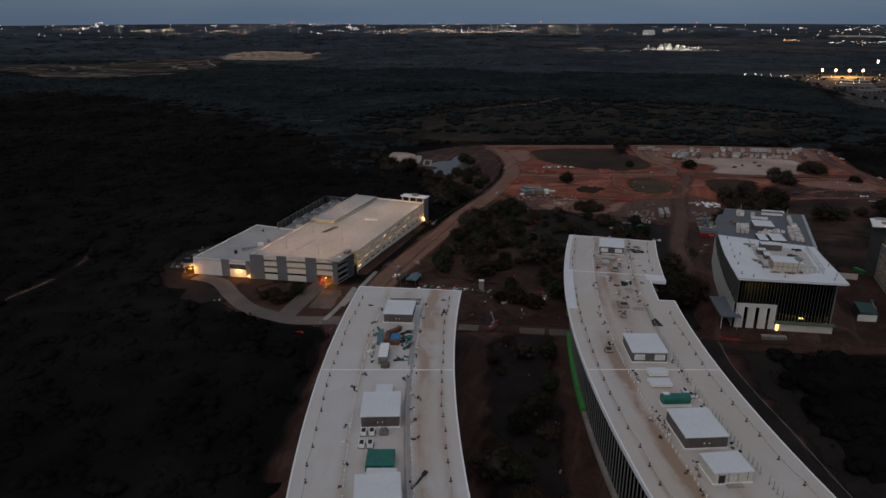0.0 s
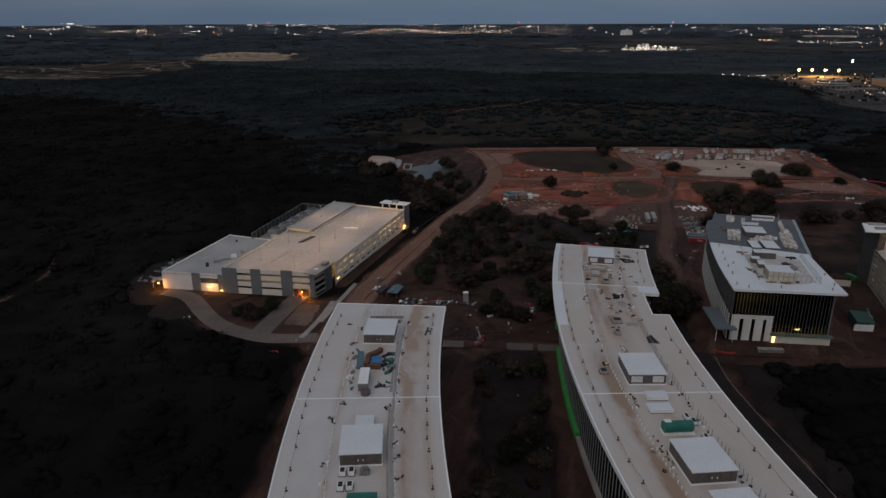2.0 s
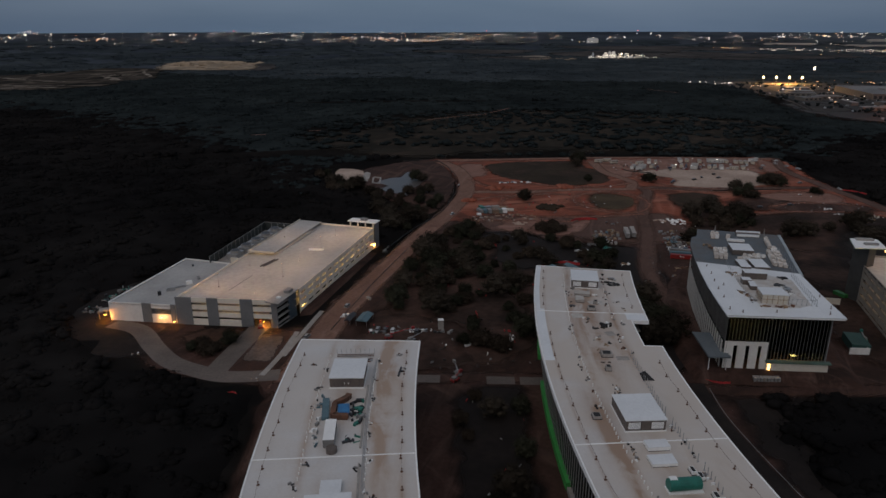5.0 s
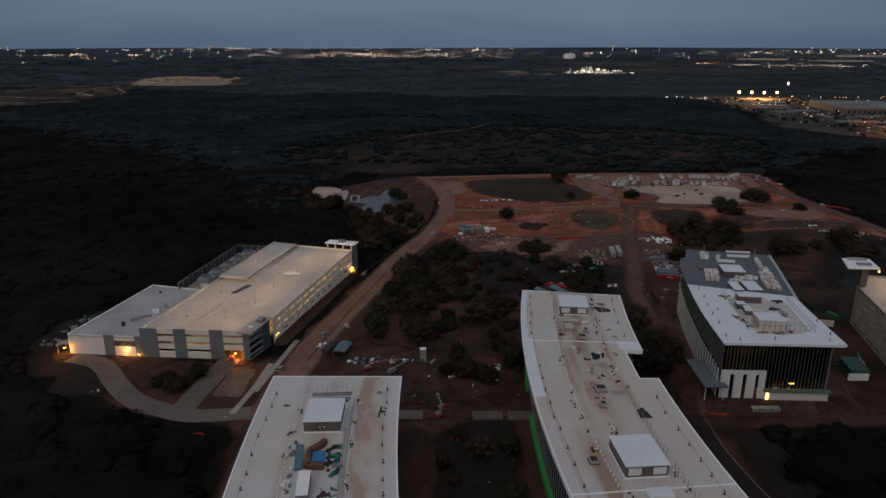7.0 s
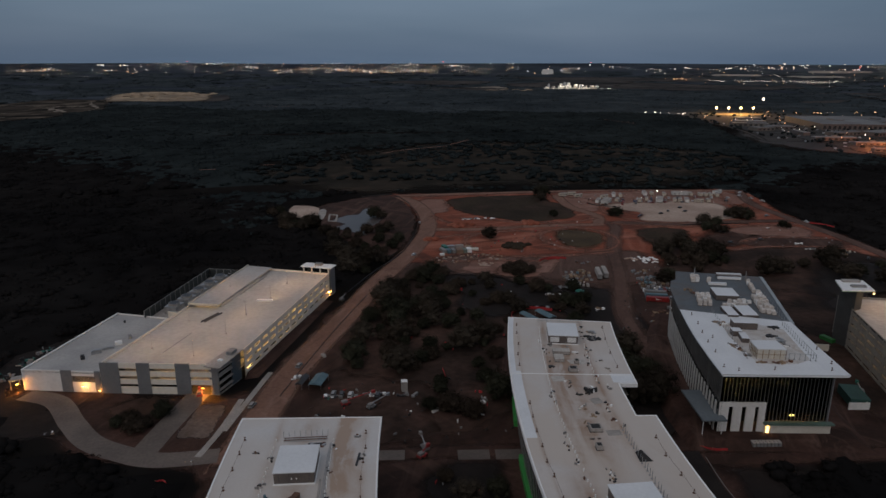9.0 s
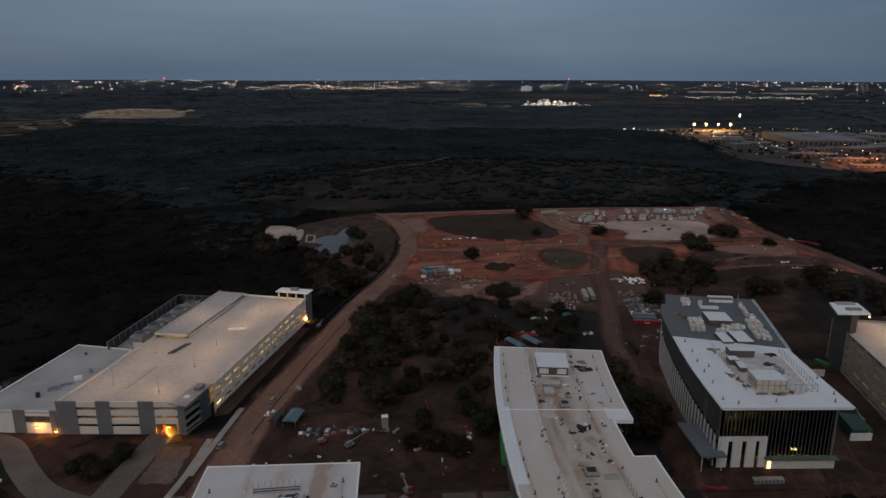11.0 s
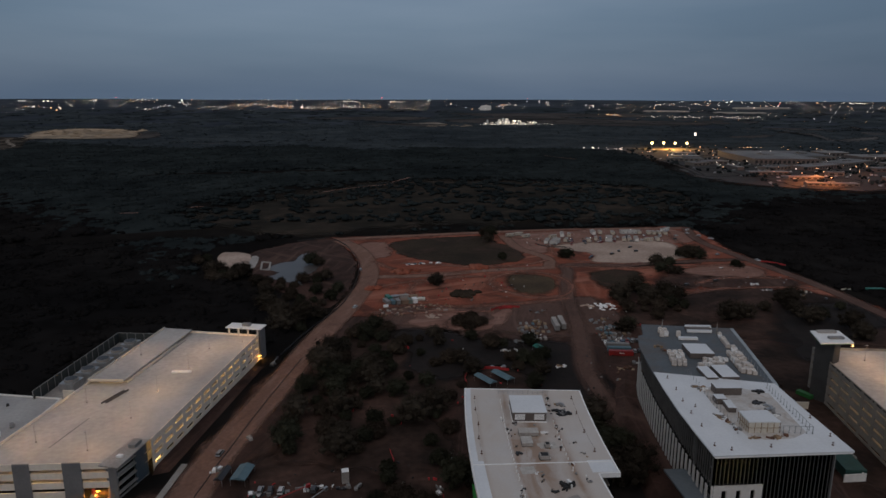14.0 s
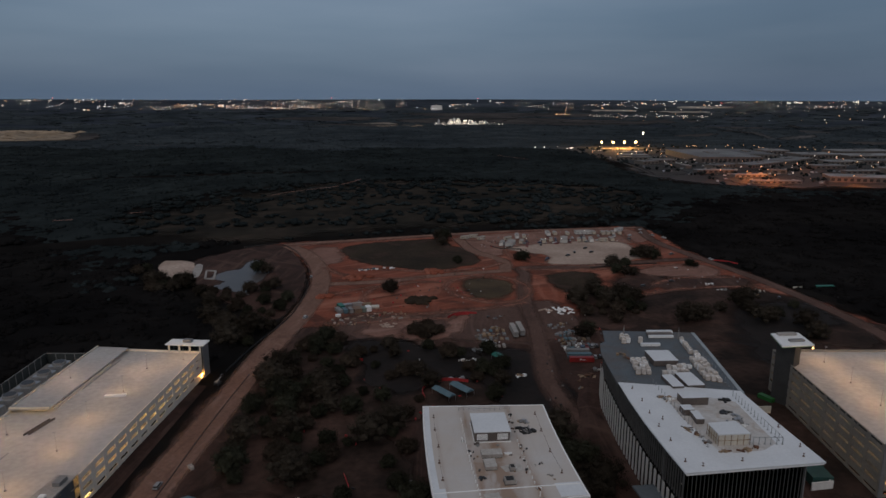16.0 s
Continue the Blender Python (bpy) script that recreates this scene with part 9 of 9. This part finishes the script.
for x, y in ((893, 1624), (920.5, 1616.5), (948, 1608.6), (975.5, 1600.7)):
    m = thing("floodlight_mast", (x, y, 0), "tall floodlight mast glowing warm white", "floodlight mast", "floodlight masts")
    part("pole", Solid().tube((x, y, 0), (x, y, 18), 0.5, 0.3), GALV, m)
    h = Solid()
    h.tube((x, y - 0.6, 20), (x, y + 0.6, 20), 2.7, 2.7, 12)
    part("lamp_bank", h, FLOOD, m, "bank of glowing floodlights")
x, y = 1010, 1640
lamp = new("field_light", bpy.data.lights.new("field_light", "POINT"))
lamp.data.energy, lamp.data.color, lamp.data.shadow_soft_size, lamp.location = 420000, (1.0, 0.5, 0.16), 2.0, (965, 1650, 22)
m = thing("scoreboard", (1165, 1855, 0), "tall glowing white screen beside the field", "screen")
part("frame", Solid().box(1165, 1855, 0, 30, 1.2, 1.2).box(1165, 1856, 21, 31, 5, 0.6, -20), DARK_METAL, m)
part("screen", Solid().box(1165, 1854.6, 22, 30, 4, 0.5, -20), WHITE_FAR, m, "glowing white screen")
b = Solid()
for k in range(14):
    b.blob((745 + 6.5 * k + r.uniform(-5, 5), 1700 - 4.2 * k + r.uniform(-16, 16), r.uniform(3, 7)), r.uniform(0.5, 1.2), r, 0.9)
whole("roadside_lights", b, WHITE_FAR, "string of pale lights beside the town", "street lights", kind="stuff")

# works plant, brightly lit
WORK_WHITE = glow("works_lamp", (1.0, 0.86, 0.66), 4.6)
PX, PY = 1010, 3000
plant = thing("works_plant", (PX, PY, rise(3120)), "floodlit white industrial works with silos and towers", "industrial plant")
pz = rise(3120) - 9
for k, (dx, lx, h, m) in enumerate(((-165, 40, 9, CONCRETE), (-128, 18, 20, WHITE_WALL), (-118, 10, 34, GALV), (-98, 30, 22, CONCRETE), (-66, 24, 34, WHITE_WALL), (-50, 14, 42, GALV), (-34, 26, 38, WHITE_WALL), (-6, 24, 26, CREAM_WALL), (16, 14, 32, GALV), (36, 34, 20, WHITE_WALL), (66, 30, 24, CONCRETE), (84, 10, 30, GALV), (104, 30, 14, WHITE_WALL), (138, 40, 10, CONCRETE), (180, 40, 7, CONCRETE), (220, 40, 6, CONCRETE))):
    x, y = PX + dx * 1.0, PY - dx * 0.27
    if m is GALV:
        part("silo", Solid().tube((x, y, pz - 8), (x, y, pz + h * 0.8), lx / 2, lx / 2, 12).tube((x, y, pz + h * 0.8), (x, y, pz + h), lx / 2, 1, 12), m, plant)
    else:
        part("hall", Solid().box(x, y, pz - 8, pz + h * 0.7, lx, 30, -15).box(x, y, pz + h * 0.7, pz + h, lx * 0.5, 14, -15), m, plant)
for k in range(90):
    dx = r.gauss(-5, 85)
    dx = max(-165, min(215, dx))
    x, y = PX + dx, PY - dx * 0.27 - 24
    part("work_light", Solid().box(x, y, pz + 30 * (1 - abs(dx) / 260), pz + 32 * (1 - abs(dx) / 260), 1.6, 1.5, -15), WORK_WHITE, plant) if k % 3 == 0 else part("work_light", Solid().blob((x, y, pz + 5 + r.uniform(0, 26) * (1 - abs(dx) / 240)), r.uniform(0.7, 1.3), r, 0.9), WORK_WHITE, plant)
for dx in (-120, -45, 30, 110):
    lamp = new("works_light", bpy.data.lights.new("works_light", "POINT"))
    lamp.data.energy, lamp.data.color, lamp.data.shadow_soft_size, lamp.location = 36000, (1.0, 0.82, 0.62), 4, (PX + dx, PY - dx * 0.27 - 70, pz + 34)
x, y = 1191, 4060
whole("far_tank", Solid().box(x, y, 46, 74, 66, 36, -16).box(x, y, 74, 78, 54, 26, -16), WHITE_WALL, "pale block of a far storage hall", "storage hall", at=(x, y, 46))
for x, y, lx in ((2660, 3491, 300), (2100, 3560, 240), (2380, 3300, 260)):
    whole("far_shed", Solid().box(x, y, rise(math.hypot(x, y)) - 10, rise(math.hypot(x, y)) + 5, lx, 60, -38).box(x, y, rise(math.hypot(x, y)) + 5, rise(math.hypot(x, y)) + 7, lx * 0.9, 40, -38), CONCRETE, "long pale far shed among lights", "shed", at=(x, y, rise(math.hypot(x, y)) - 10))


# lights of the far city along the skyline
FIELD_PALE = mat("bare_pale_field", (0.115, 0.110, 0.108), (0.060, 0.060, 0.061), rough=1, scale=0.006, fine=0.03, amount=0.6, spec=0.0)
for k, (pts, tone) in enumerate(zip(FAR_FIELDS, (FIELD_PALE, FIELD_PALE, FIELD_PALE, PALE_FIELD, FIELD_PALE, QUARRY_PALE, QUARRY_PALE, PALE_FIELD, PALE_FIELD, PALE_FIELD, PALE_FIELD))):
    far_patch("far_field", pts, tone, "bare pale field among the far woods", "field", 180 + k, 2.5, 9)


def city_lights():
    r = random.Random(2024)
    sets = {m: Solid() for m in (ORANGE_FAR, WHITE_FAR, BLUISH_FAR, RED_FAR)}

    def put(az, dist, size, m, up=0.0):
        x, y = dist * math.sin(radians(az)), 60 + dist * math.cos(radians(az))
        sets[m].box(x, y, rise(dist) + 14 + up, rise(dist) + 14 + up + 1.9 * size, 3.6 * size, 1.0, -az)

    def pick(warm):
        q = r.random()
        return ORANGE_FAR if q < warm else (BLUISH_FAR if q > 0.86 else WHITE_FAR)

    # clusters: azimuth from and to, distance, count, share of warm lamps
    for a, b, d, n, warm in ((-26.7, -26.0, 4790, 9, 0.1), (-26.6, -26.2, 4611, 4, 0.1), (-24.5, -22.4, 4318, 13, 0.1), (-29.3, -26.9, 4488, 18, 0.6), (-22.0, -21.3, 4338, 8, 0.7), (-18.4, -18.0, 4606, 5, 0.1), (-18.1, -17.4, 4277, 7, 0.3), (-17.0, -16.4, 4597, 5, 0.1), (-15.3, -15.0, 4337, 3, 0.1), (-13.9, -12.0, 4657, 10, 0.1), (-10.8, -9.6, 4648, 12, 0.1), (-9.2, -8.5, 4268, 5, 0.2), (-10.7, -9.6, 4080, 4, 0.1), (-7.8, -7.1, 4488, 7, 0.2), (-5.8, -4.4, 4211, 8, 0.3), (-3.7, -2.5, 4323, 13, 0.6), (-2.2, -1.1, 4355, 8, 0.5),
                             (-1.2, 1.1, 4275, 24, 0.35), (1.3, 3.9, 4151, 22, 0.3), (4.3, 7.1, 4227, 22, 0.3), (4.8, 6.3, 4576, 8, 0.1), (8.3, 9.9, 4532, 11, 0.1), (10.6, 11.8, 4340, 6, 0.2), (13.5, 13.9, 4416, 4, 0.1), (27.3, 27.8, 4434, 4, 0.1), (30.0, 31.7, 4404, 11, 0.3), (24.6, 25.4, 4347, 6, 0.2), (17.9, 19.4, 4372, 10, 0.1), (26.1, 27.2, 3709, 9, 0.9), (35.0, 35.9, 4614, 6, 0.0), (43.0, 44.5, 4573, 10, 0.0), (39.9, 40.7, 4560, 6, 0.1), (45.2, 46.7, 4344, 9, 0.3), (47.4, 48.1, 4663, 5, 0.0), (33, 34, 4480, 7, 0.3), (21, 22, 4500, 6, 0.2), (38, 39, 4380, 6, 0.4)):
        for _ in range(n):
            put(r.uniform(a, b), d + r.uniform(-1, 1) * (30 if n < 12 else 75), r.choice((0.5, 0.7, 0.9, 1.3)), pick(warm))
        for _ in range(n):
            put(r.uniform(a - 0.5, b + 0.5), d + r.uniform(-130, 60), r.uniform(0.3, 0.5), pick(warm + 0.1))
    for _ in range(150):
        put(r.gauss(1.5, 5.0), 4060 + 640 * r.random() ** 1.4, r.uniform(0.4, 0.8), pick(0.4))
    # loose scatter of small lamps over the plain
    for _ in range(330):
        put(r.uniform(-46, 60), 4700 - 680 * r.random() ** 1.2, r.choice((0.5, 0.6, 0.8, 1.1)), pick(0.22))
    for _ in range(60):
        put(r.uniform(-30, 52), r.uniform(4520, 4700), r.uniform(0.35, 0.7), pick(0.15))
    for _ in range(46):
        az, d = r.uniform(-46, 60), r.uniform(3850, 4500)
        for k in range(r.randint(2, 6)):
            put(az + 0.16 * k + r.uniform(-.06, .06), d + r.uniform(-10, 10), r.uniform(0.3, 0.55), pick(0.3))
    for k in range(150):
        put(29 + 9 * r.random(), (3560, 3600, 3660)[k % 3] + r.uniform(-14, 14), r.uniform(0.28, 0.5), WHITE_FAR)
    for _ in range(150):
        put(r.uniform(28, 58), 4600 - 1300 * r.random() ** 1.5, r.uniform(0.35, 0.7), pick(0.45))
    for az, d in ((46.5, 4500), (-12.2, 4700), (8, 4720), (20, 4690), (39, 4400)):
        put(az, d, 1.2, RED_FAR, 10)
    for m, s in sets.items():
        whole("city_lights", s, m, "scattered lights of the far city", "city lights", kind="stuff")


city_lights()
